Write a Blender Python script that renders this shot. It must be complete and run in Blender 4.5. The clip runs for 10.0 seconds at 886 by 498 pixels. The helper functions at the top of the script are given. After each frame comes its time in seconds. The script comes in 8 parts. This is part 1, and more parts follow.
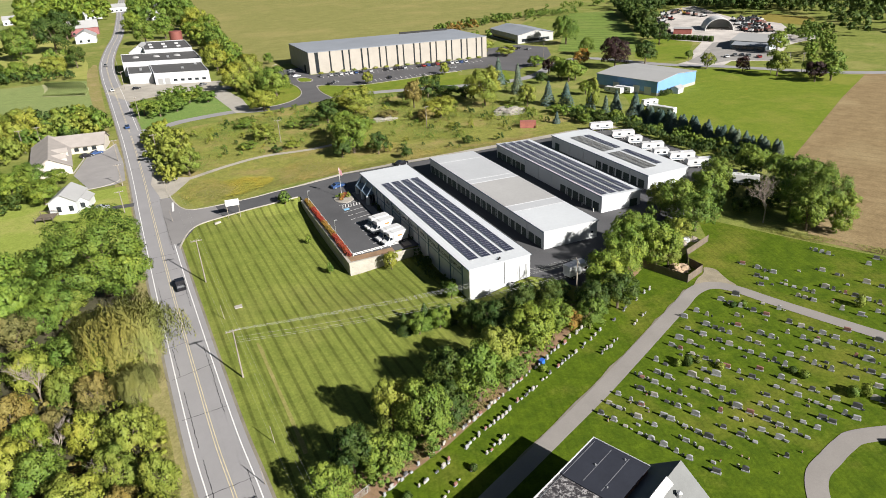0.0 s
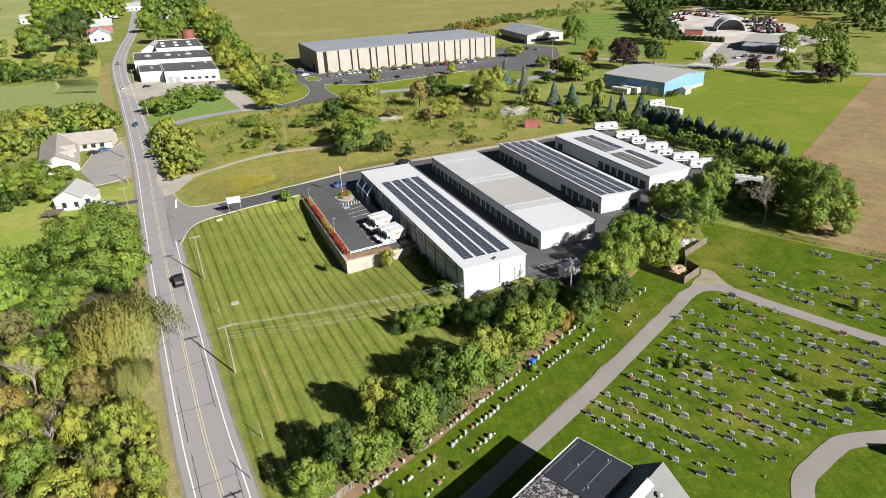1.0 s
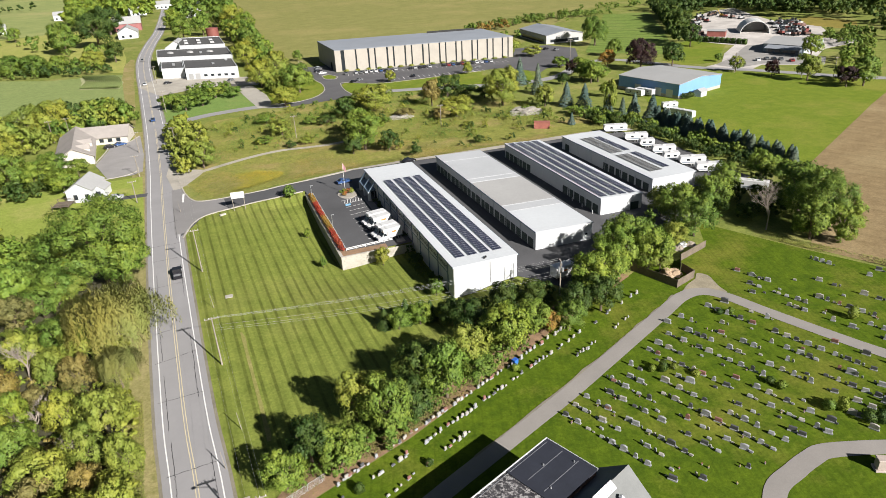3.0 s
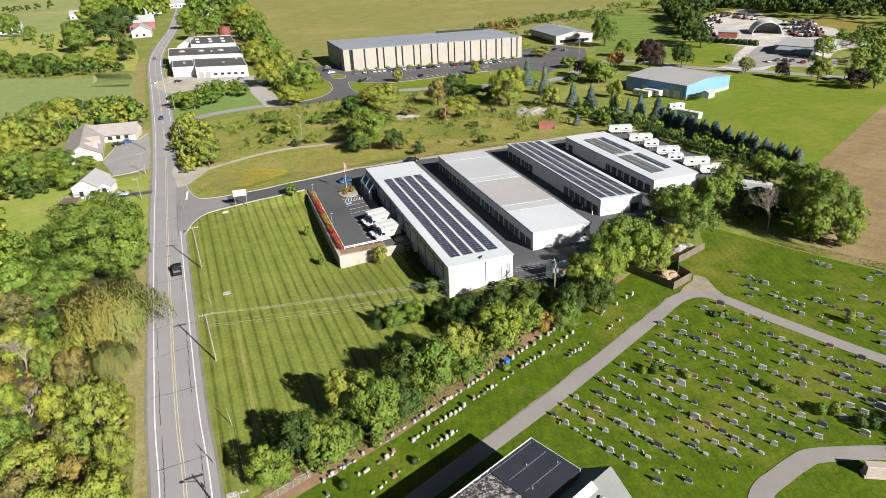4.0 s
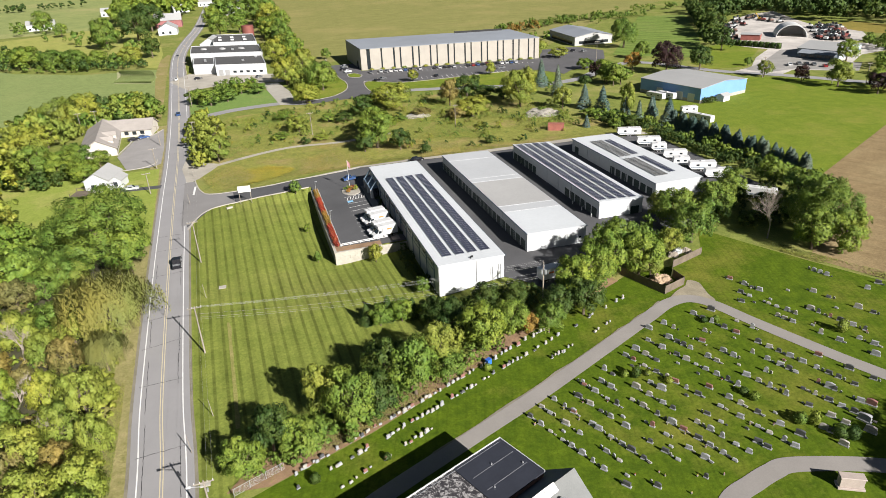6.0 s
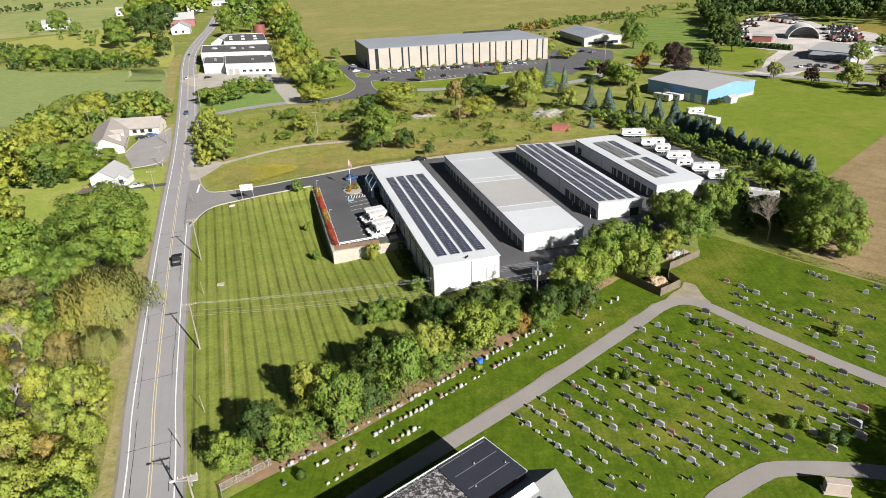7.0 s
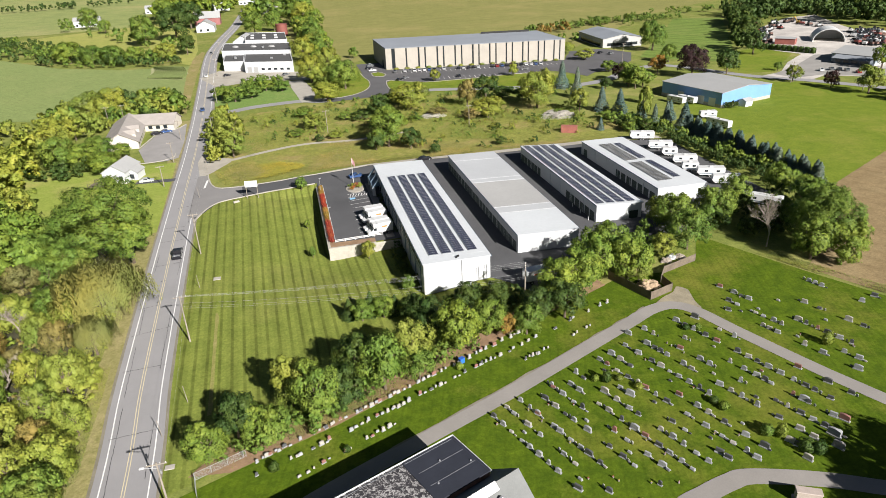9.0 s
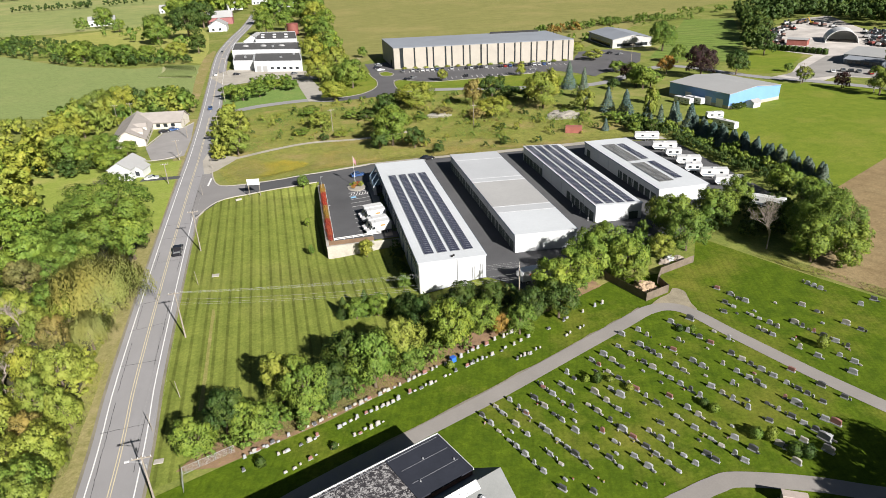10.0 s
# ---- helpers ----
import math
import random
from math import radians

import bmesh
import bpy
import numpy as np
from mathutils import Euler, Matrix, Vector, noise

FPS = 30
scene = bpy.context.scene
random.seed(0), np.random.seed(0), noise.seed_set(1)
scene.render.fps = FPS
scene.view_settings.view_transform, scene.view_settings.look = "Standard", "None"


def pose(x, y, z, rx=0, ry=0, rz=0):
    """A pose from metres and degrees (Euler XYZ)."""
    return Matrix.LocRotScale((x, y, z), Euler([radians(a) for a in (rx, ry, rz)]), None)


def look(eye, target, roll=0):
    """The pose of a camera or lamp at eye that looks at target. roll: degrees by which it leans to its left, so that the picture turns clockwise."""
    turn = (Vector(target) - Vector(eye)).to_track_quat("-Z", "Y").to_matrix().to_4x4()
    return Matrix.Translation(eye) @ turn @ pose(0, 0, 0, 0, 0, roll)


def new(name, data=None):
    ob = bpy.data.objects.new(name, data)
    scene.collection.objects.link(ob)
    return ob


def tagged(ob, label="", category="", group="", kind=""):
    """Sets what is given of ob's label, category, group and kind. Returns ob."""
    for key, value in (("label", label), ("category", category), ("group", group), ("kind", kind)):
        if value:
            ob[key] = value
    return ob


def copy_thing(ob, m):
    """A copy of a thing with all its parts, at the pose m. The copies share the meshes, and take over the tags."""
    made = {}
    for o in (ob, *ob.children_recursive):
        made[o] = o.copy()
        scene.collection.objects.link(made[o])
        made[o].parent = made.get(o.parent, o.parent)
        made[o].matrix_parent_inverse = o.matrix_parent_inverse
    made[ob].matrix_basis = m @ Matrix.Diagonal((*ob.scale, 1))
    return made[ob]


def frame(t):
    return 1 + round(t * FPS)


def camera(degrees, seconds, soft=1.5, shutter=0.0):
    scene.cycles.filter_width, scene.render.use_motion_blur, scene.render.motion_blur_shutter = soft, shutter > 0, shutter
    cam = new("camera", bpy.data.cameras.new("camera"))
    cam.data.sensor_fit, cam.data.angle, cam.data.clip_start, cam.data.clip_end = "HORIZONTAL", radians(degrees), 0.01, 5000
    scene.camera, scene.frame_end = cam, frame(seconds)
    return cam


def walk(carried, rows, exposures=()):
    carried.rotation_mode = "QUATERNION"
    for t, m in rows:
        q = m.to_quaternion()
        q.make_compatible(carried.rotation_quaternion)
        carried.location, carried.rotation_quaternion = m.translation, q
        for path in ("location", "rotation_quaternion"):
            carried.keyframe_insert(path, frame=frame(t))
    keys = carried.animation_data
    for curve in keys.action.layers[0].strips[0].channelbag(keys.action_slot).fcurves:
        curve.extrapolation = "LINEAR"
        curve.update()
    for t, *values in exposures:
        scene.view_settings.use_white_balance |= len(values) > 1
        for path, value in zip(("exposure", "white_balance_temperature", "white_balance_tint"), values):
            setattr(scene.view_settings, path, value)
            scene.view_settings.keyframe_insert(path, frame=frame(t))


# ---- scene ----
from mathutils.geometry import tessellate_polygon

cam = camera(68.6, 10.0, 0.45)
PATH = [
    (0, (-51.71, -105.70, 69.48), (-15.70, -23.25, 25.84), -3.09),
    (1, (-48.48, -107.46, 69.18), (-14.23, -24.21, 25.63), -3.04),
    (2, (-45.29, -109.09, 68.91), (-12.82, -25.08, 25.45), -2.98),
    (3, (-42.13, -110.64, 68.69), (-11.42, -25.92, 25.32), -2.92),
    (4, (-38.95, -112.13, 68.54), (-10.03, -26.76, 25.26), -2.84),
    (5, (-35.75, -113.60, 68.45), (-8.61, -27.60, 25.24), -2.77),
    (6, (-32.51, -115.04, 68.40), (-7.15, -28.45, 25.27), -2.69),
    (7, (-29.23, -116.43, 68.36), (-5.67, -29.30, 25.32), -2.62),
    (8, (-25.90, -117.75, 68.30), (-4.15, -30.10, 25.34), -2.57),
    (9, (-22.53, -118.94, 68.16), (-2.60, -30.82, 25.29), -2.52),
    (10, (-19.13, -119.94, 67.88), (-1.05, -31.38, 25.10), -2.50),
]
walk(cam, [(t, look(eye, target, roll)) for t, eye, target, roll in PATH])

# ---- light: late-morning sun, low in the south ----
SUN_EL, SUN_AZ = radians(29.5), math.atan2(0.378, -0.926)
sun_way = Vector((math.sin(SUN_AZ) * math.cos(SUN_EL), math.cos(SUN_AZ) * math.cos(SUN_EL), math.sin(SUN_EL)))
world = bpy.data.worlds.new("sky")
world.use_nodes = True
scene.world = world
sky = world.node_tree.nodes.new("ShaderNodeTexSky")
sky.sky_type, sky.sun_disc = "NISHITA", False
sky.sun_elevation, sky.sun_rotation = SUN_EL, SUN_AZ
world.node_tree.nodes["Background"].inputs["Strength"].default_value = 0.018
world.node_tree.links.new(sky.outputs["Color"], world.node_tree.nodes["Background"].inputs["Color"])
sun = new("sun", bpy.data.lights.new("sun", "SUN"))
sun.data.energy, sun.data.angle, sun.data.color = 4.75, radians(0.5), (1.0, 0.96, 0.915)
sun.matrix_world = look(sun_way * 300, (0, 0, 0))
scene.view_settings.exposure = 1.22


# ---- materials ----
def material(name):
    m = bpy.data.materials.new(name)
    m.use_nodes = True
    return m, m.node_tree.nodes, m.node_tree.links, m.node_tree.nodes["Principled BSDF"]


def node(nodes, links, kind, inputs=(), **props):
    n = nodes.new(kind)
    for k, v in props.items():
        setattr(n, k, v)
    for k, v in dict(inputs).items():
        if hasattr(v, "is_output"):
            links.new(v, n.inputs[k])
        else:
            n.inputs[k].default_value = v
    return n


def ramp(nodes, links, fac, stops):
    r = node(nodes, links, "ShaderNodeValToRGB", {"Fac": fac})
    e = r.color_ramp.elements
    while len(e) < len(stops):
        e.new(0.5)
    for el, (p, c) in zip(e, stops):
        el.position, el.color = p, (*c, 1)
    return r.outputs["Color"]


def shade(c, k):
    return tuple(min(1.0, max(0.0, v * k)) for v in c)


def mixed(nodes, links, fac, a, b, blend="MIX"):
    n = nodes.new("ShaderNodeMix")
    n.data_type, n.blend_type = "RGBA", blend
    for i, v in ((0, fac), (6, a), (7, b)):
        if hasattr(v, "is_output"):
            links.new(v, n.inputs[i])
        else:
            n.inputs[i].default_value = v if i == 0 else (*v, 1)
    return n.outputs[2]


def surface(name, colour, dark=0.75, coarse=0.15, fine=3.0, rough=0.8, metal=0.0, bump=0.15, tint=None, island=False, spec=0.4, place="Position"):
    """A plain material with two scales of variation at real size, fine relief, and a chance tint per object or piece."""
    m, nodes, links, p = material(name)
    pos = node(nodes, links, "ShaderNodeNewGeometry").outputs[place] if place == "Position" else node(nodes, links, "ShaderNodeTexCoord").outputs["Object"]
    big = node(nodes, links, "ShaderNodeTexNoise", {"Vector": pos, "Scale": coarse, "Detail": 5.0, "Roughness": 0.6})
    small = node(nodes, links, "ShaderNodeTexNoise", {"Vector": pos, "Scale": fine, "Detail": 4.0, "Roughness": 0.7})
    one = ramp(nodes, links, big.outputs["Fac"], ((0.3, shade(colour, dark)), (0.7, tint or colour)))
    two = ramp(nodes, links, small.outputs["Fac"], ((0.25, (dark, dark, dark)), (0.75, (1, 1, 1))))
    col = mixed(nodes, links, 0.8, one, two, "MULTIPLY")
    if island:
        g = node(nodes, links, "ShaderNodeNewGeometry").outputs["Random Per Island"]
        col = mixed(nodes, links, 1.0, col, ramp(nodes, links, g, ((0.0, (0.72, 0.72, 0.72)), (1.0, (1, 1, 1)))), "MULTIPLY")
    links.new(col, p.inputs["Base Color"])
    p.inputs["Roughness"].default_value, p.inputs["Metallic"].default_value = rough, metal
    p.inputs["Specular IOR Level"].default_value = spec
    if bump:
        b = node(nodes, links, "ShaderNodeBump", {"Strength": bump, "Distance": 0.1, "Height": small.outputs["Fac"]})
        links.new(b.outputs["Normal"], p.inputs["Normal"])
    return m


def grass(name, low, high, dry, dry_amount=0.5, stripes=0.0, angle=0.0, period=3.0, fine=1.6, coarse=0.035, strength=0.12, bump=0.5):
    """Turf: patches at two scales, dry spots, and mowing stripes where the mower left them."""
    m, nodes, links, p = material(name)
    pos = node(nodes, links, "ShaderNodeNewGeometry").outputs["Position"]
    big = node(nodes, links, "ShaderNodeTexNoise", {"Vector": pos, "Scale": coarse, "Detail": 6.0, "Roughness": 0.65})
    mid = node(nodes, links, "ShaderNodeTexNoise", {"Vector": pos, "Scale": coarse * 7, "Detail": 5.0, "Roughness": 0.7})
    tiny = node(nodes, links, "ShaderNodeTexNoise", {"Vector": pos, "Scale": fine, "Detail": 4.0, "Roughness": 0.8})
    col = ramp(nodes, links, mid.outputs["Fac"], ((0.32, low), (0.66, high)))
    spots = ramp(nodes, links, big.outputs["Fac"], ((0.5, (0, 0, 0)), (0.68, (dry_amount,) * 3)))
    col = mixed(nodes, links, spots, col, dry)
    col = mixed(nodes, links, 0.9, col, ramp(nodes, links, tiny.outputs["Fac"], ((0.25, (0.55,) * 3), (0.75, (1.15,) * 3))), "MULTIPLY")
    if stripes:
        turned = node(nodes, links, "ShaderNodeVectorRotate", {"Vector": pos, "Angle": radians(angle)}, rotation_type="Z_AXIS")
        wave = node(nodes, links, "ShaderNodeTexWave", {"Vector": turned.outputs[0], "Scale": 0.314 / period * 1.0, "Distortion": 0.15, "Detail": 1.0, "Detail Scale": 0.6}, bands_direction="X")
        band = ramp(nodes, links, wave.outputs["Fac"], ((0.06, (1 - stripes,) * 3), (0.26, (1.0,) * 3)))
        worn = node(nodes, links, "ShaderNodeTexNoise", {"Vector": pos, "Scale": 0.09, "Detail": 3.0})
        col = mixed(nodes, links, ramp(nodes, links, worn.outputs["Fac"], ((0.36, (0.45,) * 3), (0.6, (1.0,) * 3))), col, mixed(nodes, links, 1.0, col, band, "MULTIPLY"))
        wide = node(nodes, links, "ShaderNodeTexWave", {"Vector": turned.outputs[0], "Scale": 0.314 / period * 0.5, "Distortion": 0.3, "Detail": 1.0, "Detail Scale": 0.4}, bands_direction="X")
        col = mixed(nodes, links, 1.0, col, ramp(nodes, links, wide.outputs["Fac"], ((0.42, (1 - 0.25 * stripes,) * 3), (0.58, (1.0,) * 3))), "MULTIPLY")
    links.new(col, p.inputs["Base Color"])
    p.inputs["Roughness"].default_value, p.inputs["Specular IOR Level"].default_value = 0.9, 0.06
    b = node(nodes, links, "ShaderNodeBump", {"Strength": bump, "Distance": strength, "Height": tiny.outputs["Fac"]})
    links.new(b.outputs["Normal"], p.inputs["Normal"])
    return m


def foliage(name, low, high, late, through_light=0.12):
    """Leaves: colour by leaf and by tree, some light passing through."""
    m, nodes, links, p = material(name)
    g = node(nodes, links, "ShaderNodeNewGeometry").outputs["Random Per Island"]
    o = node(nodes, links, "ShaderNodeObjectInfo").outputs["Random"]
    pos = node(nodes, links, "ShaderNodeNewGeometry").outputs["Position"]
    lump = node(nodes, links, "ShaderNodeTexNoise", {"Vector": pos, "Scale": 0.55, "Detail": 2.0})
    whole = node(nodes, links, "ShaderNodeTexNoise", {"Vector": pos, "Scale": 0.11, "Detail": 1.0})
    col = ramp(nodes, links, g, ((0.0, shade(low, 0.9)), (0.5, shade(low, 1.15)), (1.0, shade(high, 0.95))))
    col = mixed(nodes, links, ramp(nodes, links, lump.outputs["Fac"], ((0.42, (0, 0, 0)), (0.68, (0.45,) * 3))), col, late)
    col = mixed(nodes, links, 1.0, col, ramp(nodes, links, whole.outputs["Fac"], ((0.35, (0.8, 0.9, 0.9)), (0.5, (1, 1, 1)), (0.65, (1.1, 1.02, 0.9)))), "MULTIPLY")
    col = mixed(nodes, links, 1.0, col, ramp(nodes, links, o, ((0.0, (0.78, 0.85, 0.85)), (0.5, (1, 1, 1)), (1.0, (1.14, 1.08, 0.9)))), "MULTIPLY")
    links.new(col, p.inputs["Base Color"])
    p.inputs["Roughness"].default_value, p.inputs["Specular IOR Level"].default_value = 0.6, 0.25
    t = node(nodes, links, "ShaderNodeBsdfTranslucent", {"Color": col})
    mix = node(nodes, links, "ShaderNodeMixShader", {0: through_light, 1: p.outputs[0], 2: t.outputs[0]})
    links.new(mix.outputs[0], nodes["Material Output"].inputs["Surface"])
    return m


M_GROUND = grass("rough_grass", (0.129, 0.162, 0.0358), (0.218, 0.241, 0.0605), (0.297, 0.269, 0.0986), 0.85)
M_LAWN = grass("striped_lawn", (0.150, 0.186, 0.036), (0.215, 0.248, 0.052), (0.28, 0.265, 0.085), 0.4, stripes=0.42, angle=-2.2, period=2.2)
M_CEM = grass("cemetery_grass", (0.05, 0.087, 0.0066), (0.098, 0.146, 0.0099), (0.19, 0.185, 0.033), 0.75, stripes=0.11, angle=20.0, period=1.5, coarse=0.05)
M_BRIGHT = grass("playing_field_grass", (0.118, 0.168, 0.0196), (0.174, 0.217, 0.0278), (0.243, 0.235, 0.052), 0.6, stripes=0.0)
M_STRIP = grass("mown_strip_grass", (0.135, 0.20, 0.046), (0.185, 0.25, 0.056), (0.24, 0.25, 0.085), 0.3, stripes=0.3, angle=-38.0, period=9.0)
M_FARM = grass("ripening_field", (0.19, 0.19, 0.062), (0.25, 0.24, 0.082), (0.295, 0.255, 0.10), 0.9, coarse=0.012, fine=1.2, strength=0.03, bump=0.2)
M_MEADOW = grass("wild_meadow", (0.16, 0.18, 0.042), (0.275, 0.27, 0.07), (0.33, 0.245, 0.11), 1.0, coarse=0.05, strength=0.6, fine=1.1)
M_HOUSE_GRASS = grass("house_grass", (0.202, 0.255, 0.0469), (0.269, 0.316, 0.069), (0.376, 0.336, 0.124), 0.6, coarse=0.06)
M_CROP = grass("crop_rows", (0.19, 0.241, 0.0862), (0.253, 0.305, 0.109), (0.287, 0.31, 0.121), 0.4, stripes=0.2, angle=62.0, period=2.2)
M_DIRT = grass("cut_brown_field", (0.212, 0.155, 0.082), (0.285, 0.210, 0.112), (0.325, 0.255, 0.14), 0.8, stripes=0.10, angle=-28.0, period=4.5)
M_SOIL = surface("brown_mulch", (0.343, 0.217, 0.126), 0.5, 0.3, 4.0, 0.95, bump=0.6)
M_GRAVEL = surface("pale_gravel", (0.42, 0.386, 0.328), 0.7, 0.12, 5.0, 0.95, bump=0.3)
M_SHOULDER = surface("dusty_road_shoulder", (0.252, 0.227, 0.168), 0.65, 0.25, 4.0, 0.95, bump=0.3)
M_ROAD = surface("worn_grey_asphalt", (0.268, 0.260, 0.262), 0.86, 0.08, 6.0, 0.9, bump=0.1)
M_YARD = surface("dark_asphalt", (0.092, 0.092, 0.096), 0.7, 0.08, 5.0, 0.9, bump=0.12)
M_LOT = surface("office_lot_asphalt", (0.105, 0.102, 0.106), 0.75, 0.08, 5.0, 0.9, bump=0.12)
M_LANE = surface("cemetery_lane_asphalt", (0.262, 0.242, 0.222), 0.82, 0.12, 5.0, 0.92, bump=0.12)
M_CRACK = surface("tar_crack_seal", (0.03, 0.03, 0.032), 0.7, 0.5, 5.0, 0.7, bump=0)
M_WHITE_LINE = surface("white_road_paint", (0.74, 0.73, 0.71), 0.8, 0.6, 7.0, 0.7, bump=0)
M_YELLOW_LINE = surface("yellow_road_paint", (0.58, 0.50, 0.33), 0.8, 0.6, 7.0, 0.7, bump=0)
M_KERB = surface("concrete_kerb", (0.42, 0.39, 0.34), 0.75, 0.4, 5.0, 0.9, bump=0.15)
M_CONCRETE = surface("concrete", (0.44, 0.41, 0.35), 0.72, 0.35, 3.0, 0.9, bump=0.2)
M_WALL = surface("white_metal_siding", (0.50, 0.51, 0.515), 0.92, 0.12, 2.0, 0.5, bump=0.03)
M_ROOF_WHITE = surface("white_roof_membrane", (0.52, 0.54, 0.555), 0.9, 0.07, 1.2, 0.55, bump=0.03)
M_ROOF_PALE = surface("pale_grey_metal_roof", (0.43, 0.44, 0.45), 0.88, 0.07, 1.5, 0.5, bump=0.03)
M_DOOR = surface("dark_green_roller_door", (0.016, 0.034, 0.030), 0.8, 0.4, 3.0, 0.45, bump=0.05)
M_SLATE = surface("slate_blue_trim", (0.12, 0.17, 0.22), 0.85, 0.4, 3.0, 0.5, bump=0.02)
M_PANEL = surface("solar_cells", (0.030, 0.033, 0.060), 0.8, 0.5, 2.0, 0.35, bump=0, spec=0.35)
M_ALU = surface("aluminium", (0.62, 0.63, 0.64), 0.85, 0.6, 5.0, 0.4, 0.7, 0.02)
M_GLASS = surface("dark_window_glass", (0.025, 0.03, 0.035), 0.8, 0.3, 1.0, 0.12, bump=0, spec=0.6)
M_WOOD = surface("weathered_pole_wood", (0.33, 0.29, 0.24), 0.6, 0.6, 8.0, 0.9, bump=0.2)
M_FENCE = surface("grey_board_fence", (0.20, 0.16, 0.12), 0.65, 0.6, 6.0, 0.9, bump=0.2, island=True)
M_BARK = surface("bark", (0.17, 0.13, 0.09), 0.6, 1.0, 6.0, 0.95, bump=0.4, place="Object")
M_DEADWOOD = surface("bleached_dead_wood", (0.34, 0.29, 0.24), 0.7, 1.0, 6.0, 0.95, bump=0.3, place="Object")
M_BLACK = surface("black_rubber", (0.02, 0.02, 0.02), 0.8, 1.0, 5.0, 0.7, bump=0)
M_WHITE = surface("white_paint", (0.55, 0.55, 0.545), 0.93, 0.5, 3.0, 0.4, bump=0)
M_LEAF = {
    "g": foliage("green_leaves", (0.09152, 0.1464, 0.02185), (0.1716, 0.2426, 0.03565), (0.2608, 0.3146, 0.05405)),
    "d": foliage("dark_green_leaves", (0.03612, 0.0702, 0.0132), (0.0774, 0.1183, 0.02277), (0.1133, 0.1438, 0.02838)),
    "y": foliage("yellow_green_leaves", (0.1625, 0.195, 0.0297), (0.2496, 0.2808, 0.044), (0.312, 0.3146, 0.0638)),
    "o": foliage("orange_autumn_leaves", (0.20, 0.13, 0.03), (0.34, 0.22, 0.04), (0.36, 0.16, 0.05)),
    "b": foliage("browning_leaves", (0.1418, 0.1235, 0.03686), (0.236, 0.2045, 0.06561), (0.2835, 0.2259, 0.08181)),
    "c": foliage("arborvitae_leaves", (0.036, 0.066, 0.0154), (0.084, 0.126, 0.0264), (0.12, 0.156, 0.033)),
    "p": foliage("purple_plum_leaves", (0.025, 0.014, 0.016), (0.06, 0.025, 0.03), (0.08, 0.04, 0.03), 0.2),
    "s": foliage("blue_spruce_needles", (0.075, 0.1187, 0.098), (0.1375, 0.1875, 0.161), (0.2, 0.2375, 0.217), 0.12),
    "w": foliage("willow_leaves", (0.20, 0.208, 0.06), (0.25, 0.252, 0.075), (0.285, 0.28, 0.09), 0.2),
    "r": foliage("red_flower_bush_leaves", (0.22, 0.03, 0.025), (0.36, 0.07, 0.03), (0.40, 0.16, 0.05)),
    "gold": foliage("goldenrod_flowers", (0.19, 0.18, 0.032), (0.29, 0.25, 0.038), (0.36, 0.29, 0.045)),
    "tan": foliage("tan_meadow_grass", (0.19, 0.165, 0.05), (0.28, 0.235, 0.078), (0.33, 0.25, 0.11)),
    "weed": foliage("olive_weeds", (0.14, 0.16, 0.032), (0.20, 0.215, 0.047), (0.25, 0.225, 0.07)),
}


# ---- shape helpers ----
def bx(bm, x0, y0, z0, x1, y1, z1, bevel=0.0):
    """A box into bm, its edges rounded where bevel is given."""
    vs = [bm.verts.new(c) for c in ((x0, y0, z0), (x1, y0, z0), (x1, y1, z0), (x0, y1, z0), (x0, y0, z1), (x1, y0, z1), (x1, y1, z1), (x0, y1, z1))]
    fs = [bm.faces.new([vs[i] for i in f]) for f in ((3, 2, 1, 0), (4, 5, 6, 7), (0, 1, 5, 4), (1, 2, 6, 5), (2, 3, 7, 6), (3, 0, 4, 7))]
    if bevel:
        bmesh.ops.bevel(bm, geom=list({e for f in fs for e in f.edges}), offset=bevel, segments=1, affect="EDGES")
    return bm


def box(x0, y0, z0, x1, y1, z1, bevel=0.0):
    return bx(bmesh.new(), x0, y0, z0, x1, y1, z1, bevel)


def rod(bm, a, b, r0, r1=None, n=6):
    """A tapered rod from a to b."""
    a, b = Vector(a), Vector(b)
    way = b - a
    m = Matrix.Translation((a + b) / 2) @ way.to_track_quat("Z", "Y").to_matrix().to_4x4()
    bmesh.ops.create_cone(bm, cap_ends=True, segments=n, radius1=r0, radius2=r0 if r1 is None else r1, depth=way.length, matrix=m)
    return bm


def prism(bm, outline, axis, lo, hi):
    """An outline of (a, b) pairs drawn out along an axis."""
    put = {"x": lambda a, b, c: (c, a, b), "y": lambda a, b, c: (a, c, b), "z": lambda a, b, c: (a, b, c)}[axis]
    one = [bm.verts.new(put(a, b, lo)) for a, b in outline]
    two = [bm.verts.new(put(a, b, hi)) for a, b in outline]
    n = len(outline)
    faces = [bm.faces.new(one), bm.faces.new(two)] + [bm.faces.new((one[i], one[(i + 1) % n], two[(i + 1) % n], two[i])) for i in range(n)]
    bmesh.ops.recalc_face_normals(bm, faces=faces)
    return bm


def mesh_of(name, bm, mat):
    me = bpy.data.meshes.new(name)
    bm.to_mesh(me)
    bm.free()
    me.materials.append(mat)
    return me


def part(name, bm, mat, parent, label=""):
    ob = new(name, mesh_of(name, bm, mat))
    ob.parent = parent
    return tagged(ob, label)


def thing(name, label, category, at=(0, 0, 0), turn=0.0, group="", kind=""):
    ob = new(name)
    ob.matrix_basis = pose(*at, 0, 0, turn)
    return tagged(ob, label, category, group, kind)


def smooth(a, b, v):
    k = min(1.0, max(0.0, (v - a) / (b - a)))
    return k * k * (3 - 2 * k)


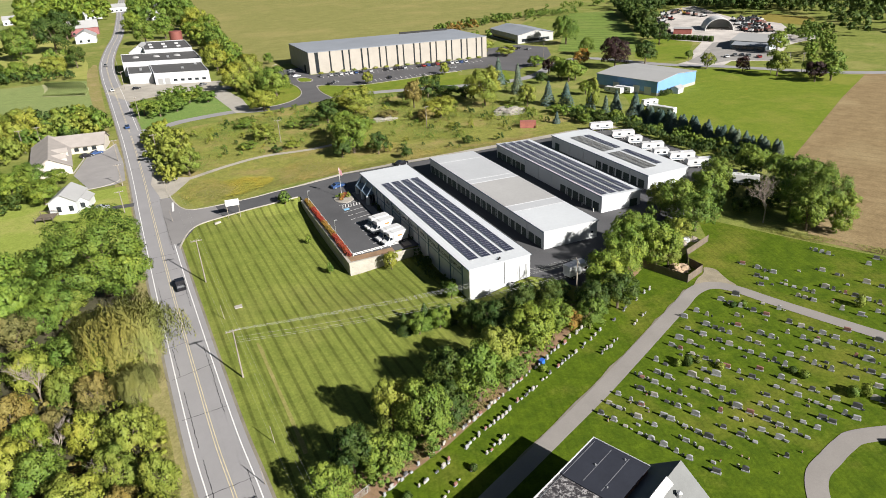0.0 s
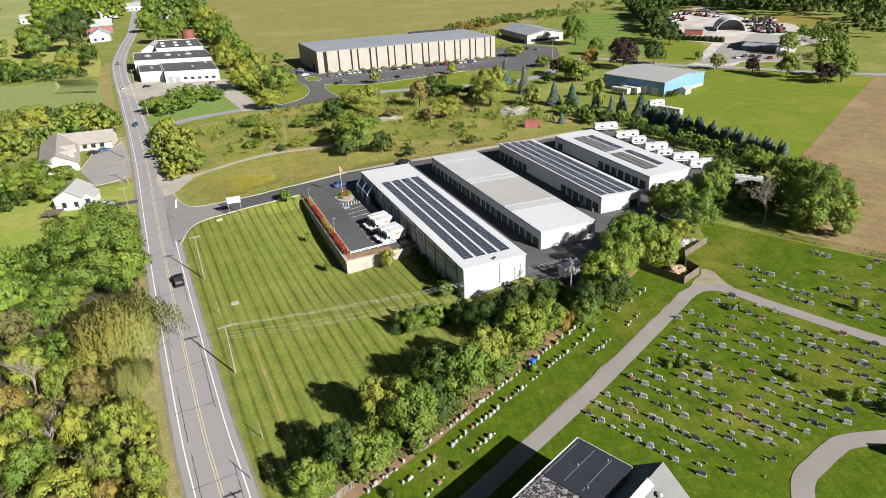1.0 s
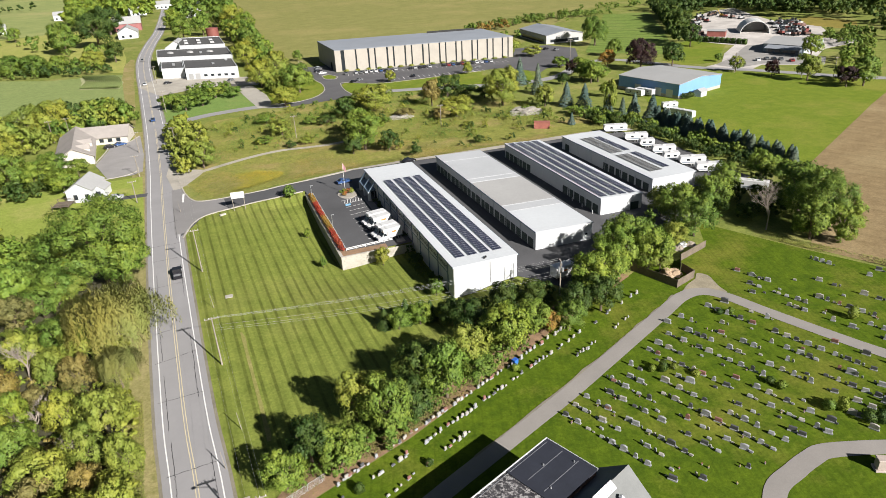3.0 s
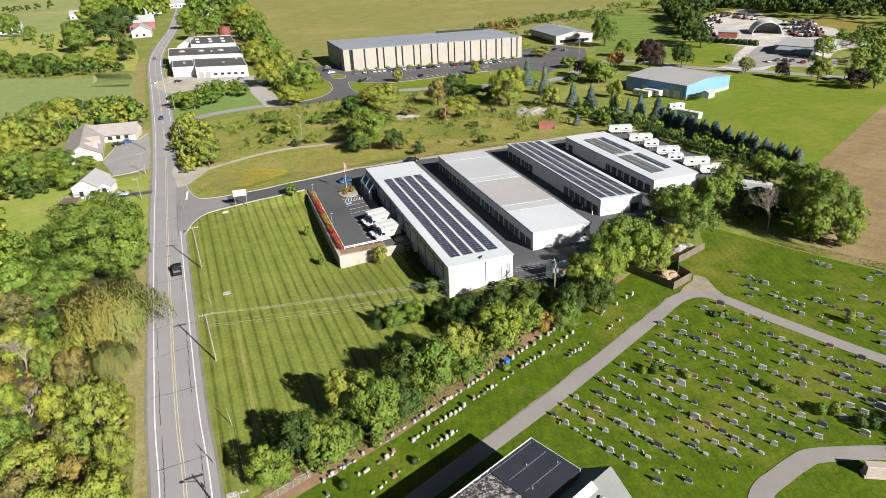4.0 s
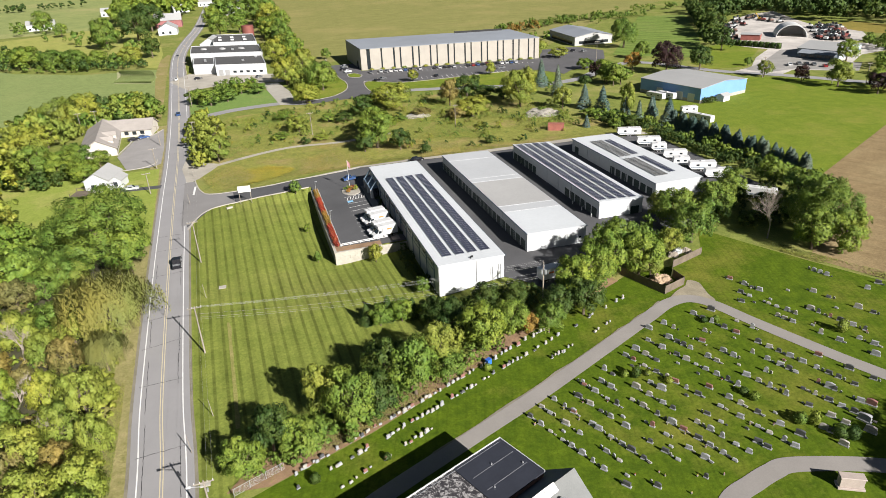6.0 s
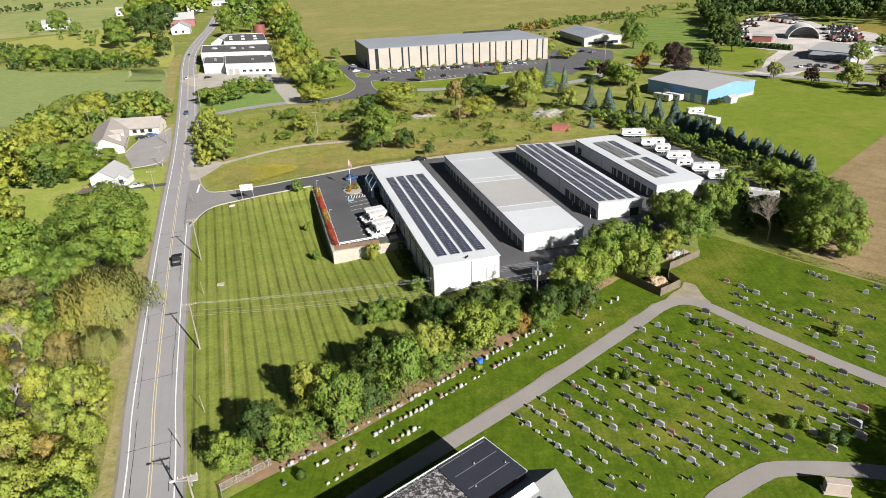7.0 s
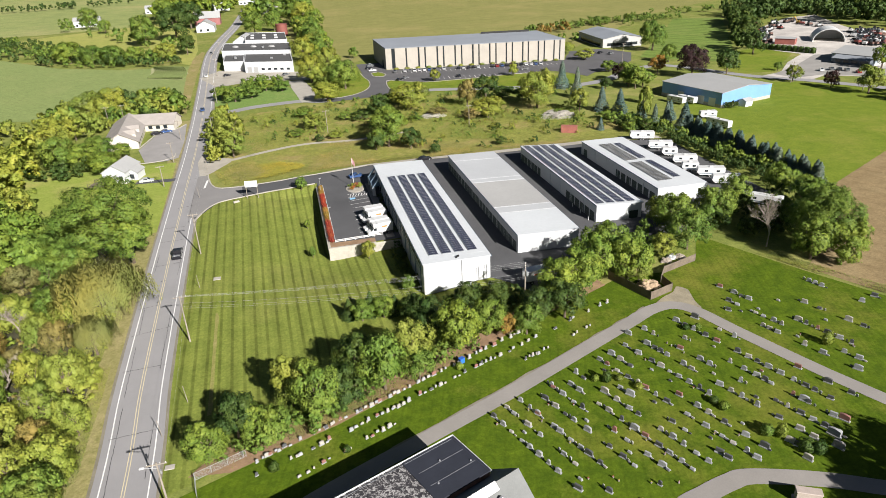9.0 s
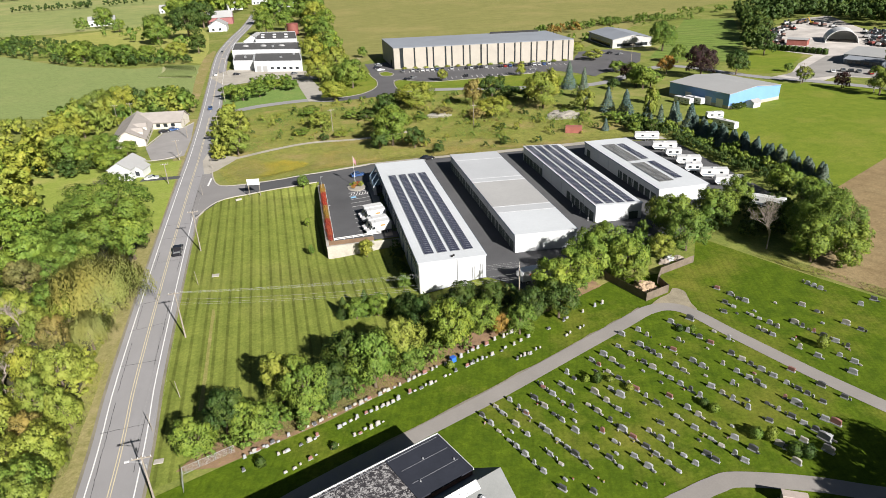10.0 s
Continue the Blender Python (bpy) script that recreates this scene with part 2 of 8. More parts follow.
def ground_z(x, y):
    """Height of the ground: level, with the raised storage yard and the dip of the lawn at its wall."""
    pad = 1.8 if x < 14.6 else 1.9 - 0.016 * (x - 14.6)
    low = -13 + 22 * smooth(25, 60, x)
    south = smooth(low, low + 10, y) if x > 14.6 else smooth(0.0, 14.6, x) * smooth(-13, -2, y)
    if y > 26.2 and -17.8 < x < 14.6:
        south = 1.0
    west = 1.0 if x > -17.6 else 0.0
    north = 1 - smooth(88, 101, y)
    raised = pad * south * west * north * (1 - smooth(100, 114, x))
    if x <= -17.6:
        raised = 1.8 * smooth(-47, -17.6, x) * smooth(70, 76, y) * north
    dip = -1.4 * math.exp(-((x + 19) / 13) ** 2) * smooth(4, 24, y) * (1 - smooth(48, 72, y)) if x < 0 and not (y > 26.2 and x > -17.6) else 0.0
    return raised + dip


STEP = 2.0
LAYERS = []


def drape(bm, lift):
    for v in bm.verts:
        v.co.z = ground_z(v.co.x, v.co.y) + lift


def sliced(bm, step, lo, hi):
    for axis in (0, 1):
        for k in range(math.ceil(lo[axis] / step), math.floor(hi[axis] / step) + 1):
            co, no = [0, 0, 0], [0, 0, 0]
            co[axis], no[axis] = k * step, 1
            bmesh.ops.bisect_plane(bm, geom=bm.verts[:] + bm.edges[:] + bm.faces[:], plane_co=co, plane_no=no)


def patch(name, points, mat, lift, label="", category="ground", drapes=False):
    """A surface of that outline, laid over the ground, each a little above the one before."""
    LAYERS.append(name)
    lift += 0.0011 * len(LAYERS)
    bm = bmesh.new()
    vs = [bm.verts.new((x, y, lift)) for x, y in points]
    for tri in tessellate_polygon([[Vector((x, y, 0)) for x, y in points]]):
        bm.faces.new([vs[i] for i in tri])
    if drapes:
        xs, ys = [p[0] for p in points], [p[1] for p in points]
        sliced(bm, STEP, (min(xs), min(ys)), (max(xs), max(ys)))
        drape(bm, lift)
    bmesh.ops.recalc_face_normals(bm, faces=bm.faces[:])
    if sum(f.normal.z for f in bm.faces) < 0:
        bmesh.ops.reverse_faces(bm, faces=bm.faces[:])
    return tagged(new(name, mesh_of(name, bm, mat)), label, category, kind="structure")


def along(points, n=6):
    """A smooth line through the points."""
    p = [Vector((*q, 0)) for q in points]
    out = []
    for i in range(len(p) - 1):
        a, b, c, d = p[max(i - 1, 0)], p[i], p[i + 1], p[min(i + 2, len(p) - 1)]
        for k in range(n):
            t = k / n
            out.append(0.5 * (2 * b + (c - a) * t + (2 * a - 5 * b + 4 * c - d) * t**2 + (3 * b - a - 3 * c + d) * t**3))
    return out + [p[-1]]


def ribbon(name, line, left, right, mat, lift, label="", category="road", parent=None, drapes=True, wobble=0.0):
    """A strip along a line, from left to right metres beside it."""
    LAYERS.append(name)
    lift += 0.0011 * len(LAYERS)
    bm = bmesh.new()
    rows = []
    for i, q in enumerate(line):
        way = (line[min(i + 1, len(line) - 1)] - line[max(i - 1, 0)]).normalized()
        side = Vector((way.y, -way.x, 0))
        rows.append([bm.verts.new(q + side * (s + (wobble * noise.noise(q * 0.21) if s == left else 0))) for s in (left, right)])
    for a, b in zip(rows, rows[1:]):
        bm.faces.new((a[0], a[1], b[1], b[0]))
    if drapes:
        drape(bm, lift)
    if sum(f.normal.z for f in bm.faces) < 0:
        bmesh.ops.reverse_faces(bm, faces=bm.faces[:])
    for f in bm.faces:
        f.normal_update()
    if bm.faces[:][0].normal.z < 0:
        bmesh.ops.reverse_faces(bm, faces=bm.faces[:])
    if parent:
        return part(name, bm, mat, parent, label)
    return tagged(new(name, mesh_of(name, bm, mat)), label, category, kind="structure")


# ---- ground ----
def build_ground():
    xs = [-3500, -1500, -700, -300, -120, -80] + list(np.arange(-60, 121, STEP)) + [150, 300, 700, 1500, 3500]
    ys = [-1500, -500, -150, -60] + list(np.arange(-24, 113, STEP)) + [150, 300, 700, 1500, 4500]
    bm = bmesh.new()
    grid = [[bm.verts.new((x, y, ground_z(x, y))) for y in ys] for x in xs]
    for i in range(len(xs) - 1):
        for j in range(len(ys) - 1):
            bm.faces.new((grid[i][j], grid[i + 1][j], grid[i + 1][j + 1], grid[i][j + 1]))
    tagged(new("ground", mesh_of("ground", bm, M_GROUND)), "rough green and tan grassland reaching the horizon", "ground", kind="structure")


build_ground()
ROAD_LINE = along(((-46.3, -260), (-50.5, -110), (-51.5, -75), (-52.7, -38), (-54.0, -19.5), (-54.8, -2.4), (-55.6, 17.6), (-56.7, 47.6), (-58.0, 91.3), (-58.95, 128.6), (-61.0, 180), (-63.4, 227), (-66.9, 291), (-69.9, 343), (-71.8, 407), (-69, 488), (-63, 595), (-59, 793), (-58, 908), (-50, 1300)))

patch("lawn", ((-51.2, -46), (-50.6, -20), (-51.0, 20), (-52.0, 62), (-50.0, 68.5), (-46.9, 74.0), (-42.9, 75.2), (-34, 75.6), (-25.8, 75.0), (-17.9, 75.4), (-17.9, 26.0), (0, 26), (0.2, -0.1), (14.6, -0.1), (20, -9), (12, -17), (-6, -27), (-38, -41)), M_LAWN, 0.05, "mown green lawn with diagonal mowing stripes beside the road", drapes=True)
patch("cemetery_lawn", ((-60, -105), (-47, -46), (-38, -42.3), (-22, -36.3), (-6, -28.6), (14, -18.6), (41, -6), (52, -6), (63, -2.5), (70.6, 9), (77, -5), (83, -17.5), (89, -29), (112, -70), (60, -140)), M_CEM, 0.03, "mown green cemetery grass with worn patches")
patch("hedge_soil", ((-44, -41.5), (-38, -42.2), (-22, -36.2), (-6, -28.5), (14, -18.5), (38, -7.6), (37, -3), (14, -13), (-4, -23), (-22, -31), (-40, -37)), M_SOIL, 0.08, "bare brown earth strip under the hedgerow trees", drapes=True)
patch("playing_field", ((126, 99), (124, 66), (122.5, 33), (118, 21.5), (150, 38.3), (211, 70.5), (255, 93), (236, 126), (216, 148), (196, 158), (160, 160), (140, 122)), M_BRIGHT, 0.04, "bright green mown open field")
patch("brown_field", ((83.0, -14), (89.4, -27.5), (112.6, -70), (330, -60), (420, 60), (262, 96.5), (211, 71.5), (150, 39.3), (118, 22.5), (104, 2)), M_DIRT, 0.05, "cut brown farm field with faint harvest rows")
patch("meadow", ((-50.5, 106), (-48, 118), (-46, 176), (-40, 190), (-10, 192), (14, 201), (60, 190), (92, 160), (100, 120), (112, 103), (100, 92), (60, 90), (0, 89.3), (-30, 86), (-46, 89)), M_MEADOW, 0.05, "overgrown meadow of goldenrod, weeds and brush", drapes=True)
patch("farm_field", ((-8, 330), (14, 300), (40, 330), (170, 300), (300, 440), (420, 520), (900, 560), (1500, 2600), (-20, 2600), (-20, 560)), M_FARM, 0.05, "wide olive and tan ripening farm field")
patch("mown_strip", ((186, 244), (226, 205), (242, 233), (277, 285), (342, 389), (306, 404), (268, 352)), M_STRIP, 0.09, "striped mown grass strip behind the office park")
patch("crop_field", ((-80, 346), (-74, 245), (-88, 222), (-130, 212), (-168, 226), (-330, 300), (-460, 520), (-330, 540), (-241, 462), (-172, 382), (-125, 352)), M_CROP, 0.06, "green corn field with curved planting rows")
patch("far_pasture", ((-82, 352), (-128, 396), (-180, 468), (-262, 556), (-232, 600), (-170, 640), (-118, 640), (-94, 520), (-84, 420)), grass("pale_pasture", (0.246, 0.269, 0.0672), (0.336, 0.336, 0.0952), (0.381, 0.336, 0.123), 0.6, coarse=0.02), 0.05, "pale yellow-green pasture")
patch("far_green_field", ((-250, 620), (-168, 640), (-172, 695), (-190, 1500), (-900, 1500), (-600, 640)), grass("far_field_grass", (0.196, 0.235, 0.084), (0.28, 0.308, 0.112), (0.358, 0.325, 0.146), 0.9, coarse=0.006), 0.06, "pale green far field")
# woods_floor: leaf litter, its colour kept dark to stand in for shade between trees
patch("woods_floor", ((-61.5, -75), (-62.5, -20), (-65.5, 2), (-64.5, 26), (-66, 52), (-76, 56), (-86, 58), (-104, 62), (-150, 60), (-150, -80)), surface("shaded_leaf_litter", (0.105, 0.098, 0.046), 0.4, 0.25, 3.0, 0.95, bump=0.5), 0.04, "leaf litter darkened for the shade under the roadside woods")
patch("corn_verge", ((-82.0, 328.9), (-83.4, 382.4), (-80.5, 410.0), (-78.0, 409), (-74.6, 313.6), (-71.4, 245.1), (-69.6, 200.3), (-72.5, 205.3), (-78.0, 272.1)), grass("tan_verge", (0.20, 0.19, 0.06), (0.29, 0.25, 0.10), (0.36, 0.27, 0.15), 0.9, coarse=0.08), 0.06, "tan and green verge between the corn and the road")
patch("house_lawn", ((-64.6, 122), (-62, 56), (-96, 60), (-112, 84), (-120, 118), (-92, 122)), M_HOUSE_GRASS, 0.05, "green house lawn")
patch("office_lawn", ((-56, 196), (-42, 204), (-16.4, 210), (-19.6, 240), (-24, 252), (-42, 262), (-58, 250), (-62, 222)), grass("fresh_lawn", (0.135, 0.21, 0.055), (0.18, 0.265, 0.07), (0.24, 0.27, 0.09), 0.4, coarse=0.06), 0.05, "small fresh green lawn before the white factory")
patch("office_verge", ((14, 212), (29, 222), (60, 222), (130, 212), (122, 190), (60, 196)), M_BRIGHT, 0.04, "green verge with trees along the office drive")
YARD = ((264.8, 245.6), (330, 322), (382, 359), (413, 364), (385, 309), (368, 271), (373, 239), (352, 214), (330, 206), (345, 180), (300, 172), (270, 152), (257, 142), (238, 156), (226, 150), (212, 168), (226, 172), (247, 193), (272, 212), (268, 226))
patch("scrap_yard", YARD, surface("crushed_stone", (0.60, 0.555, 0.51), 0.6, 0.08, 2.0, 0.95, bump=0.2), 0.06, "pale crushed stone equipment yard", "yard")
patch("gold_meadow", ((380, 272), (371, 241), (375, 212), (409, 240), (410, 281)), grass("golden_meadow", (0.17, 0.15, 0.04), (0.26, 0.21, 0.05), (0.32, 0.24, 0.07), 0.8, coarse=0.05), 0.065, "golden weedy meadow behind the equipment yard")
patch("yard_drive", ((219.2, 169.3), (239.7, 180.0), (275.9, 206.6), (290, 204), (273.3, 181.7), (273.8, 162), (281.1, 154.1), (261.9, 138.5), (241.0, 158.1), (222.2, 156.4)), surface("grey_gravel_drive", (0.30, 0.285, 0.265), 0.75, 0.12, 4.0, 0.95, bump=0.15), 0.075, "grey gravel drive and parking before the garage", "pavement")
patch("yard_verge", ((205, 178), (224, 174), (246, 195), (268, 215), (264, 243), (238, 232), (206, 196)), M_BRIGHT, 0.07, "green verge beside the equipment yard")

# main road with its markings
ribbon("road_verge", ROAD_LINE[:62], -8.8, -4.9, grass("dry_verge_grass", (0.20, 0.19, 0.07), (0.30, 0.265, 0.115), (0.37, 0.31, 0.16), 0.8, coarse=0.12, fine=2.5), 0.035, "dry tan grass verge beside the road", "ground", wobble=1.2)
ribbon("road_shoulder", ROAD_LINE, -5.0, 5.0, M_SHOULDER, 0.05, "dusty tan road shoulder")
road = ribbon("road", ROAD_LINE, -4.5, 4.5, M_ROAD, 0.07, "worn grey two-lane asphalt road")
for off in (-3.38, 3.38):
    ribbon("edge_line", ROAD_LINE, off - 0.095, off + 0.095, M_WHITE_LINE, 0.085, parent=road, label="white edge line")
for off in (-0.23, 0.17):
    ribbon("centre_line", ROAD_LINE, off - 0.07, off + 0.07, M_YELLOW_LINE, 0.085, parent=road, label="double yellow centre line")


def crack(points, width):
    bm = bmesh.new()
    random.seed(len(bpy.data.objects))
    a = Vector((*points[0], 0))
    b = Vector((*points[1], 0))
    side = Vector((-(b - a).y, (b - a).x, 0)).normalized()
    n = max(4, int((b - a).length / 0.5))
    rows = []
    for k in range(n + 1):
        q = a.lerp(b, k / n) + side * random.uniform(-0.06, 0.06)
        w = width * random.uniform(0.3, 0.7)
        rows.append([bm.verts.new((q + side * s)[:2] + (0.128,)) for s in (-w, w)])
    for r, s in zip(rows, rows[1:]):
        bm.faces.new((r[0], s[0], s[1], r[1]))
    bmesh.ops.recalc_face_normals(bm, faces=bm.faces[:])
    if bm.faces[:][0].normal.z < 0:
        bmesh.ops.reverse_faces(bm, faces=bm.faces[:])
    part("crack_seal", bm, M_CRACK, road, "black tar-sealed crack")


def build_cracks():
    random.seed(5)
    for y in (-62, -49, -29, -10.5, 3, 13, 25.5, 34, 49, 58, 74, 100, 121, 140):
        i = min(range(len(ROAD_LINE)), key=lambda k: abs(ROAD_LINE[k].y - y))
        x = ROAD_LINE[i].x
        crack(((x - 3.9 * random.choice((1, 1, 0.2)), y - random.uniform(0.2, 1.6)), (x + 3.4 * random.choice((1, 1, 0.1)), y + random.uniform(-0.4, 0.5))), 0.085)
    for y0, y1, off in ((-60, -44, -2.6), (-44, -22, -2.5), (-19, -3, -2.6), (2, 12, -2.7), (27, 44, 2.7), (-12, -2, 2.6), (-2, 10, 2.7), (60, 84, 2.8), (30, 40, -2.6), (-40, -27, 2.7)):
        xa, xb = (min(ROAD_LINE, key=lambda q: abs(q.y - y)).x for y in (y0, y1))
        crack(((xa + off, y0), (xb + off, y1)), 0.07)


build_cracks()

# entrance drive, yard and parking
patch("yard_asphalt", ((-17.5, 27), (0.5, 27), (0.5, -0.2), (14.8, -0.2), (22, -8), (34, -2.5), (58, 6), (86, 20), (106, 28), (108, 84), (88, 88), (40, 86.5), (-0.2, 87.6), (-6.5, 86.2), (-16.8, 84.4), (-28.3, 83.8), (-36.7, 85.0), (-46.8, 86.6), (-49.7, 89.6), (-51.3, 96), (-52.6, 100), (-54.4, 82), (-53.2, 62), (-50.6, 66.5), (-46.9, 74.4), (-42.9, 75.5), (-34, 75.9), (-25.8, 75.3), (-17.5, 75.8)), M_YARD, 0.09, "dark asphalt of the storage yard and its entrance drive", "pavement", drapes=True)
patch("drive_apron", ((-54.8, 63.6), (-52.5, 63.8), (-50.0, 69.4), (-47.2, 73.9), (-42.9, 75.6), (-40, 75.9), (-40.6, 85.4), (-46.8, 86.5), (-49.6, 89.6), (-51.2, 96), (-52.4, 102), (-55.4, 102)), surface("apron_asphalt", (0.22, 0.21, 0.205), 0.84, 0.1, 6.0, 0.9, bump=0.1), 0.095, "grey asphalt apron where the drive meets the road", "pavement", drapes=True)
ribbon("worn_track", along(((-43.0, 6), (-42.7, -4), (-42.3, -17), (-42.1, -28))), -0.3, 0.3, grass("worn_turf", (0.21, 0.215, 0.06), (0.27, 0.25, 0.085), (0.31, 0.27, 0.11), 0.8, coarse=0.2, fine=2.5), 0.062, "faint worn tan track in the lawn", "ground", wobble=0.5)
ribbon("cottage_drive", along(((-75, 102.6), (-69, 102.0), (-62.6, 101.4))), -1.6, 1.6, M_YARD, 0.075, "short dark asphalt drive beside the cottage", "pavement")
ribbon("cemetery_lane", along(((-47, -62), (-27, -51.0), (-8.7, -42.9), (4.0, -37.5), (13.5, -33.1), (28.7, -25.9), (35.9, -22.5), (41.8, -19.7), (46.6, -19.3), (50.0, -22.5), (53.1, -31.5), (58.0, -44.6), (61, -51.6), (70, -72), (80, -100))), -1.5, 1.5, M_LANE, 0.06, "narrow grey-brown asphalt cemetery lane")
ribbon("lane_edge", along(((-14, -45.3), (4.0, -37.5), (13.5, -33.1), (28.7, -25.9), (35.9, -22.5), (41.8, -19.7))), -1.7, -1.42, M_SHOULDER, 0.063, "pale sandy wear along the lane edge", "ground", wobble=0.5)
ribbon("cemetery_loop", along(((8, -80), (14.5, -71), (19.6, -65.8), (24.6, -64.2), (28.6, -63.3), (32, -63.2), (39.8, -65.9), (46, -69.0), (56, -75), (66, -86))), -1.45, 1.45, M_LANE, 0.062, "narrow grey-brown asphalt cemetery loop lane")
patch("bare_soil", [(q.x, q.y) for q in along(((43.6, -18.0), (46.6, -16.0), (49.8, -14.6), (51.8, -12.8), (53.2, -14.6), (52.6, -17.0), (51.9, -19.6), (51.6, -22.0), (49.8, -20.6), (46.8, -18.4), (43.6, -18.0)), 5)[:-1]], surface("sandy_soil", (0.31, 0.27, 0.19), 0.7, 0.5, 4.0, 0.95, bump=0.4), 0.05, "bare tan soil at the lane corner")
ribbon("office_road", along(((-63, 192), (-50, 197), (-38, 203), (-17, 206.5), (-6, 202), (10, 204), (24, 210), (46, 206), (80, 196), (110, 186), (135, 190), (160, 208), (185, 214), (205, 172), (224, 148), (262, 96), (330, 60))), -3.2, 3.2, M_ROAD, 0.08, "grey asphalt side road")
patch("factory_drive", ((-16.4, 203), (-6.0, 203.5), (-9.0, 232), (-13.0, 262), (-21.5, 263), (-20, 240)), surface("pale_concrete_drive", (0.37, 0.345, 0.30), 0.8, 0.15, 4.0, 0.92, bump=0.1), 0.088, "pale worn concrete factory drive", "pavement")
ribbon("farm_track", along(((-56, 112), (-46, 117), (-30, 125), (-17, 128.5), (0, 127), (20, 131))), -1.2, 1.2, M_GRAVEL, 0.075, "narrow gravel track across the meadow")
ribbon("house_lane", along(((-150, 166), (-128, 157), (-112, 152), (-96, 151))), -1.8, 1.8, M_LANE, 0.08, "worn grey lane behind the beige house")
patch("factory_yard", ((-72, 296), (-60, 262), (-40, 272), (-10, 262), (-2, 285), (-62, 318)), M_GRAVEL, 0.055, "pale gravel yard before the factory", "pavement")
patch("track_apron", ((-54.6, 100), (-51, 104.5), (-46.5, 113), (-44, 118.5), (-49, 121.5), (-55.8, 133), (-57, 118)), M_GRAVEL, 0.08, "tan gravel apron where the track meets the road", "ground")
patch("office_parking", ((21.5, 300), (21.5, 278.6), (20.6, 254.1), (21.7, 244.6), (20.8, 231.6), (17.6, 220.8), (10.8, 211.4), (1.8, 206.8), (-7.9, 205.5), (-2.3, 198.5), (8.7, 199.8), (20.0, 201.5), (29.4, 205.0), (29.0, 220.3), (30.2, 234.3), (33.4, 239.2), (49.9, 227.5), (71.8, 226.5), (108.7, 227.8), (120.9, 228.1), (127.5, 219.9), (133.5, 204.7), (148.0, 218.9), (166, 250), (172, 268), (158, 282), (149.1, 268.5), (143, 256), (36, 272), (37, 300)), M_LOT, 0.085, "dark asphalt office parking lot with white stall lines", "pavement")
patch("turning_lawn", ((-9, 210), (1.8, 207.0), (10.8, 211.6), (17.5, 221), (20.6, 231.6), (21.5, 244.6), (20.4, 254.1), (20.0, 268), (8, 276), (-6, 262), (-9, 236)), M_BRIGHT, 0.09, "green lawn inside the office drive")
patch("parking_island", ((30.0, 207.6), (29.2, 220.3), (30.4, 234.3), (33.4, 238.9), (49.5, 226.1), (71.3, 225.0), (98.2, 226.8), (108.1, 226.3), (101.3, 210.2), (90.7, 208.0), (66.6, 210.8), (46.5, 214.7)), M_BRIGHT, 0.10, "green kerbed island beside the office parking")
patch("parking_island", ((26.5, 265.6), (30.7, 266.9), (33.5, 259.3), (31.2, 253.1), (26.4, 256.1)), M_BRIGHT, 0.10, "green kerbed island in the office parking")
patch("annex_drive", ((148, 262), (157.8, 284), (182, 284), (190, 262), (176, 236), (153.2, 213.5), (138.7, 212.1), (146, 240)), M_LOT, 0.095, "dark asphalt drive between the office buildings", "pavement")
patch("house_parking", ((-67.2, 181), (-64.9, 150), (-64.6, 128), (-68, 125), (-75.5, 124.4), (-81, 144), (-77, 169.5), (-71, 172)), surface("pale_worn_asphalt", (0.29, 0.275, 0.265), 0.8, 0.15, 4.0, 0.92, bump=0.1), 0.06, "grey asphalt parking beside the beige house", "pavement")
patch("meadow_kerb_strip", ((-16.8, 85.3), (0, 89.2), (40, 89.6), (88, 92.0), (107, 90), (107, 86), (88, 88), (40, 86.6), (-0.2, 87.7), (-16.8, 84.4)), M_GRAVEL, 0.12, "pale gravel edge along the yard", drapes=True)


def kerb(name, points, label):
    line = along(points, 8)
    bm = bmesh.new()
    rows = []
    for i, q in enumerate(line):
        way = (line[min(i + 1, len(line) - 1)] - line[max(i - 1, 0)]).normalized()
        side = Vector((way.y, -way.x, 0))
        z = ground_z(q.x, q.y)
        rows.append([bm.verts.new((*(q + side * s)[:2], z + h)) for s, h in ((-0.2, 0), (-0.2, 0.24), (0.2, 0.24), (0.2, 0))])
    for a, b in zip(rows, rows[1:]):
        for k in range(3):
            bm.faces.new((a[k], a[k + 1], b[k + 1], b[k]))
    bmesh.ops.recalc_face_normals(bm, faces=bm.faces[:])
    tagged(new(name, mesh_of(name, bm, M_KERB)), label, "kerb", kind="structure")


kerb("drive_kerb", ((-52.9, 60.0), (-51.6, 65.0), (-49.6, 70.3), (-46.9, 73.9), (-42.9, 75.4), (-34, 75.9), (-25.8, 75.4), (-18.2, 75.7)), "pale concrete kerb along the drive")
kerb("drive_kerb", ((-52.4, 104), (-51.4, 96.5), (-49.7, 90), (-46.8, 87), (-36.7, 85.4), (-28.3, 84.2), (-16.8, 84.8), (-6.5, 86.6), (-0.2, 88.2)), "pale concrete kerb along the drive")


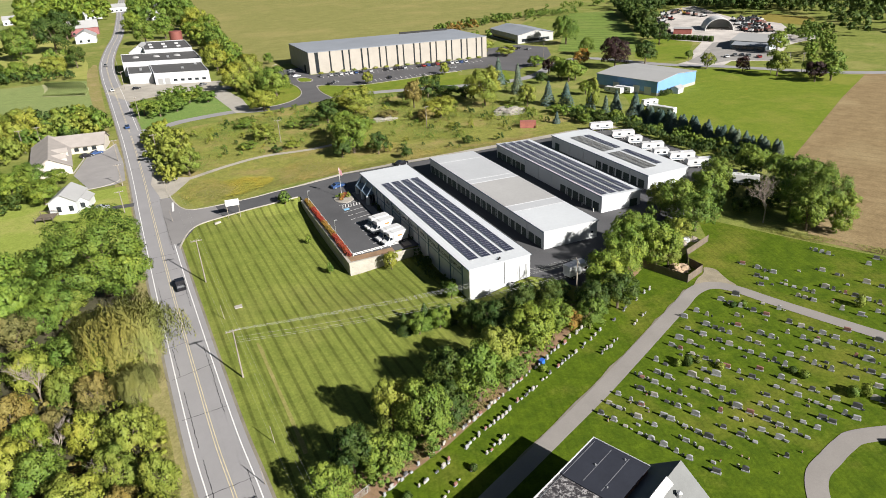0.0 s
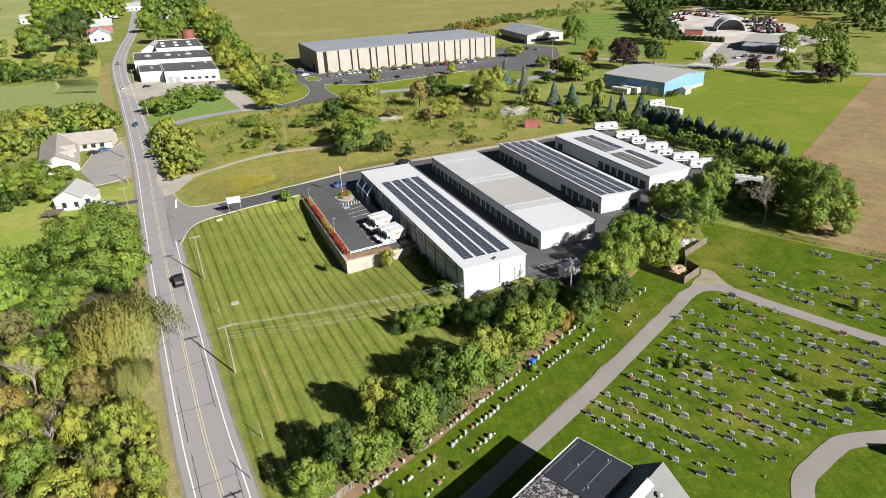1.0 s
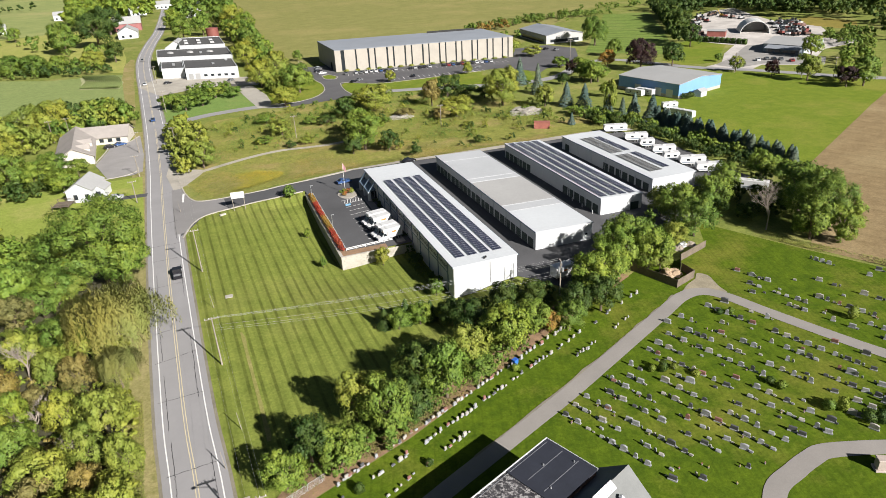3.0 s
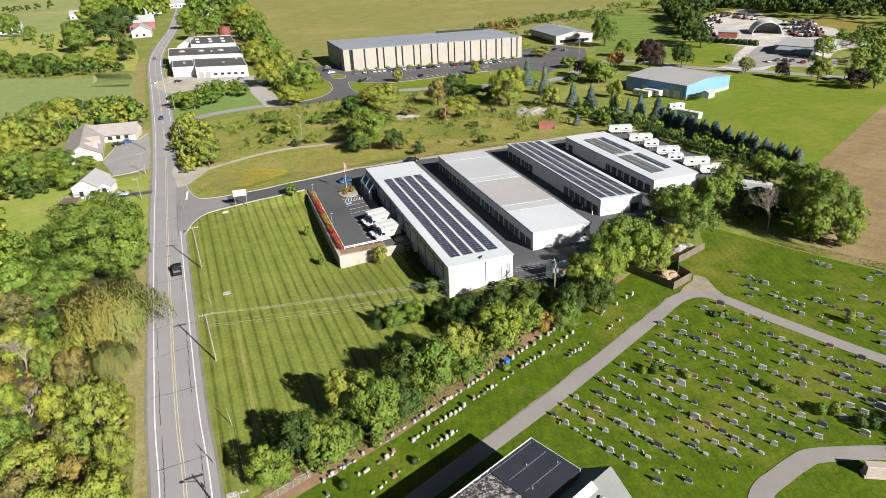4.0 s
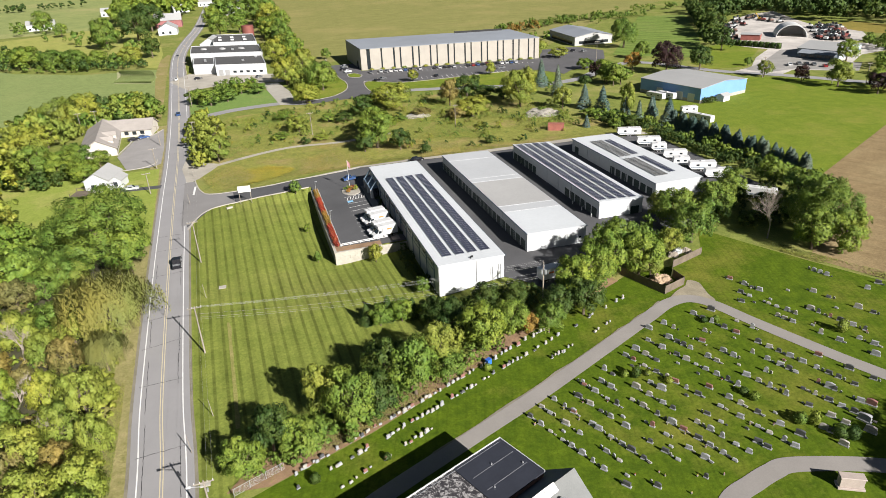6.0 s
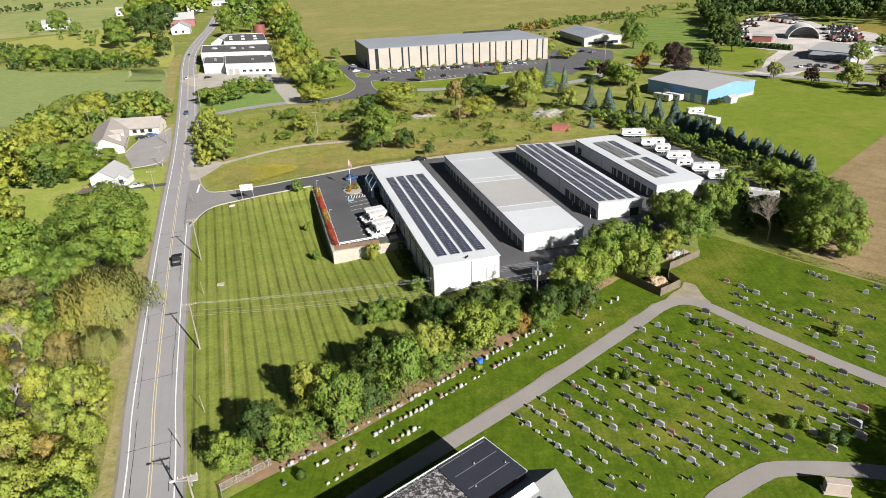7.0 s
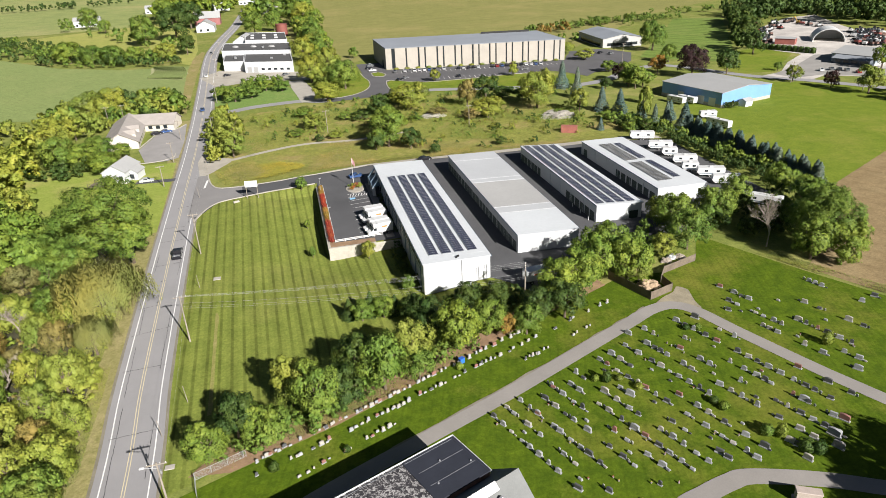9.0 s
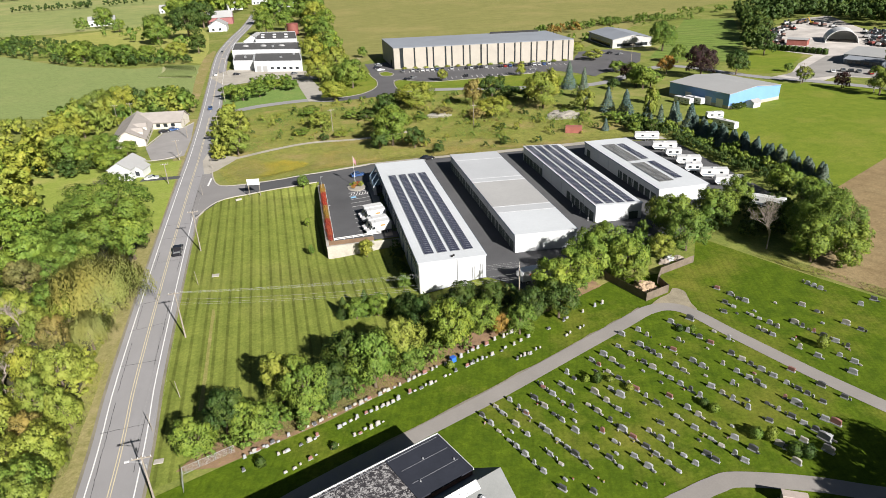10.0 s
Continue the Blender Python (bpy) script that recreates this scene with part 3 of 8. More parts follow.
kerb("office_kerb", ((-8.3, 207.0), (1.8, 206.8), (10.8, 211.4), (17.6, 220.8), (20.8, 231.6), (21.7, 244.6), (20.6, 254.1), (20.3, 267.5)), "pale concrete kerb round the office drive")
kerb("office_kerb", ((30.0, 207.6), (29.0, 220.3), (30.2, 234.3), (33.4, 239.2), (49.5, 226.6), (71.3, 225.5), (98.2, 227.2), (108.1, 226.8)), "pale concrete kerb round the parking island")
kerb("office_kerb", ((26.5, 265.8), (30.7, 267.1), (33.7, 259.3), (31.2, 252.9), (26.2, 256.0), (26.5, 265.8)), "pale concrete kerb round a small parking island")
kerb("house_kerb", ((-81.3, 146), (-79.0, 160), (-77.0, 170.0), (-71, 172.5), (-67.5, 180)), "pale concrete kerb along the house parking")
kerb("house_kerb", ((-81.0, 128.0), (-76, 125.0), (-70, 126.0), (-66.5, 129.5), (-66.3, 134)), "pale concrete kerb along the house parking")


def stall_lines(x0, y0, turn, count, step, length, label):
    """A row of painted parking stall lines, as one thing."""
    rows = thing("stall_lines", label, "road marking", (x0, y0, 0.195), turn, "parking stall lines", "structure")
    for k in range(count):
        part("stall_line", box(k * step - 0.09, 0, -0.004, k * step + 0.09, length, 0.006), M_WHITE_LINE, rows)


stall_lines(56.0, 230.6, -6, 20, 2.85, 6.2, "white painted stall lines along the lawn side of the lot")
stall_lines(40.0, 257.3, -8.9, 34, 2.85, 6.0, "white painted stall lines before the office building")

# ---- storage buildings ----
M_SEAM = surface("sealed_roof_seam", (0.60, 0.61, 0.62), 0.85, 0.3, 2.0, 0.6, bump=0)


def slab(outline, z_at, thick):
    """A roof slab over an outline, its top at z_at(x, y)."""
    bm = bmesh.new()
    top = [bm.verts.new((x, y, z_at(x, y))) for x, y in outline]
    low = [bm.verts.new((x, y, z_at(x, y) - thick)) for x, y in outline]
    n = len(outline)
    bm.faces.new(top)
    bm.faces.new(low[::-1])
    for i in range(n):
        bm.faces.new((low[i], low[(i + 1) % n], top[(i + 1) % n], top[i]))
    return bm


def shell(x0, y0, x1, y1, z0, zl, zr):
    """Four walls as one solid with a top that leans from zl to zr."""
    return prism(bmesh.new(), ((x0, z0), (x1, z0), (x1, zr), (x0, zl)), "y", y0, y1)


M_PANEL_PALE = surface("pale_solar_cells", (0.16, 0.16, 0.15), 0.6, 0.6, 2.0, 0.5, bump=0, spec=0.4)
PALE_MESH = mesh_of("solar_panel", box(-0.98, -0.49, 0.0, 0.98, 0.49, 0.045), M_PANEL_PALE)
PANEL_MESH = mesh_of("solar_panel", box(-0.98, -0.49, 0.0, 0.98, 0.49, 0.045), M_PANEL)
FRAME_BM = bmesh.new()
for ax0, ay0, ax1, ay1 in ((-1.0, -0.51, 1.0, -0.475), (-1.0, 0.475, 1.0, 0.51), (-1.0, -0.475, -0.965, 0.475), (0.965, -0.475, 1.0, 0.475), (-0.012, -0.475, 0.012, 0.475)):
    bx(FRAME_BM, ax0, ay0, 0.0, ax1, ay1, 0.056)
FRAME_MESH = mesh_of("panel_frame", FRAME_BM, surface("dull_aluminium", (0.30, 0.31, 0.33), 0.85, 0.6, 5.0, 0.5, 0.3, 0.02))


def solar_strip(label, x, y0, y1, z_at, across=1, width=2.0, group="roof solar strips", cells=None):
    """One strip of panels on its rails, as one thing."""
    n = int((y1 - y0) / 1.06)
    z = z_at(x)
    top = thing("solar_strip", label, "solar array", (x, y0, z), 0, group)
    rails = bmesh.new()
    for s in (-0.55, 0.55):
        for a in range(across):
            cx = (a - (across - 1) / 2) * (width + 0.04)
            bx(rails, cx + s - 0.03, 0, 0.02, cx + s + 0.03, n * 1.06, 0.12)
    part("rail", rails, M_ALU, top, "aluminium mounting rails")
    lean = (z_at(x + 1) - z_at(x - 1)) / 2
    for k in range(n):
        for a in range(across):
            cx = (a - (across - 1) / 2) * (width + 0.04)
            p = new("solar_panel", cells or PANEL_MESH)
            p.parent = top
            p.matrix_basis = pose(cx, 0.53 + k * 1.06, 0.13 + lean * cx, 0, -math.degrees(math.atan(lean)), 0)
            f = new("panel_frame", FRAME_MESH)
            f.parent = p
    return top


def roller_door(parent, x, y, z, w, h, face):
    """A ribbed roller door on a wall whose outside looks along -x (face -1) or +x."""
    n = int(h / 0.22)
    line = [(x - face * 0.04, z + h), (x - face * 0.04, z)]
    for k in range(n):
        line += [(x + face * 0.02, z + h * k / n), (x + face * 0.05, z + h * (k + 0.35) / n), (x + face * 0.05, z + h * (k + 0.65) / n)]
    line.append((x + face * 0.02, z + h))
    part("roller_door", prism(bmesh.new(), line, "y", y, y + w), M_DOOR, parent, "dark green roller door")


def storage_building(name, label, x0, y0, x1, y1, zl, zr, doors, roof_mat, seams=(), door_h=2.6, side=-1):
    b = thing(name, label, "storage building", (x0, y0, 0), 0, "storage buildings")
    w, d = x1 - x0, y1 - y0
    floor = min(ground_z(x0 - 1, y0 + d / 2), ground_z(x1 + 1, y0 + d / 2)) - 0.6
    z_at = lambda x, y=0: zl + (zr - zl) * x / w
    part("wall", shell(0, 0, w, d, min(floor, -0.6), zl - 0.1, zr - 0.1), M_WALL, b, "white metal siding")
    o = 0.18
    part("roof", slab(((-o, -o), (w + o, -o), (w + o, d + o), (-o, d + o)), z_at, 0.22), roof_mat, b, "white low-slope roof")
    bm = bmesh.new()
    for x in (-o - 0.09, w + o - 0.03):
        bx(bm, x, -o, z_at(x) - 0.25, x + 0.12, d + o, z_at(x) - 0.04)
    part("gutter", bm, M_SLATE, b, "slate gutter")
    for k in range(1, int(d / 7.6)):
        part("downpipe", box(-0.12, k * 7.6 - 0.06, ground_z(x0 - 0.5, y0 + k * 7.6), -0.002, k * 7.6 + 0.06, zl - 0.3), M_WALL, b)
    for y in seams:
        part("roof_seam", slab(((-o, y), (w + o, y), (w + o, y + 0.4), (-o, y + 0.4)), lambda x, q: z_at(x) + 0.012, 0.01), M_SEAM, b, "bright sealed roof seam")
    for y in doors:
        z = ground_z(x0 - 1, y0 + y) + 0.12
        roller_door(b, -0.03, y, z, 2.45, door_h, -1)
    # end wall panel joints
    for k in range(1, int(w / 1.2)):
        part("siding_rib", box(k * 1.2 - 0.02, -0.022, 0, k * 1.2 + 0.02, -0.001, min(zl, zr) - 0.3), M_WALL, b)
    return b, z_at


B_A, za = storage_building("storage_building", "long white storage building with blue trim and rooftop solar strips", 0, 0, 14.6, 70.3, 7.46, 7.36, (), M_ROOF_WHITE)
for k in range(1, 34):
    part("roof_seam", slab(((-0.1, k * 2.07), (14.7, k * 2.07), (14.7, k * 2.07 + 0.07), (-0.1, k * 2.07 + 0.07)), lambda x, q: za(x) + 0.006, 0.005), M_SEAM, B_A, "thin roof seam")
B_B, zb = storage_building("storage_building", "long white storage building with dark green roller doors", 24.36, 9.63, 39.4, 74.7, 6.55, 6.05, [1.2 + 3.04 * k for k in range(21)], M_ROOF_PALE, (13.5, 17.5, 37.0, 40.0, 58.0), 2.25)
B_C, zc = storage_building("storage_building", "long white storage building with a roof covered in solar panels", 49.55, 21.1, 62.2, 77.0, 6.17, 5.5, [1.2 + 3.04 * k for k in range(6)] + [38.0 + 2.95 * k for k in range(6)], M_ROOF_WHITE, (), 2.3)
B_D, zd = storage_building("storage_building", "white storage building with open solar frames on its roof", 71.2, 28.5, 86.0, 77.0, 5.5, 5.35, [1.5 + 3.3 * k for k in range(7)] + [44], M_ROOF_WHITE, (), 2.3)
for y0, y1, mat, note in ((-0.17, 13.4, M_ROOF_WHITE, "renewed white roof section"), (17.6, 36.8, surface("worn_grey_roof", (0.37, 0.365, 0.355), 0.88, 0.07, 1.5, 0.6, bump=0.03), "worn grey roof section")):
    part("roof_section", slab(((-0.17, y0), (15.2, y0), (15.2, y1), (-0.17, y1)), lambda x, q: zb(x) + 0.006, 0.005), mat, B_B, note)
for cx in (3.05, 5.95, 8.8, 11.75):
    solar_strip("long strip of dark solar panels on a white roof", cx, 3.4, 58.4, lambda x: za(x) + 0.02)
for cx in (1.45, 4.35, 7.25, 10.15):
    solar_strip("long strip of dark solar panels covering the roof", 49.55 + cx, 21.9, 76.5, lambda x: zc(x - 49.55) + 0.02)
for cx, y0, y1 in ((75.4, 52.8, 71.5), (77.6, 52.8, 71.5), (80.6, 53.5, 71.5), (75.2, 33.5, 50.6), (77.4, 33.5, 50.6), (80.9, 35.0, 51.2)):
    solar_strip("short strip of solar panels on a white roof", cx, y0, y1, lambda x: zd(x - 71.2) + 0.02, cells=PALE_MESH if cx < 80 else None)


# ---- trees ----
def leaf_cards(rng, centres, normals, size, spread):
    """One small three-cornered leaf spray at each place."""
    n = len(centres)
    nrm = normals + rng.normal(0, spread, (n, 3))
    nrm /= np.linalg.norm(nrm, axis=1)[:, None] + 1e-9
    ref = rng.normal(0, 1, (n, 3))
    u = np.cross(nrm, ref)
    u /= np.linalg.norm(u, axis=1)[:, None] + 1e-9
    v = np.cross(nrm, u)
    s = size * rng.uniform(0.6, 1.3, (n, 1))
    a, b = u * s, v * s * rng.uniform(0.5, 0.85, (n, 1))
    return np.stack([centres - 0.9 * a - 0.6 * b, centres + 0.9 * a - 0.6 * b, centres + 1.2 * b], 1).reshape(-1, 3)


def card_mesh(name, verts, mat, ways=None):
    """Three-cornered leaf sprays as one mesh; ways: the way that the clump under each spray faces, which shades it."""
    me = bpy.data.meshes.new(name)
    n = len(verts) // 3
    me.vertices.add(3 * n)
    me.vertices.foreach_set("co", verts.astype(np.float32).ravel())
    me.loops.add(3 * n)
    me.loops.foreach_set("vertex_index", np.arange(3 * n, dtype=np.int32))
    me.polygons.add(n)
    me.polygons.foreach_set("loop_start", np.arange(0, 3 * n, 3, dtype=np.int32))
    if ways is not None:
        me.polygons.foreach_set("use_smooth", np.ones(n, dtype=bool))
        me.attributes.new("custom_normal", "FLOAT_VECTOR", "POINT").data.foreach_set("vector", np.repeat(ways, 3, axis=0).astype(np.float32).ravel())
    me.update(calc_edges=True)
    me.materials.append(mat)
    return me


def leafy(rng, centres, normals, size, spread, stretch=(1.0, 1.0, 1.0)):
    """Leaf sprays at the centres, wound to face outwards, and the soft facing of each."""
    v = (leaf_cards(rng, centres, normals, size, spread) * np.array(stretch)).reshape(-1, 3, 3)
    ways = normals / np.array(stretch) + rng.normal(0, 0.2, normals.shape) * np.linalg.norm(normals / np.array(stretch), axis=1)[:, None]
    ways /= np.linalg.norm(ways, axis=1)[:, None] + 1e-9
    face = np.cross(v[:, 1] - v[:, 0], v[:, 2] - v[:, 0])
    back = np.einsum("ij,ij->i", face, ways) < 0
    v[back] = v[back][:, ::-1]
    return v.reshape(-1, 3), ways


def ball(rng, n):
    q = rng.normal(0, 1, (n, 3))
    return q / (np.linalg.norm(q, axis=1)[:, None] + 1e-9)


def crown_points(rng, kind, lobes, per):
    """Leaf places and outward ways for a crown of height 2.25 and radius 1, foot at 0: limbs end in lobes, lobes carry clumps, clumps carry leaves."""
    cs, ns = [], []
    if kind == "willow":
        for _ in range(1100):
            a, k = rng.uniform(0, 2 * np.pi), math.sqrt(rng.uniform(0, 1))
            wave = 1 + 0.16 * math.sin(5 * a + 1.3) + 0.09 * math.sin(11 * a) + 0.14 * math.sin(9 * k + 3 * a)
            top = 1.05 + 0.95 * math.sqrt(1 - k * k * 0.9) * rng.uniform(0.86, 1.0) * wave
            m = 20
            drop = np.linspace(0, rng.uniform(0.35, 1.0), m)
            out = k * wave * (1 + 0.10 * drop)
            cs.append(np.stack([out * math.cos(a) + rng.normal(0, 0.025, m), out * math.sin(a) + rng.normal(0, 0.025, m), np.maximum(0.1, top - drop)], 1))
            ns.append(np.stack([np.full(m, k * math.cos(a)), np.full(m, k * math.sin(a)), 1.0 - 0.9 * drop], 1) + rng.normal(0, 0.25, (1, 3)))
        return np.concatenate(cs), np.concatenate(ns)
    if kind == "spruce":
        n = lobes * per
        k = rng.uniform(0, 1, n) ** 0.75
        k = np.floor(k * 15) / 15 + rng.uniform(0, 0.045, n)
        z, r = 0.12 + 3.45 * (1 - k), 0.06 + 0.94 * k
        a = rng.uniform(0, 2 * np.pi, n)
        r = r * (0.5 + 0.5 * np.sqrt(rng.uniform(0, 1, n))) * (0.82 + 0.12 * np.sin(7 * np.floor(k * 15)) + 0.12 * np.sin(6 * a + 2.4 * np.floor(k * 15)))
        c = np.stack([r * np.cos(a), r * np.sin(a), z - 0.25 * r], 1)
        nn = np.stack([np.cos(a) * 0.7, np.sin(a) * 0.7, np.full(n, 0.6)], 1)
        return c, nn
    lean = rng.uniform(-0.12, 0.12, 2)
    for i in range(lobes):
        up = 1 - 1.75 * (i + 0.5) / lobes
        a = i * 2.39996 + rng.uniform(-0.4, 0.4)
        flat = math.sqrt(max(0.0, 1 - up * up))
        far = rng.uniform(0.5, 0.72 if lobes < 25 else 0.84) if i % 6 else rng.uniform(0.1, 0.3)
        lobe = np.array([flat * math.cos(a) * far + lean[0] * up, flat * math.sin(a) * far + lean[1] * up, 1.12 + up * (0.55 + 0.33 * far) * rng.uniform(0.85, 1.12)])
        big = rng.uniform(0.30, 0.45) * (0.82 if up > 0.6 else 1.0) * min(1.0, (18 / lobes) ** 0.45)
        out = lobe - np.array([0, 0, 0.95])
        out /= np.linalg.norm(out) + 1e-9
        clumps = max(4, per // 22)
        for way in ball(rng, clumps):
            way = way + 0.75 * out
            way /= np.linalg.norm(way) + 1e-9
            if way[2] < -0.45:
                way[2] *= -0.5
            mid, small = lobe + way * big * rng.uniform(0.62, 1.0), big * rng.uniform(0.28, 0.5)
            m = max(6, per // clumps)
            q = ball(rng, m) + 0.55 * way
            q /= np.linalg.norm(q, axis=1)[:, None] + 1e-9
            cs.append(mid + q * small * rng.uniform(0.7, 1.12, (m, 1)))
            ns.append(0.62 * q + 0.42 * way + 0.22 * out)
        m = max(4, per // 7)
        q = ball(rng, m)
        cs.append(lobe + q * big * 0.55)
        ns.append(q)
    cs, ns = np.concatenate(cs), np.concatenate(ns)
    cs[:, 2] = np.maximum(cs[:, 2], 0.05)
    return cs, ns


def trunk_mesh(rng, kind):
    bm = bmesh.new()
    if kind == "spruce":
        rod(bm, (0, 0, -0.15), (0, 0, 3.3), 0.06, 0.01, 7)
    else:
        rod(bm, (0, 0, -0.12), (0.03, 0.02, 0.75), 0.075, 0.05, 8)
        for k in range(6):
            a = k * 1.05 + rng.uniform(-0.3, 0.3)
            r, z = rng.uniform(0.35, 0.6), rng.uniform(1.1, 1.75)
            mid = (0.4 * r * math.cos(a), 0.4 * r * math.sin(a), 0.75 + 0.45 * (z - 0.75))
            rod(bm, (0.03, 0.02, 0.62), mid, 0.04, 0.026, 5)
            rod(bm, mid, (r * math.cos(a), r * math.sin(a), z), 0.026, 0.009, 5)
    return mesh_of("trunk", bm, M_BARK)


TREE_KINDS = {}


def tree_model(shape, tone, detail, seed):
    """Trunk and crown meshes of one model, in units of the crown's radius."""
    key = (shape, tone, detail, seed)
    if key not in TREE_KINDS:
        rng = np.random.default_rng(seed * 17 + len(shape))
        lobes, per, size = {"big": (40, 560, 0.023), "near": (17, 400, 0.046), "mid": (13, 270, 0.064)}[detail]
        if shape == "spruce":
            size *= 1.1
        c, n = crown_points(rng, shape, lobes, per)
        cards, ways = leafy(rng, c, n, size, 0.45)
        if shape == "willow":
            a = rng.uniform(0, 6.28, len(c))
            u = np.stack([np.cos(a), np.sin(a), 0 * a], 1) * 0.011
            v = np.stack([rng.normal(0, 0.010, len(c)), rng.normal(0, 0.010, len(c)), np.full(len(c), 0.034)], 1)
            cards = np.stack([c + v - u, c + v + u, c - v], 1).reshape(-1, 3)
            ways = n / np.linalg.norm(n, axis=1)[:, None]
            sprays = cards.reshape(-1, 3, 3)
            back = np.einsum("ij,ij->i", np.cross(sprays[:, 1] - sprays[:, 0], sprays[:, 2] - sprays[:, 0]), ways) < 0
            sprays[back] = sprays[back][:, ::-1]
        crown = card_mesh("crown", cards, M_LEAF[tone], ways)
        TREE_KINDS[key] = (trunk_mesh(rng, shape), crown)
    return TREE_KINDS[key]


TREE_LABELS = {"b": "browning deciduous tree", "g": "green leafy deciduous tree", "d": "dark green dense deciduous tree", "y": "yellow-green deciduous tree", "o": "orange-leaved autumn tree", "p": "dark purple-leaved tree", "s": "blue-green spruce conifer", "c": "dark green conical evergreen", "w": "drooping olive willow tree"}


def tree(x, y, h, r, tone="g", detail="mid", where="", group="trees"):
    shape = "spruce" if tone in "sc" else "round"
    seed = random.randint(0, 3)
    if r > 6.5 and detail == "mid":
        detail = "near"
    elif r > 7.5 and detail == "near":
        detail = "big"
    shape = "willow" if tone == "w" else shape
    trunk, crown = tree_model(shape, tone, detail, seed)
    z = ground_z(x, y)
    top = thing("tree", (TREE_LABELS[tone] + " " + where).strip(), "tree", (x, y, z - 0.05), random.uniform(0, 360), group)
    k = h / (3.6 if shape == "spruce" else 2.25)
    for name, me in (("trunk", trunk), ("crown", crown)):
        ob = new(name, me)
        ob.parent = top
        ob.matrix_basis = Matrix.Diagonal((r * random.uniform(0.95, 1.05), r * random.uniform(0.95, 1.05), k, 1))
    return top

random.seed(11)
for x, y, h, r, k in ((-41.1, -38.9, 7.4, 3.3, "g"), (-36.9, -36.0, 9.6, 3.5, "d"), (-33.0, -37.5, 7.8, 3.5, "g"), (-28.6, -29.5, 10.8, 3.4, "y"), (-24.9, -34.0, 11.6, 4.3, "g"), (-20.5, -32.6, 8.6, 3.8, "d"), (-17.2, -26.4, 10.6, 3.8, "d"), (-13.3, -29.6, 11.8, 4.3, "g"), (-8.4, -25.5, 11.4, 4.2, "y"), (-7.1, -28.5, 6.5, 2.9, "g"),
                       (-16.6, -4.6, 4.6, 2.3, "c"), (-14.2, -6.4, 4.8, 2.6, "g"), (-12.2, -4.6, 5.6, 2.5, "c"), (-9.8, -6.4, 5.4, 2.4, "g"), (-7.4, -5.6, 4.6, 2.1, "c"), (-5.0, -7.4, 4.4, 2.2, "g"), (-2.9, 2.8, 4.3, 1.7, "g")):
    tree(x, y, h, r, k, "near", "in the cemetery hedgerow")
for x, y, h, r, k in ((-4.4, -9.6, 6.6, 2.9, "d"), (6.5, -9.5, 7.4, 3.0, "d"), (12.5, -10.5, 7.0, 2.8, "d"), (-2.3, -14.7, 8.4, 3.7, "d"), (1.8, -21.3, 10.4, 4.6, "g"), (7.9, -18.9, 8.4, 3.7, "g"), (11.7, -19.6, 4.9, 2.2, "o"), (15.3, -20.6, 6.8, 3.0, "g"), (19.4, -16.2, 7.6, 3.4, "d"), (25.3, -12.2, 11.0, 4.9, "g"), (31.3, -8.7, 10.4, 4.6, "g"), (24.5, -17.1, 8.7, 3.9, "d"), (42.6, 0.5, 11.4, 4.6, "g"), (44.0, -6.1, 11.0, 4.9, "g"), (37.3, -4.5, 12.4, 4.8, "g")):
    tree(x, y, h, r, k, "near", "beside the storage yard")
for x, y, h, r, k in ((64.0, 15.2, 8.6, 3.8, "y"), (65.3, 11.4, 11.5, 5.2, "g"), (64.0, 2.7, 11.0, 5.0, "g"), (77.2, 12.5, 11.0, 5.2, "g"), (90.4, 21.6, 9.0, 4.2, "g"), (56.0, 0.0, 6.9, 3.1, "y"), (45.4, -8.5, 7.2, 3.2, "y"), (94.7, 0.5, 15.5, 7.0, "g"), (92.4, -8.2, 17.0, 7.6, "g"), (86.8, -10.4, 11.5, 5.0, "g"), (92.4, -13.6, 11.0, 5.0, "g"), (105.8, 14.5, 10.0, 4.6, "g"), (105.7, 24.2, 10.2, 4.5, "g")):
    tree(x, y, h, r, k, "near", "at the edge of the storage yard")
for x, y, h, r in ((109.2, 182.2, 13.5, 4.8), (107.1, 160.1, 14.2, 4.2), (106.1, 132.8, 10.4, 4.4), (111.2, 126.5, 10.3, 4.3), (113.2, 112.4, 9.2, 3.2), (113.2, 102.3, 8.9, 3.1), (117.0, 100.3, 10.0, 3.3), (119.7, 92.5, 11.0, 5.0), (92.3, 105.5, 5.0, 2.0), (124.1, 109.4, 8.0, 3.4)):
    tree(x, y, h, r, "s", "mid", "among brush near the blue building")
for k in range(35):
    tree(121.0 + 0.8 * math.sin(k * 2.1), 27 + 1.95 * k, random.uniform(6.2, 8.0), random.uniform(3.3, 4.0), "s", "mid", "in a planted row along the field")
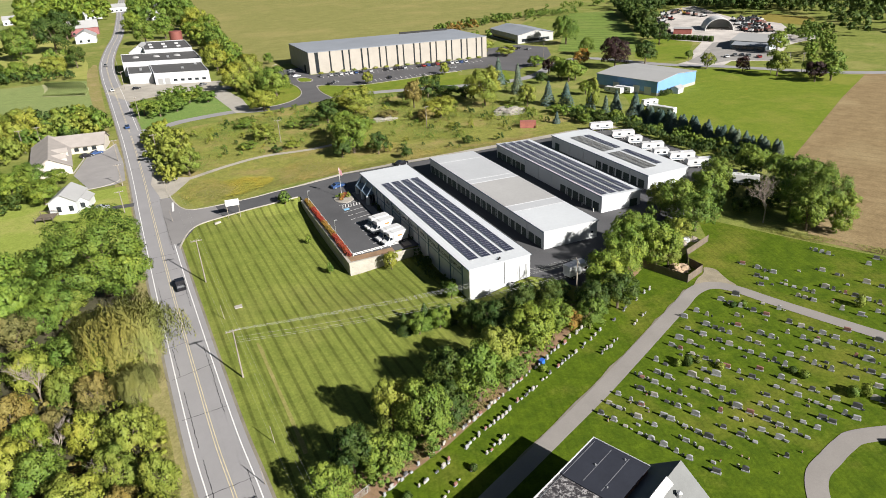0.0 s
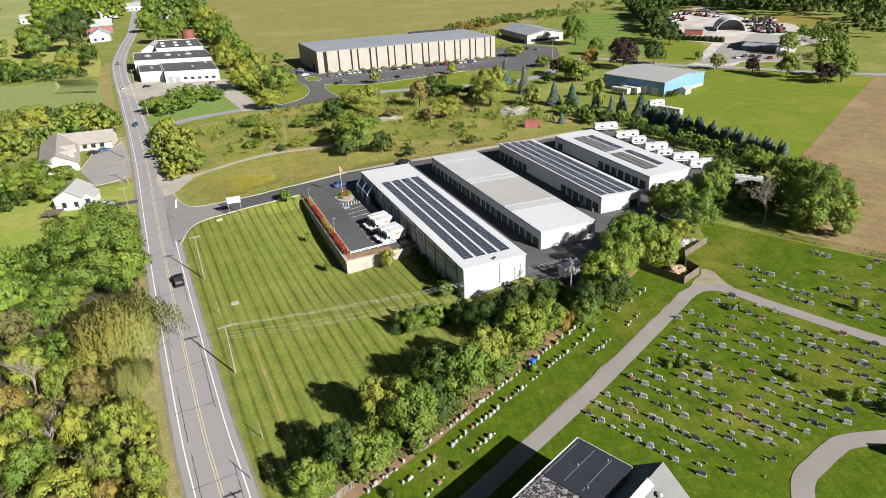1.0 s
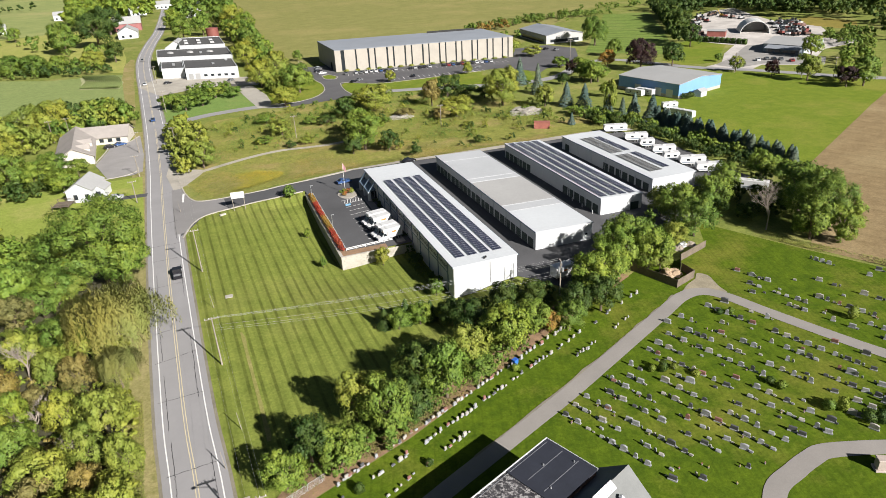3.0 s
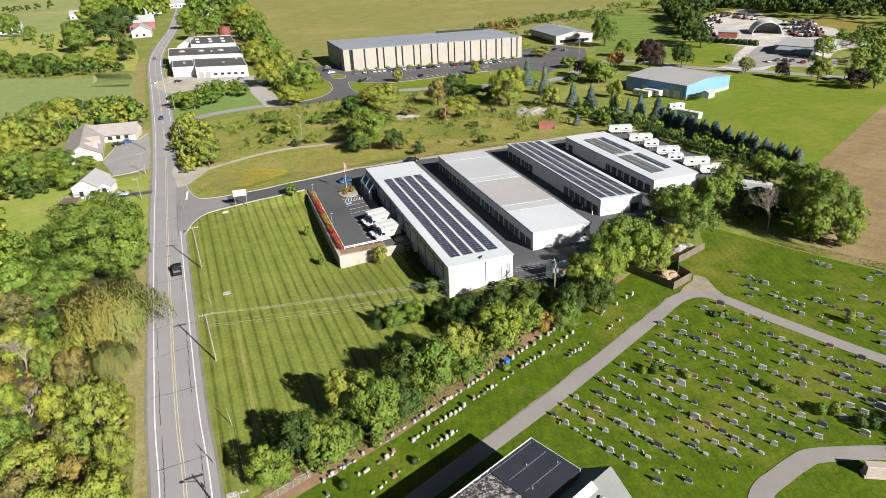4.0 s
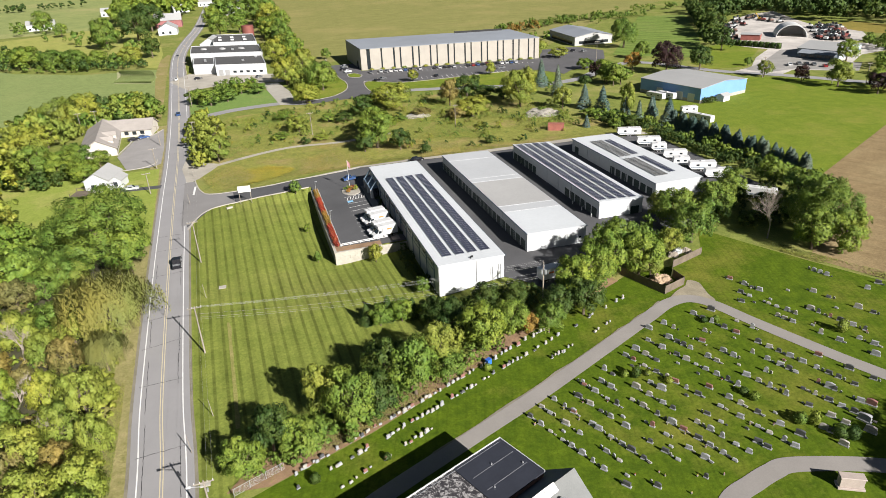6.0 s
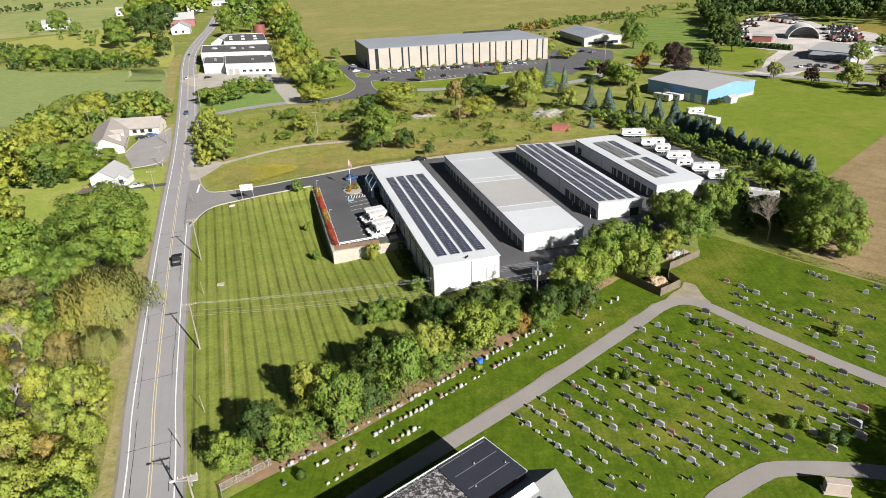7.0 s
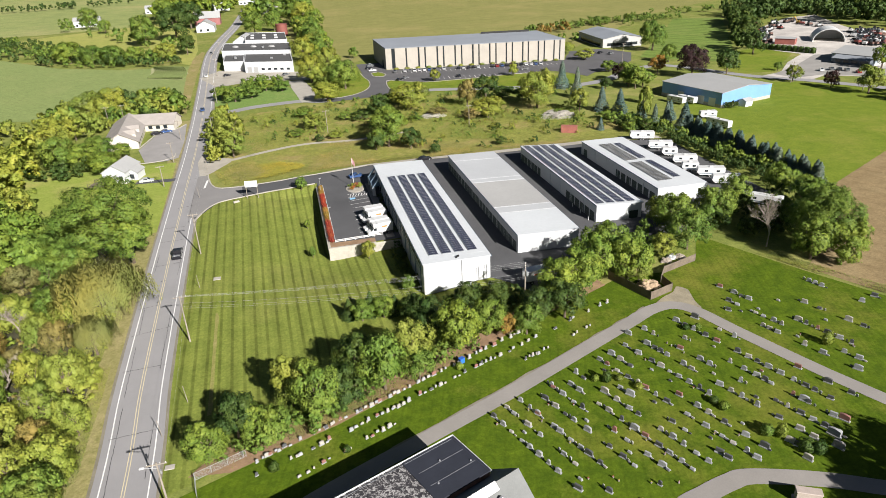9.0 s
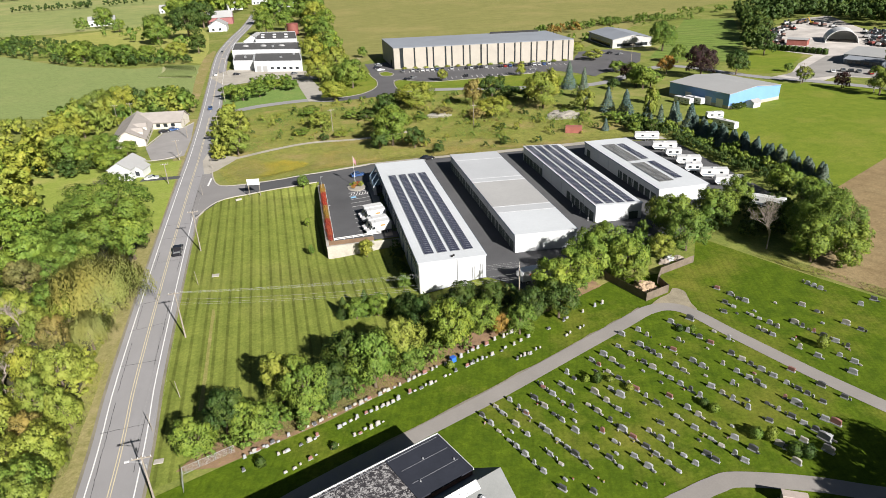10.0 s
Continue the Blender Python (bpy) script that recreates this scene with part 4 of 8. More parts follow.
for x, y, h, r, k in ((-50.2, 163.3, 12.2, 5.4, "y"), (-46.0, 141.1, 12.8, 5.7, "y"), (-44.5, 120.8, 10.5, 4.7, "y"), (-54.6, 225.6, 8.2, 5.4, "g"), (-48.0, 218.9, 8.3, 5.9, "g"), (-40.2, 224.6, 7.1, 5.4, "g"), (-33.1, 240.3, 6.6, 4.7, "g"), (-24.9, 235.8, 6.4, 4.6, "g"), (30.6, 170.1, 12.3, 8.8, "y"), (11.4, 113.7, 14.5, 7.6, "g"), (13.5, 131.0, 12.5, 6.2, "g"), (18.5, 107.6, 8.6, 4.1, "d"), (6.1, 110.8, 7.9, 3.8, "d"), (15.1, 160.9, 10.5, 6.0, "d"), (21.9, 183.5, 5.8, 3.6, "d"), (55.5, 163.5, 14.1, 4.7, "b"), (68.3, 177.0, 11.6, 6.4, "d"), (75.3, 172.9, 6.4, 5.9, "d"), (58.1, 140.3, 9.3, 7.5, "y"), (83.0, 148.1, 17.9, 7.8, "y"), (82.1, 165.0, 6.5, 4.3, "d"), (97.2, 135.5, 10.6, 4.5, "y"), (148.6, 210.5, 6.7, 5.2, "g"), (127.4, 171.4, 6.0, 3.0, "d"), (139.7, 171.8, 10.2, 5.2, "g"), (144.8, 167.2, 9.8, 5.2, "g"), (143.5, 189.5, 8.7, 3.8, "p"), (113.7, 111.1, 15.4, 2.8, "y"), (150.8, 277.8, 8.4, 6.7, "y"), (153.7, 250.6, 7.3, 5.7, "y"), (6.4, 156.6, 4.8, 4.0, "d"), (0.2, 159.9, 4.4, 3.0, "g"), (24.9, 96.9, 4.1, 2.2, "d"), (50.7, 100.6, 3.4, 2.3, "d"), (-13.0, 129.9, 3.1, 2.1, "d"), (-13.3, 150.3, 7.0, 5.1, "y"), (101.4, 118.8, 4.0, 4.2, "g"), (38.8, 153.0, 3.7, 4.5, "b"), (50.3, 138.2, 5.9, 3.5, "b"), (-6.7, 133.4, 2.7, 3.2, "y"), (55.8, 123.3, 2.6, 2.9, "y"), (86.3, 132.5, 3.4, 2.2, "g"), (28.6, 147.8, 2.4, 3.5, "g"), (101.2, 99.2, 4.2, 3.2, "g"), (108.1, 98.3, 4.9, 3.6, "d"), (-16.7, 172.2, 5.0, 5.0, "g"), (-21.0, 140.8, 3.4, 3.7, "g")):
    tree(x, y, h, r, k, "mid", "standing in the overgrown meadow")
for x, y, h, r, k in ((55.1, 226.2, 7.0, 3.1, "y"), (98.4, 222.9, 7.2, 3.2, "y"), (-8.4, 325.5, 17.4, 7.7, "y"), (2.1, 399.6, 20.3, 9.0, "g"), (0.6, 550.2, 23.5, 10.5, "y"), (-8.4, 578.0, 20.4, 9.1, "g"), (-8.7, 252.2, 16.0, 7.1, "y"), (2.8, 272.1, 16.9, 7.5, "y"), (7.4, 227.4, 15.8, 7.9, "g"), (-4.2, 200.4, 10.4, 6.9, "y"), (10.0, 514.2, 18.6, 8.3, "g"), (-50.0, 583.3, 20.5, 9.1, "g"), (-42.8, 492.0, 21.4, 9.5, "g"), (-26.2, 518.2, 18.6, 8.3, "g"), (23.4, 327.0, 7.9, 3.5, "g")):
    tree(x, y, h, r, k, "mid", "near the offices and the factory")
for x, y, h, r, k in ((142.3, 178.0, 12.2, 5.4, "g"), (140.4, 166.5, 11.9, 5.3, "g"), (169.7, 196.0, 10.3, 4.6, "o"), (179.5, 180.3, 17.3, 7.7, "p"), (199.3, 179.5, 13.4, 6.0, "d"), (192.3, 222.9, 11.3, 5.0, "g"), (205.4, 263.6, 19.5, 8.6, "g"), (279.8, 271.1, 17.0, 7.4, "d"), (247.5, 223.0, 15.0, 6.4, "d"), (214.1, 149.5, 8.7, 3.8, "y"), (220.3, 132.2, 8.5, 3.8, "p"), (225.5, 116.3, 13.8, 6.2, "y"), (227.5, 97.5, 10.8, 4.8, "p"), (274.0, 158.2, 13.1, 5.8, "g"), (226.9, 175.7, 5.4, 2.4, "g"), (129.9, 138.3, 7.2, 3.2, "g"), (240.0, 108.9, 8.5, 5.1, "g"), (234.9, 95.1, 13.9, 6.2, "g")):
    tree(x, y, h, r, k, "mid", "beside the side road")
for x, y, h, r, k in ((-69.5, 42.5, 21.5, 11.6, "g"), (-64.5, 37.5, 13.0, 5.6, "g"), (-93.6, 47.5, 15.8, 7.5, "g"), (-94.3, 35.9, 14.9, 6.6, "g"), (-78.5, 34.0, 9.8, 4.3, "g"), (-104.0, 128.4, 12.8, 6.1, "g"), (-108.7, 141.4, 14.9, 6.6, "y"), (-87.5, 116.5, 8.5, 5.1, "g"), (-96.4, 129.6, 9.1, 5.4, "g"), (-97.0, 125.0, 7.4, 4.2, "g"), (-65.0, 9.5, 14.4, 8.2, "w")):
    tree(x, y, h, r, k, "near", "near the roadside houses")
for x, y, h, r, k in ((-109.3, 170.5, 9.7, 5.5, "y"), (-109.7, 200.9, 14.7, 8.0, "y"), (-100.6, 199.1, 16.5, 8.2, "y"), (-113.7, 191.2, 7.3, 6.0, "y"), (-94.4, 203.1, 14.1, 6.0, "d"), (-87.1, 208.1, 12.8, 6.4, "y"), (-78.7, 206.9, 12.3, 6.0, "g"), (-75.3, 214.7, 10.5, 4.2, "d"), (-83.2, 190.4, 7.1, 4.0, "d"), (-115.9, 165.5, 12.5, 6.0, "y")):
    tree(x, y, h, r, k, "mid", "behind the beige house")
for x, y, h, r, k in ((-93.6, 139.0, 9.0, 5.2, "g"), (-85.1, 133.5, 6.6, 4.2, "g"), (-99.3, 140.5, 5.3, 3.6, "g")):
    tree(x, y, h, r, k, "near", "in front of the beige house")
for x, y, h, r, k in ((-168.0, 402.0, 15.7, 10.1, "g"), (-150.0, 388.0, 13.8, 8.4, "g"), (-136.0, 382.0, 13.4, 8.2, "g"), (-122.0, 380.0, 12.2, 6.7, "g"), (-100.0, 376.0, 13.5, 7.8, "y"), (-109.0, 376.0, 9.1, 5.4, "g"), (-89.6, 404.4, 15.4, 6.8, "d"), (-128.5, 473.9, 25.7, 11.4, "g"), (-108.0, 498.3, 30.3, 13.5, "d"), (-136.4, 650.8, 27.2, 12.1, "g"), (-104.9, 588.4, 27.7, 12.3, "d"), (-216.6, 677.9, 20.7, 9.2, "g"), (-184.1, 594.7, 14.2, 6.3, "g"), (-141.4, 392.0, 11.8, 6.6, "g")):
    tree(x, y, h, r, k, "mid", "in the far hedges and village")


def scattered(seed, outline, count, h0, h1, gap, taken=()):
    """Places over an outline, none nearer to another than the crowns allow."""
    rng = random.Random(seed)
    xs, ys = [p[0] for p in outline], [p[1] for p in outline]
    placed, tries = [t[:4] for t in taken], 0

    def inside(x, y):
        hit = False
        for (ax, ay), (cx, cy) in zip(outline, outline[1:] + outline[:1]):
            if (ay > y) != (cy > y) and x < (cx - ax) * (y - ay) / (cy - ay) + ax:
                hit = not hit
        return hit

    while len(placed) < count + len(taken) and tries < 20000:
        tries += 1
        x, y, h = rng.uniform(min(xs), max(xs)), rng.uniform(min(ys), max(ys)), rng.uniform(h0, h1)
        r = h * rng.uniform(0.36, 0.5)
        if inside(x, y) and all(math.hypot(x - a, y - b) > gap * (r + d) for a, b, _, d in placed):
            placed.append((x, y, h, r))
    return placed[len(taken):], rng


def woods(seed, outline, count, h0, h1, tones, detail, where, gap=0.62, taken=()):
    places, rng = scattered(seed, outline, count, h0, h1, gap, taken)
    for x, y, h, r in places:
        tree(x, y, h, r, rng.choice(tones), detail, where)


def far_woods(name, label, seed, outline, count, h0, h1, tone, lumps=28, per=18, size=0.2, gap=0.5, category="woods"):
    """A mass of trees or brush too many to count, as one mesh of leaves."""
    places, _ = scattered(seed, outline, count, h0, h1, gap)
    rng = np.random.default_rng(seed)
    out, faces = [], []
    lobes = max(5, lumps // 3)
    for x, y, h, r in places:
        c, n = crown_points(rng, "round", lobes, int(lumps * per * 1.3 / lobes))
        v, w = leafy(rng, c, n, size * 0.84, 0.45, (r, r, h / 2.25))
        out.append(v + np.array([x, y, ground_z(x, y)]))
        faces.append(w)
    ob = new(name, card_mesh(name, np.concatenate(out), M_LEAF[tone], np.concatenate(faces)))
    tagged(ob, label, category, kind="stuff")


WOODS = ((-85.9, 52.9, 10, 5.2, "g"), (-79.9, 53.8, 9, 3.9, "g"), (-82.6, 41.8, 9, 4.4, "g"), (-86.6, 38.8, 10, 3.8, "g"), (-75.6, 34.9, 8, 3.8, "y"), (-81.0, 30.3, 8, 3.9, "g"), (-85.3, 25.8, 9, 4.0, "b"), (-80.8, 9.6, 9.5, 4.2, "y"), (-74.4, 12.3, 9, 4.0, "g"), (-71.2, 7.0, 8.5, 3.9, "y"), (-70.5, -2.2, 8.5, 3.0, "b"), (-75.4, 2.5, 8, 2.9, "y"), (-64.1, -3.2, 8.5, 3.7, "w"), (-78.9, -10.2, 9, 2.9, "g"), (-71.1, -14.1, 9.5, 3.1, "y"), (-65.4, -16.8, 10, 3.8, "y"), (-67.1, -23.5, 9, 3.0, "y"), (-61.7, -27.3, 8.5, 2.7, "y"), (-77.4, -19.3, 9, 3.7, "g"), (-72.2, -27.4, 9.5, 4.0, "y"), (-81.0, -15.6, 9, 3.5, "y"), (-83.1, -1.8, 8.5, 3.5, "b"), (-77.0, -5.1, 5.5, 2.3, "b"), (-62.8, -13.6, 5, 2.4, "y"), (-67.1, -29.3, 6.5, 2.6, "b"), (-72.6, -31.8, 8.5, 2.9, "b"), (-62.3, -36.7, 9, 3.6, "y"), (-68.0, -37.5, 9, 3.8, "y"), (-61.1, -37.2, 5, 2.3, "y"), (-62.5, -43.7, 9, 3.8, "g"), (-61.6, -44.4, 8, 2.8, "y"), (-61.9, -47.4, 9, 3.1, "y"), (-61.9, -50.0, 8, 3.1, "y"), (-61.7, -53.4, 9, 2.9, "y"), (-62.0, -55.4, 9, 3.2, "g"))
for x, y, h, r, k in WOODS:
    tree(x, y, h, r, k, "near", "in the dense roadside woods")
woods(3, [(-63, -58), (-64, -70), (-110, -70), (-122, -20), (-116, 26), (-92, 26), (-86, 8), (-86, -20), (-78, -38), (-72, -44)], 46, 7.5, 10.5, "ggyyyb", "near", "in the dense roadside woods", 0.66, WOODS)
far_woods("undergrowth", "dense green undergrowth filling the roadside woods", 33, [(-61.5, -66), (-63.5, -20), (-66, 8), (-72, 30), (-96, 44), (-106, 10), (-100, -40), (-86, -66)], 420, 1.4, 3.8, "g", 14, 14, 0.17, 0.4, "undergrowth")
far_woods("undergrowth", "olive brown brambles and dead stems in the roadside woods", 36, [(-61.5, -66), (-63.5, -20), (-66, 8), (-72, 30), (-96, 44), (-106, 10), (-100, -40), (-86, -66)], 120, 1.4, 3.2, "b", 14, 14, 0.17, 0.5, "undergrowth")
far_woods("woods", "green deciduous trees in the roadside woods", 114, [(-98, 40), (-98, 60), (-108, 66), (-124, 66), (-124, 40)], 7, 8, 13, "g", 32, 34, 0.115, 0.62)
far_woods("woods", "green deciduous trees in the roadside woods", 164, [(-98, 40), (-98, 60), (-108, 66), (-124, 66), (-124, 40)], 7, 8, 13, "g", 32, 34, 0.115, 0.62)
far_woods("woods", "yellow-green deciduous trees in the woods behind the houses", 115, [(-105, 95), (-135, 70), (-150, 90), (-150, 150), (-118, 150)], 12, 9, 14, "y", 32, 34, 0.115, 0.62)
far_woods("woods", "green deciduous trees in the woods behind the houses", 165, [(-105, 95), (-135, 70), (-150, 90), (-150, 150), (-118, 150)], 12, 9, 14, "g", 32, 34, 0.115, 0.62)
far_woods("woods", "yellow-green deciduous trees in the windbreak beside the factory", 109, [(-2, 296), (8, 300), (6, 480), (-6, 480)], 10, 10, 16, "y", 32, 34, 0.115, 0.62)
far_woods("woods", "green deciduous trees in the windbreak beside the factory", 159, [(-2, 296), (8, 300), (6, 480), (-6, 480)], 10, 10, 16, "g", 32, 34, 0.115, 0.62)
far_woods("west_brush", "dense yellow-green brush and young trees", 34, [(-100, 34), (-150, 34), (-190, 120), (-190, 190), (-118, 205), (-116, 160), (-104, 120), (-120, 90), (-118, 50)], 110, 4, 9, "y", 24, 22, 0.15)
far_woods("house_brush", "green brush behind the beige house", 35, [(-76, 216), (-70, 200), (-84, 192), (-104, 172), (-128, 168), (-128, 200), (-96, 216)], 70, 3, 7, "y", 24, 24, 0.14, 0.4)
far_woods("distant_woods", "dark deciduous woods behind the equipment yard", 4, [(246, 236), (258, 256), (322, 330), (380, 366), (424, 372), (470, 440), (352, 400), (285, 296)], 75, 9, 16, "d", 24, 20, 0.16, 0.30)
far_woods("distant_woods", "dark deciduous woods behind the equipment yard", 41, [(424, 372), (402, 312), (388, 272), (412, 240), (348, 178), (350, 138), (480, 150), (620, 300), (640, 480), (470, 440)], 210, 12, 20, "d", 20, 16, 0.18, 0.36)
far_woods("distant_woods", "dark distant deciduous woods", 5, [(390, 430), (900, 640), (1100, 300), (560, 150), (430, 120), (460, 200), (560, 330)], 110, 16, 26, "g", 18, 14, 0.22)
far_woods("distant_woods", "dark deciduous woods close behind the equipment yard", 42, [(350, 356), (358, 350), (386, 360), (376, 316), (386, 297), (384, 276), (414, 297), (444, 272), (513, 328), (549, 433), (443, 461), (380, 420)], 130, 12, 19, "d", 22, 18, 0.17, 0.34)
far_woods("distant_woods", "dark deciduous trees between the mown strip and the equipment yard", 43, [(244, 234), (252, 236), (268, 252), (304, 308), (344, 362), (332, 366), (284, 290)], 30, 10, 15, "d", 26, 22, 0.15, 0.36)
far_woods("yard_edge_brush", "green brush at the edge of the equipment yard", 44, [(328, 199), (305, 154), (330, 160), (373, 206), (366, 216)], 40, 4, 8, "g", 20, 18, 0.18, 0.4, "brush")
far_woods("yard_edge_brush", "green brush beside the side road", 45, [(262, 132), (292, 152), (300, 145), (262, 110), (252, 116)], 22, 4, 8, "g", 20, 18, 0.18, 0.42, "brush")
far_woods("yard_brush", "low green brush behind the storage yard", 6, [(112, 88), (119, 30), (117, 22), (109, 28), (107, 88), (96, 106), (110, 114)], 110, 2, 4.5, "d", 22, 18, 0.15, 0.40)
far_woods("yard_thicket", "dark green thicket along the spruces", 16, [(116, 92), (121, 40), (119, 26), (114, 30), (112, 90), (100, 112), (112, 118)], 40, 3, 5, "g", gap=0.42)
far_woods("village_trees", "trees around the far village", 7, [(-118, 640), (-80, 620), (-74, 700), (-72, 1000), (-185, 1000), (-165, 740)], 46, 14, 24, "g")
far_woods("village_trees", "trees around the far village", 8, [(-48, 610), (-20, 560), (8, 560), (24, 1000), (-46, 1000)], 50, 12, 22, "g")
far_woods("field_hedge", "dense hedge of low trees behind the offices", 98, [(160, 372), (183, 378), (210, 384), (246, 398), (280, 399), (316, 392), (316, 402), (280, 412), (246, 416), (205, 402), (165, 386)], 90, 4, 7.5, "g", 18, 16, 0.2, 0.36)
far_woods("field_hedge", "orange and yellow young trees behind the offices", 99, [(166, 366), (198, 372), (198, 382), (168, 378)], 9, 5, 10, "o", 20, 20, 0.15, 0.5)
far_woods("field_hedge", "hedge of low trees along the farm field", 10, [(150, 320), (172, 306), (300, 420), (420, 430), (900, 600), (900, 640), (400, 470), (290, 440)], 110, 4, 8, "g", 16, 14, 0.22, 0.4)
far_woods("field_hedge", "hedge of brush between the fields", 12, [(-88, 352), (-128, 356), (-174, 384), (-243, 464), (-334, 544), (-344, 604), (-262, 560), (-180, 474), (-128, 408), (-90, 372)], 150, 5, 9, "d", 18, 16, 0.2, 0.4)
far_woods("field_hedge", "hedge of brush between the fields", 17, [(-140, 480), (-120, 440), (-90, 410), (-84, 430), (-110, 520), (-180, 620), (-260, 720), (-280, 700)], 30, 5, 12, "g", 20, 16, 0.2, 0.4)
far_woods("meadow_brush", "low brush and saplings in the meadow", 18, [(-40, 132), (-46, 180), (-10, 192), (60, 186), (96, 150), (98, 112), (60, 104), (40, 112), (0, 106), (2, 134)], 90, 0.8, 2.4, "g", 18, 18, 0.2, 0.5, "brush")
far_woods("roadside_brush", "yellow-green roadside brush", 19, [(-52, 112), (-48, 118), (-44, 176), (-50, 186), (-57, 184), (-55, 130)], 46, 3, 7, "y", 22, 24, 0.17, 0.45, "brush")
far_woods("hedgerow_undergrowth", "green undergrowth filling the hedgerow", 20, [(-44, -38), (-38, -41), (-24, -36), (-6, -27.5), (12, -19), (34, -9), (38, -2), (56, 4), (64, 8), (60, 14), (40, 4), (30, -4), (12, -14), (-4, -18), (-16, -26), (-30, -33)], 90, 2, 5.5, "g", 24, 32, 0.11, 0.42, "undergrowth")
far_woods("lawn_thicket", "green thicket at the corner of the lawn", 22, [(-4, -8.0), (5, -5), (14, -5), (19, -9), (10, -16), (-2, -17)], 46, 1.6, 3.6, "d", 24, 40, 0.105, 0.42, "undergrowth")
far_woods("corner_thicket", "dense thicket at the field corner", 23, [(86, -12), (92, -18), (102, 0), (106, 14), (98, 14), (90, 2)], 26, 2.5, 5.5, "g", 24, 32, 0.11, 0.42, "undergrowth")
far_woods("yard_thicket", "dark thicket between the storage yard and the cemetery", 91, [(70, 12), (80, 5), (90, 2), (100, 10), (106, 22), (92, 24), (78, 20)], 44, 2.5, 6.0, "d", 24, 30, 0.12, 0.42, "undergrowth")
far_woods("bramble_bank", "yellow-green brambles along the foot of the spruces", 92, [(108, 84), (110, 60), (112, 34), (116, 34), (115, 60), (113, 86)], 60, 1.2, 2.6, "y", 18, 22, 0.16, 0.4, "brush")
MEADOW = [(-40, 132), (-46, 180), (-10, 192), (60, 186), (96, 160), (104, 112), (84, 98), (40, 96), (20, 104), (2, 134)]
far_woods("meadow_shrubs", "yellow-green shrubs scattered over the meadow", 93, MEADOW, 95, 1.0, 3.4, "y", 18, 22, 0.18, 0.75, "brush")
far_woods("meadow_shrubs", "dark green shrubs scattered over the meadow", 94, MEADOW, 60, 1.0, 3.2, "d", 18, 22, 0.18, 0.8, "brush")
far_woods("meadow_shrubs", "rusty brown dock and bramble in the meadow", 95, MEADOW, 30, 0.8, 2.0, "b", 18, 22, 0.18, 0.8, "brush")
far_woods("goldenrod_clumps", "yellow goldenrod clumps in the meadow", 96, MEADOW, 26, 0.7, 1.3, "gold", 16, 24, 0.16, 0.8, "weeds")
far_woods("office_brush", "brush along the office drive", 24, [(-6, 196), (14, 200), (60, 188), (118, 180), (112, 160), (92, 168), (40, 180), (0, 186)], 36, 1.2, 3, "g", 20, 18, 0.2, 0.45, "brush")
far_woods("factory_brush", "olive green brush before the factory", 97, [(-46, 270), (-33, 273), (-24, 267), (-25, 252), (-37, 243), (-46, 237)], 46, 2.4, 5.0, "g", 20, 22, 0.16, 0.42, "brush")
far_woods("windbreak", "dense yellow-green windbreak beside the factory", 25, [(-2, 292), (12, 286), (14, 240), (-2, 226), (-8, 240), (-10, 280)], 40, 5, 10, "y", 28, 30, 0.13, 0.38)
far_woods("windbreak", "dense green windbreak beside the factory", 26, [(-6, 300), (10, 300), (12, 560), (-14, 560), (-6, 480)], 60, 7, 13, "g", 28, 26, 0.14, 0.42)
# unseen trees, added only to throw a shadow over the loop lane corner
for x, y, h, r in ((56.5, -89.5, 18.0, 6.4), (64.5, -87.0, 18.0, 7.0), (52.5, -91.5, 16.5, 5.8)):
    tree(x, y, h, r, "d", "near", "out of view, added for its shadow")
far_woods("woods", "green deciduous trees in the roadside woods", 161, [(-80, 24), (-78, 32), (-92, 56), (-104, 74), (-128, 84), (-140, 60), (-140, 16), (-104, 12)], 20, 9.0, 15.0, "g", 32, 34, 0.115, 0.70)
far_woods("woods", "green deciduous trees in the roadside woods", 211, [(-80, 24), (-78, 32), (-92, 56), (-104, 74), (-128, 84), (-140, 60), (-140, 16), (-104, 12)], 20, 9.0, 15.0, "g", 32, 34, 0.115, 0.70)
far_woods("woods", "yellow-green deciduous trees behind the beige house", 163, [(-70, 228), (-70, 196), (-82, 192), (-104, 178), (-128, 190), (-118, 210), (-88, 222)], 16, 7.0, 13.0, "y", 32, 34, 0.115, 0.62)
far_woods("woods", "green deciduous trees behind the beige house", 213, [(-70, 228), (-70, 196), (-82, 192), (-104, 178), (-128, 190), (-118, 210), (-88, 222)], 16, 7.0, 13.0, "g", 32, 34, 0.115, 0.62)
far_woods("cottage_hedge", "dark green hedge of shrubs behind the cottage garden", 64, [(-130, 112), (-92, 110), (-92, 122), (-130, 128)], 44, 3.5, 6.5, "d", 22, 20, 0.15, 0.42, "hedge")
far_woods("field_hedge", "green trees in the hedge between the fields", 65, [(-90, 354), (-130, 358), (-176, 386), (-245, 468), (-300, 530), (-262, 560), (-180, 474), (-128, 408), (-90, 370)], 80, 5, 9.5, "g", 20, 16, 0.18, 0.5)
far_woods("field_hedge", "distant dark hedge line across the far fields", 71, [(-460, 920), (-230, 1000), (-226, 1014), (-460, 940)], 30, 8, 13, "d", 14, 12, 0.25, 0.4)
far_woods("field_hedge", "distant tree line along the far fields", 72, [(-760, 1250), (-330, 1310), (-330, 1350), (-760, 1300)], 50, 10, 17, "g", 14, 12, 0.25, 0.4)
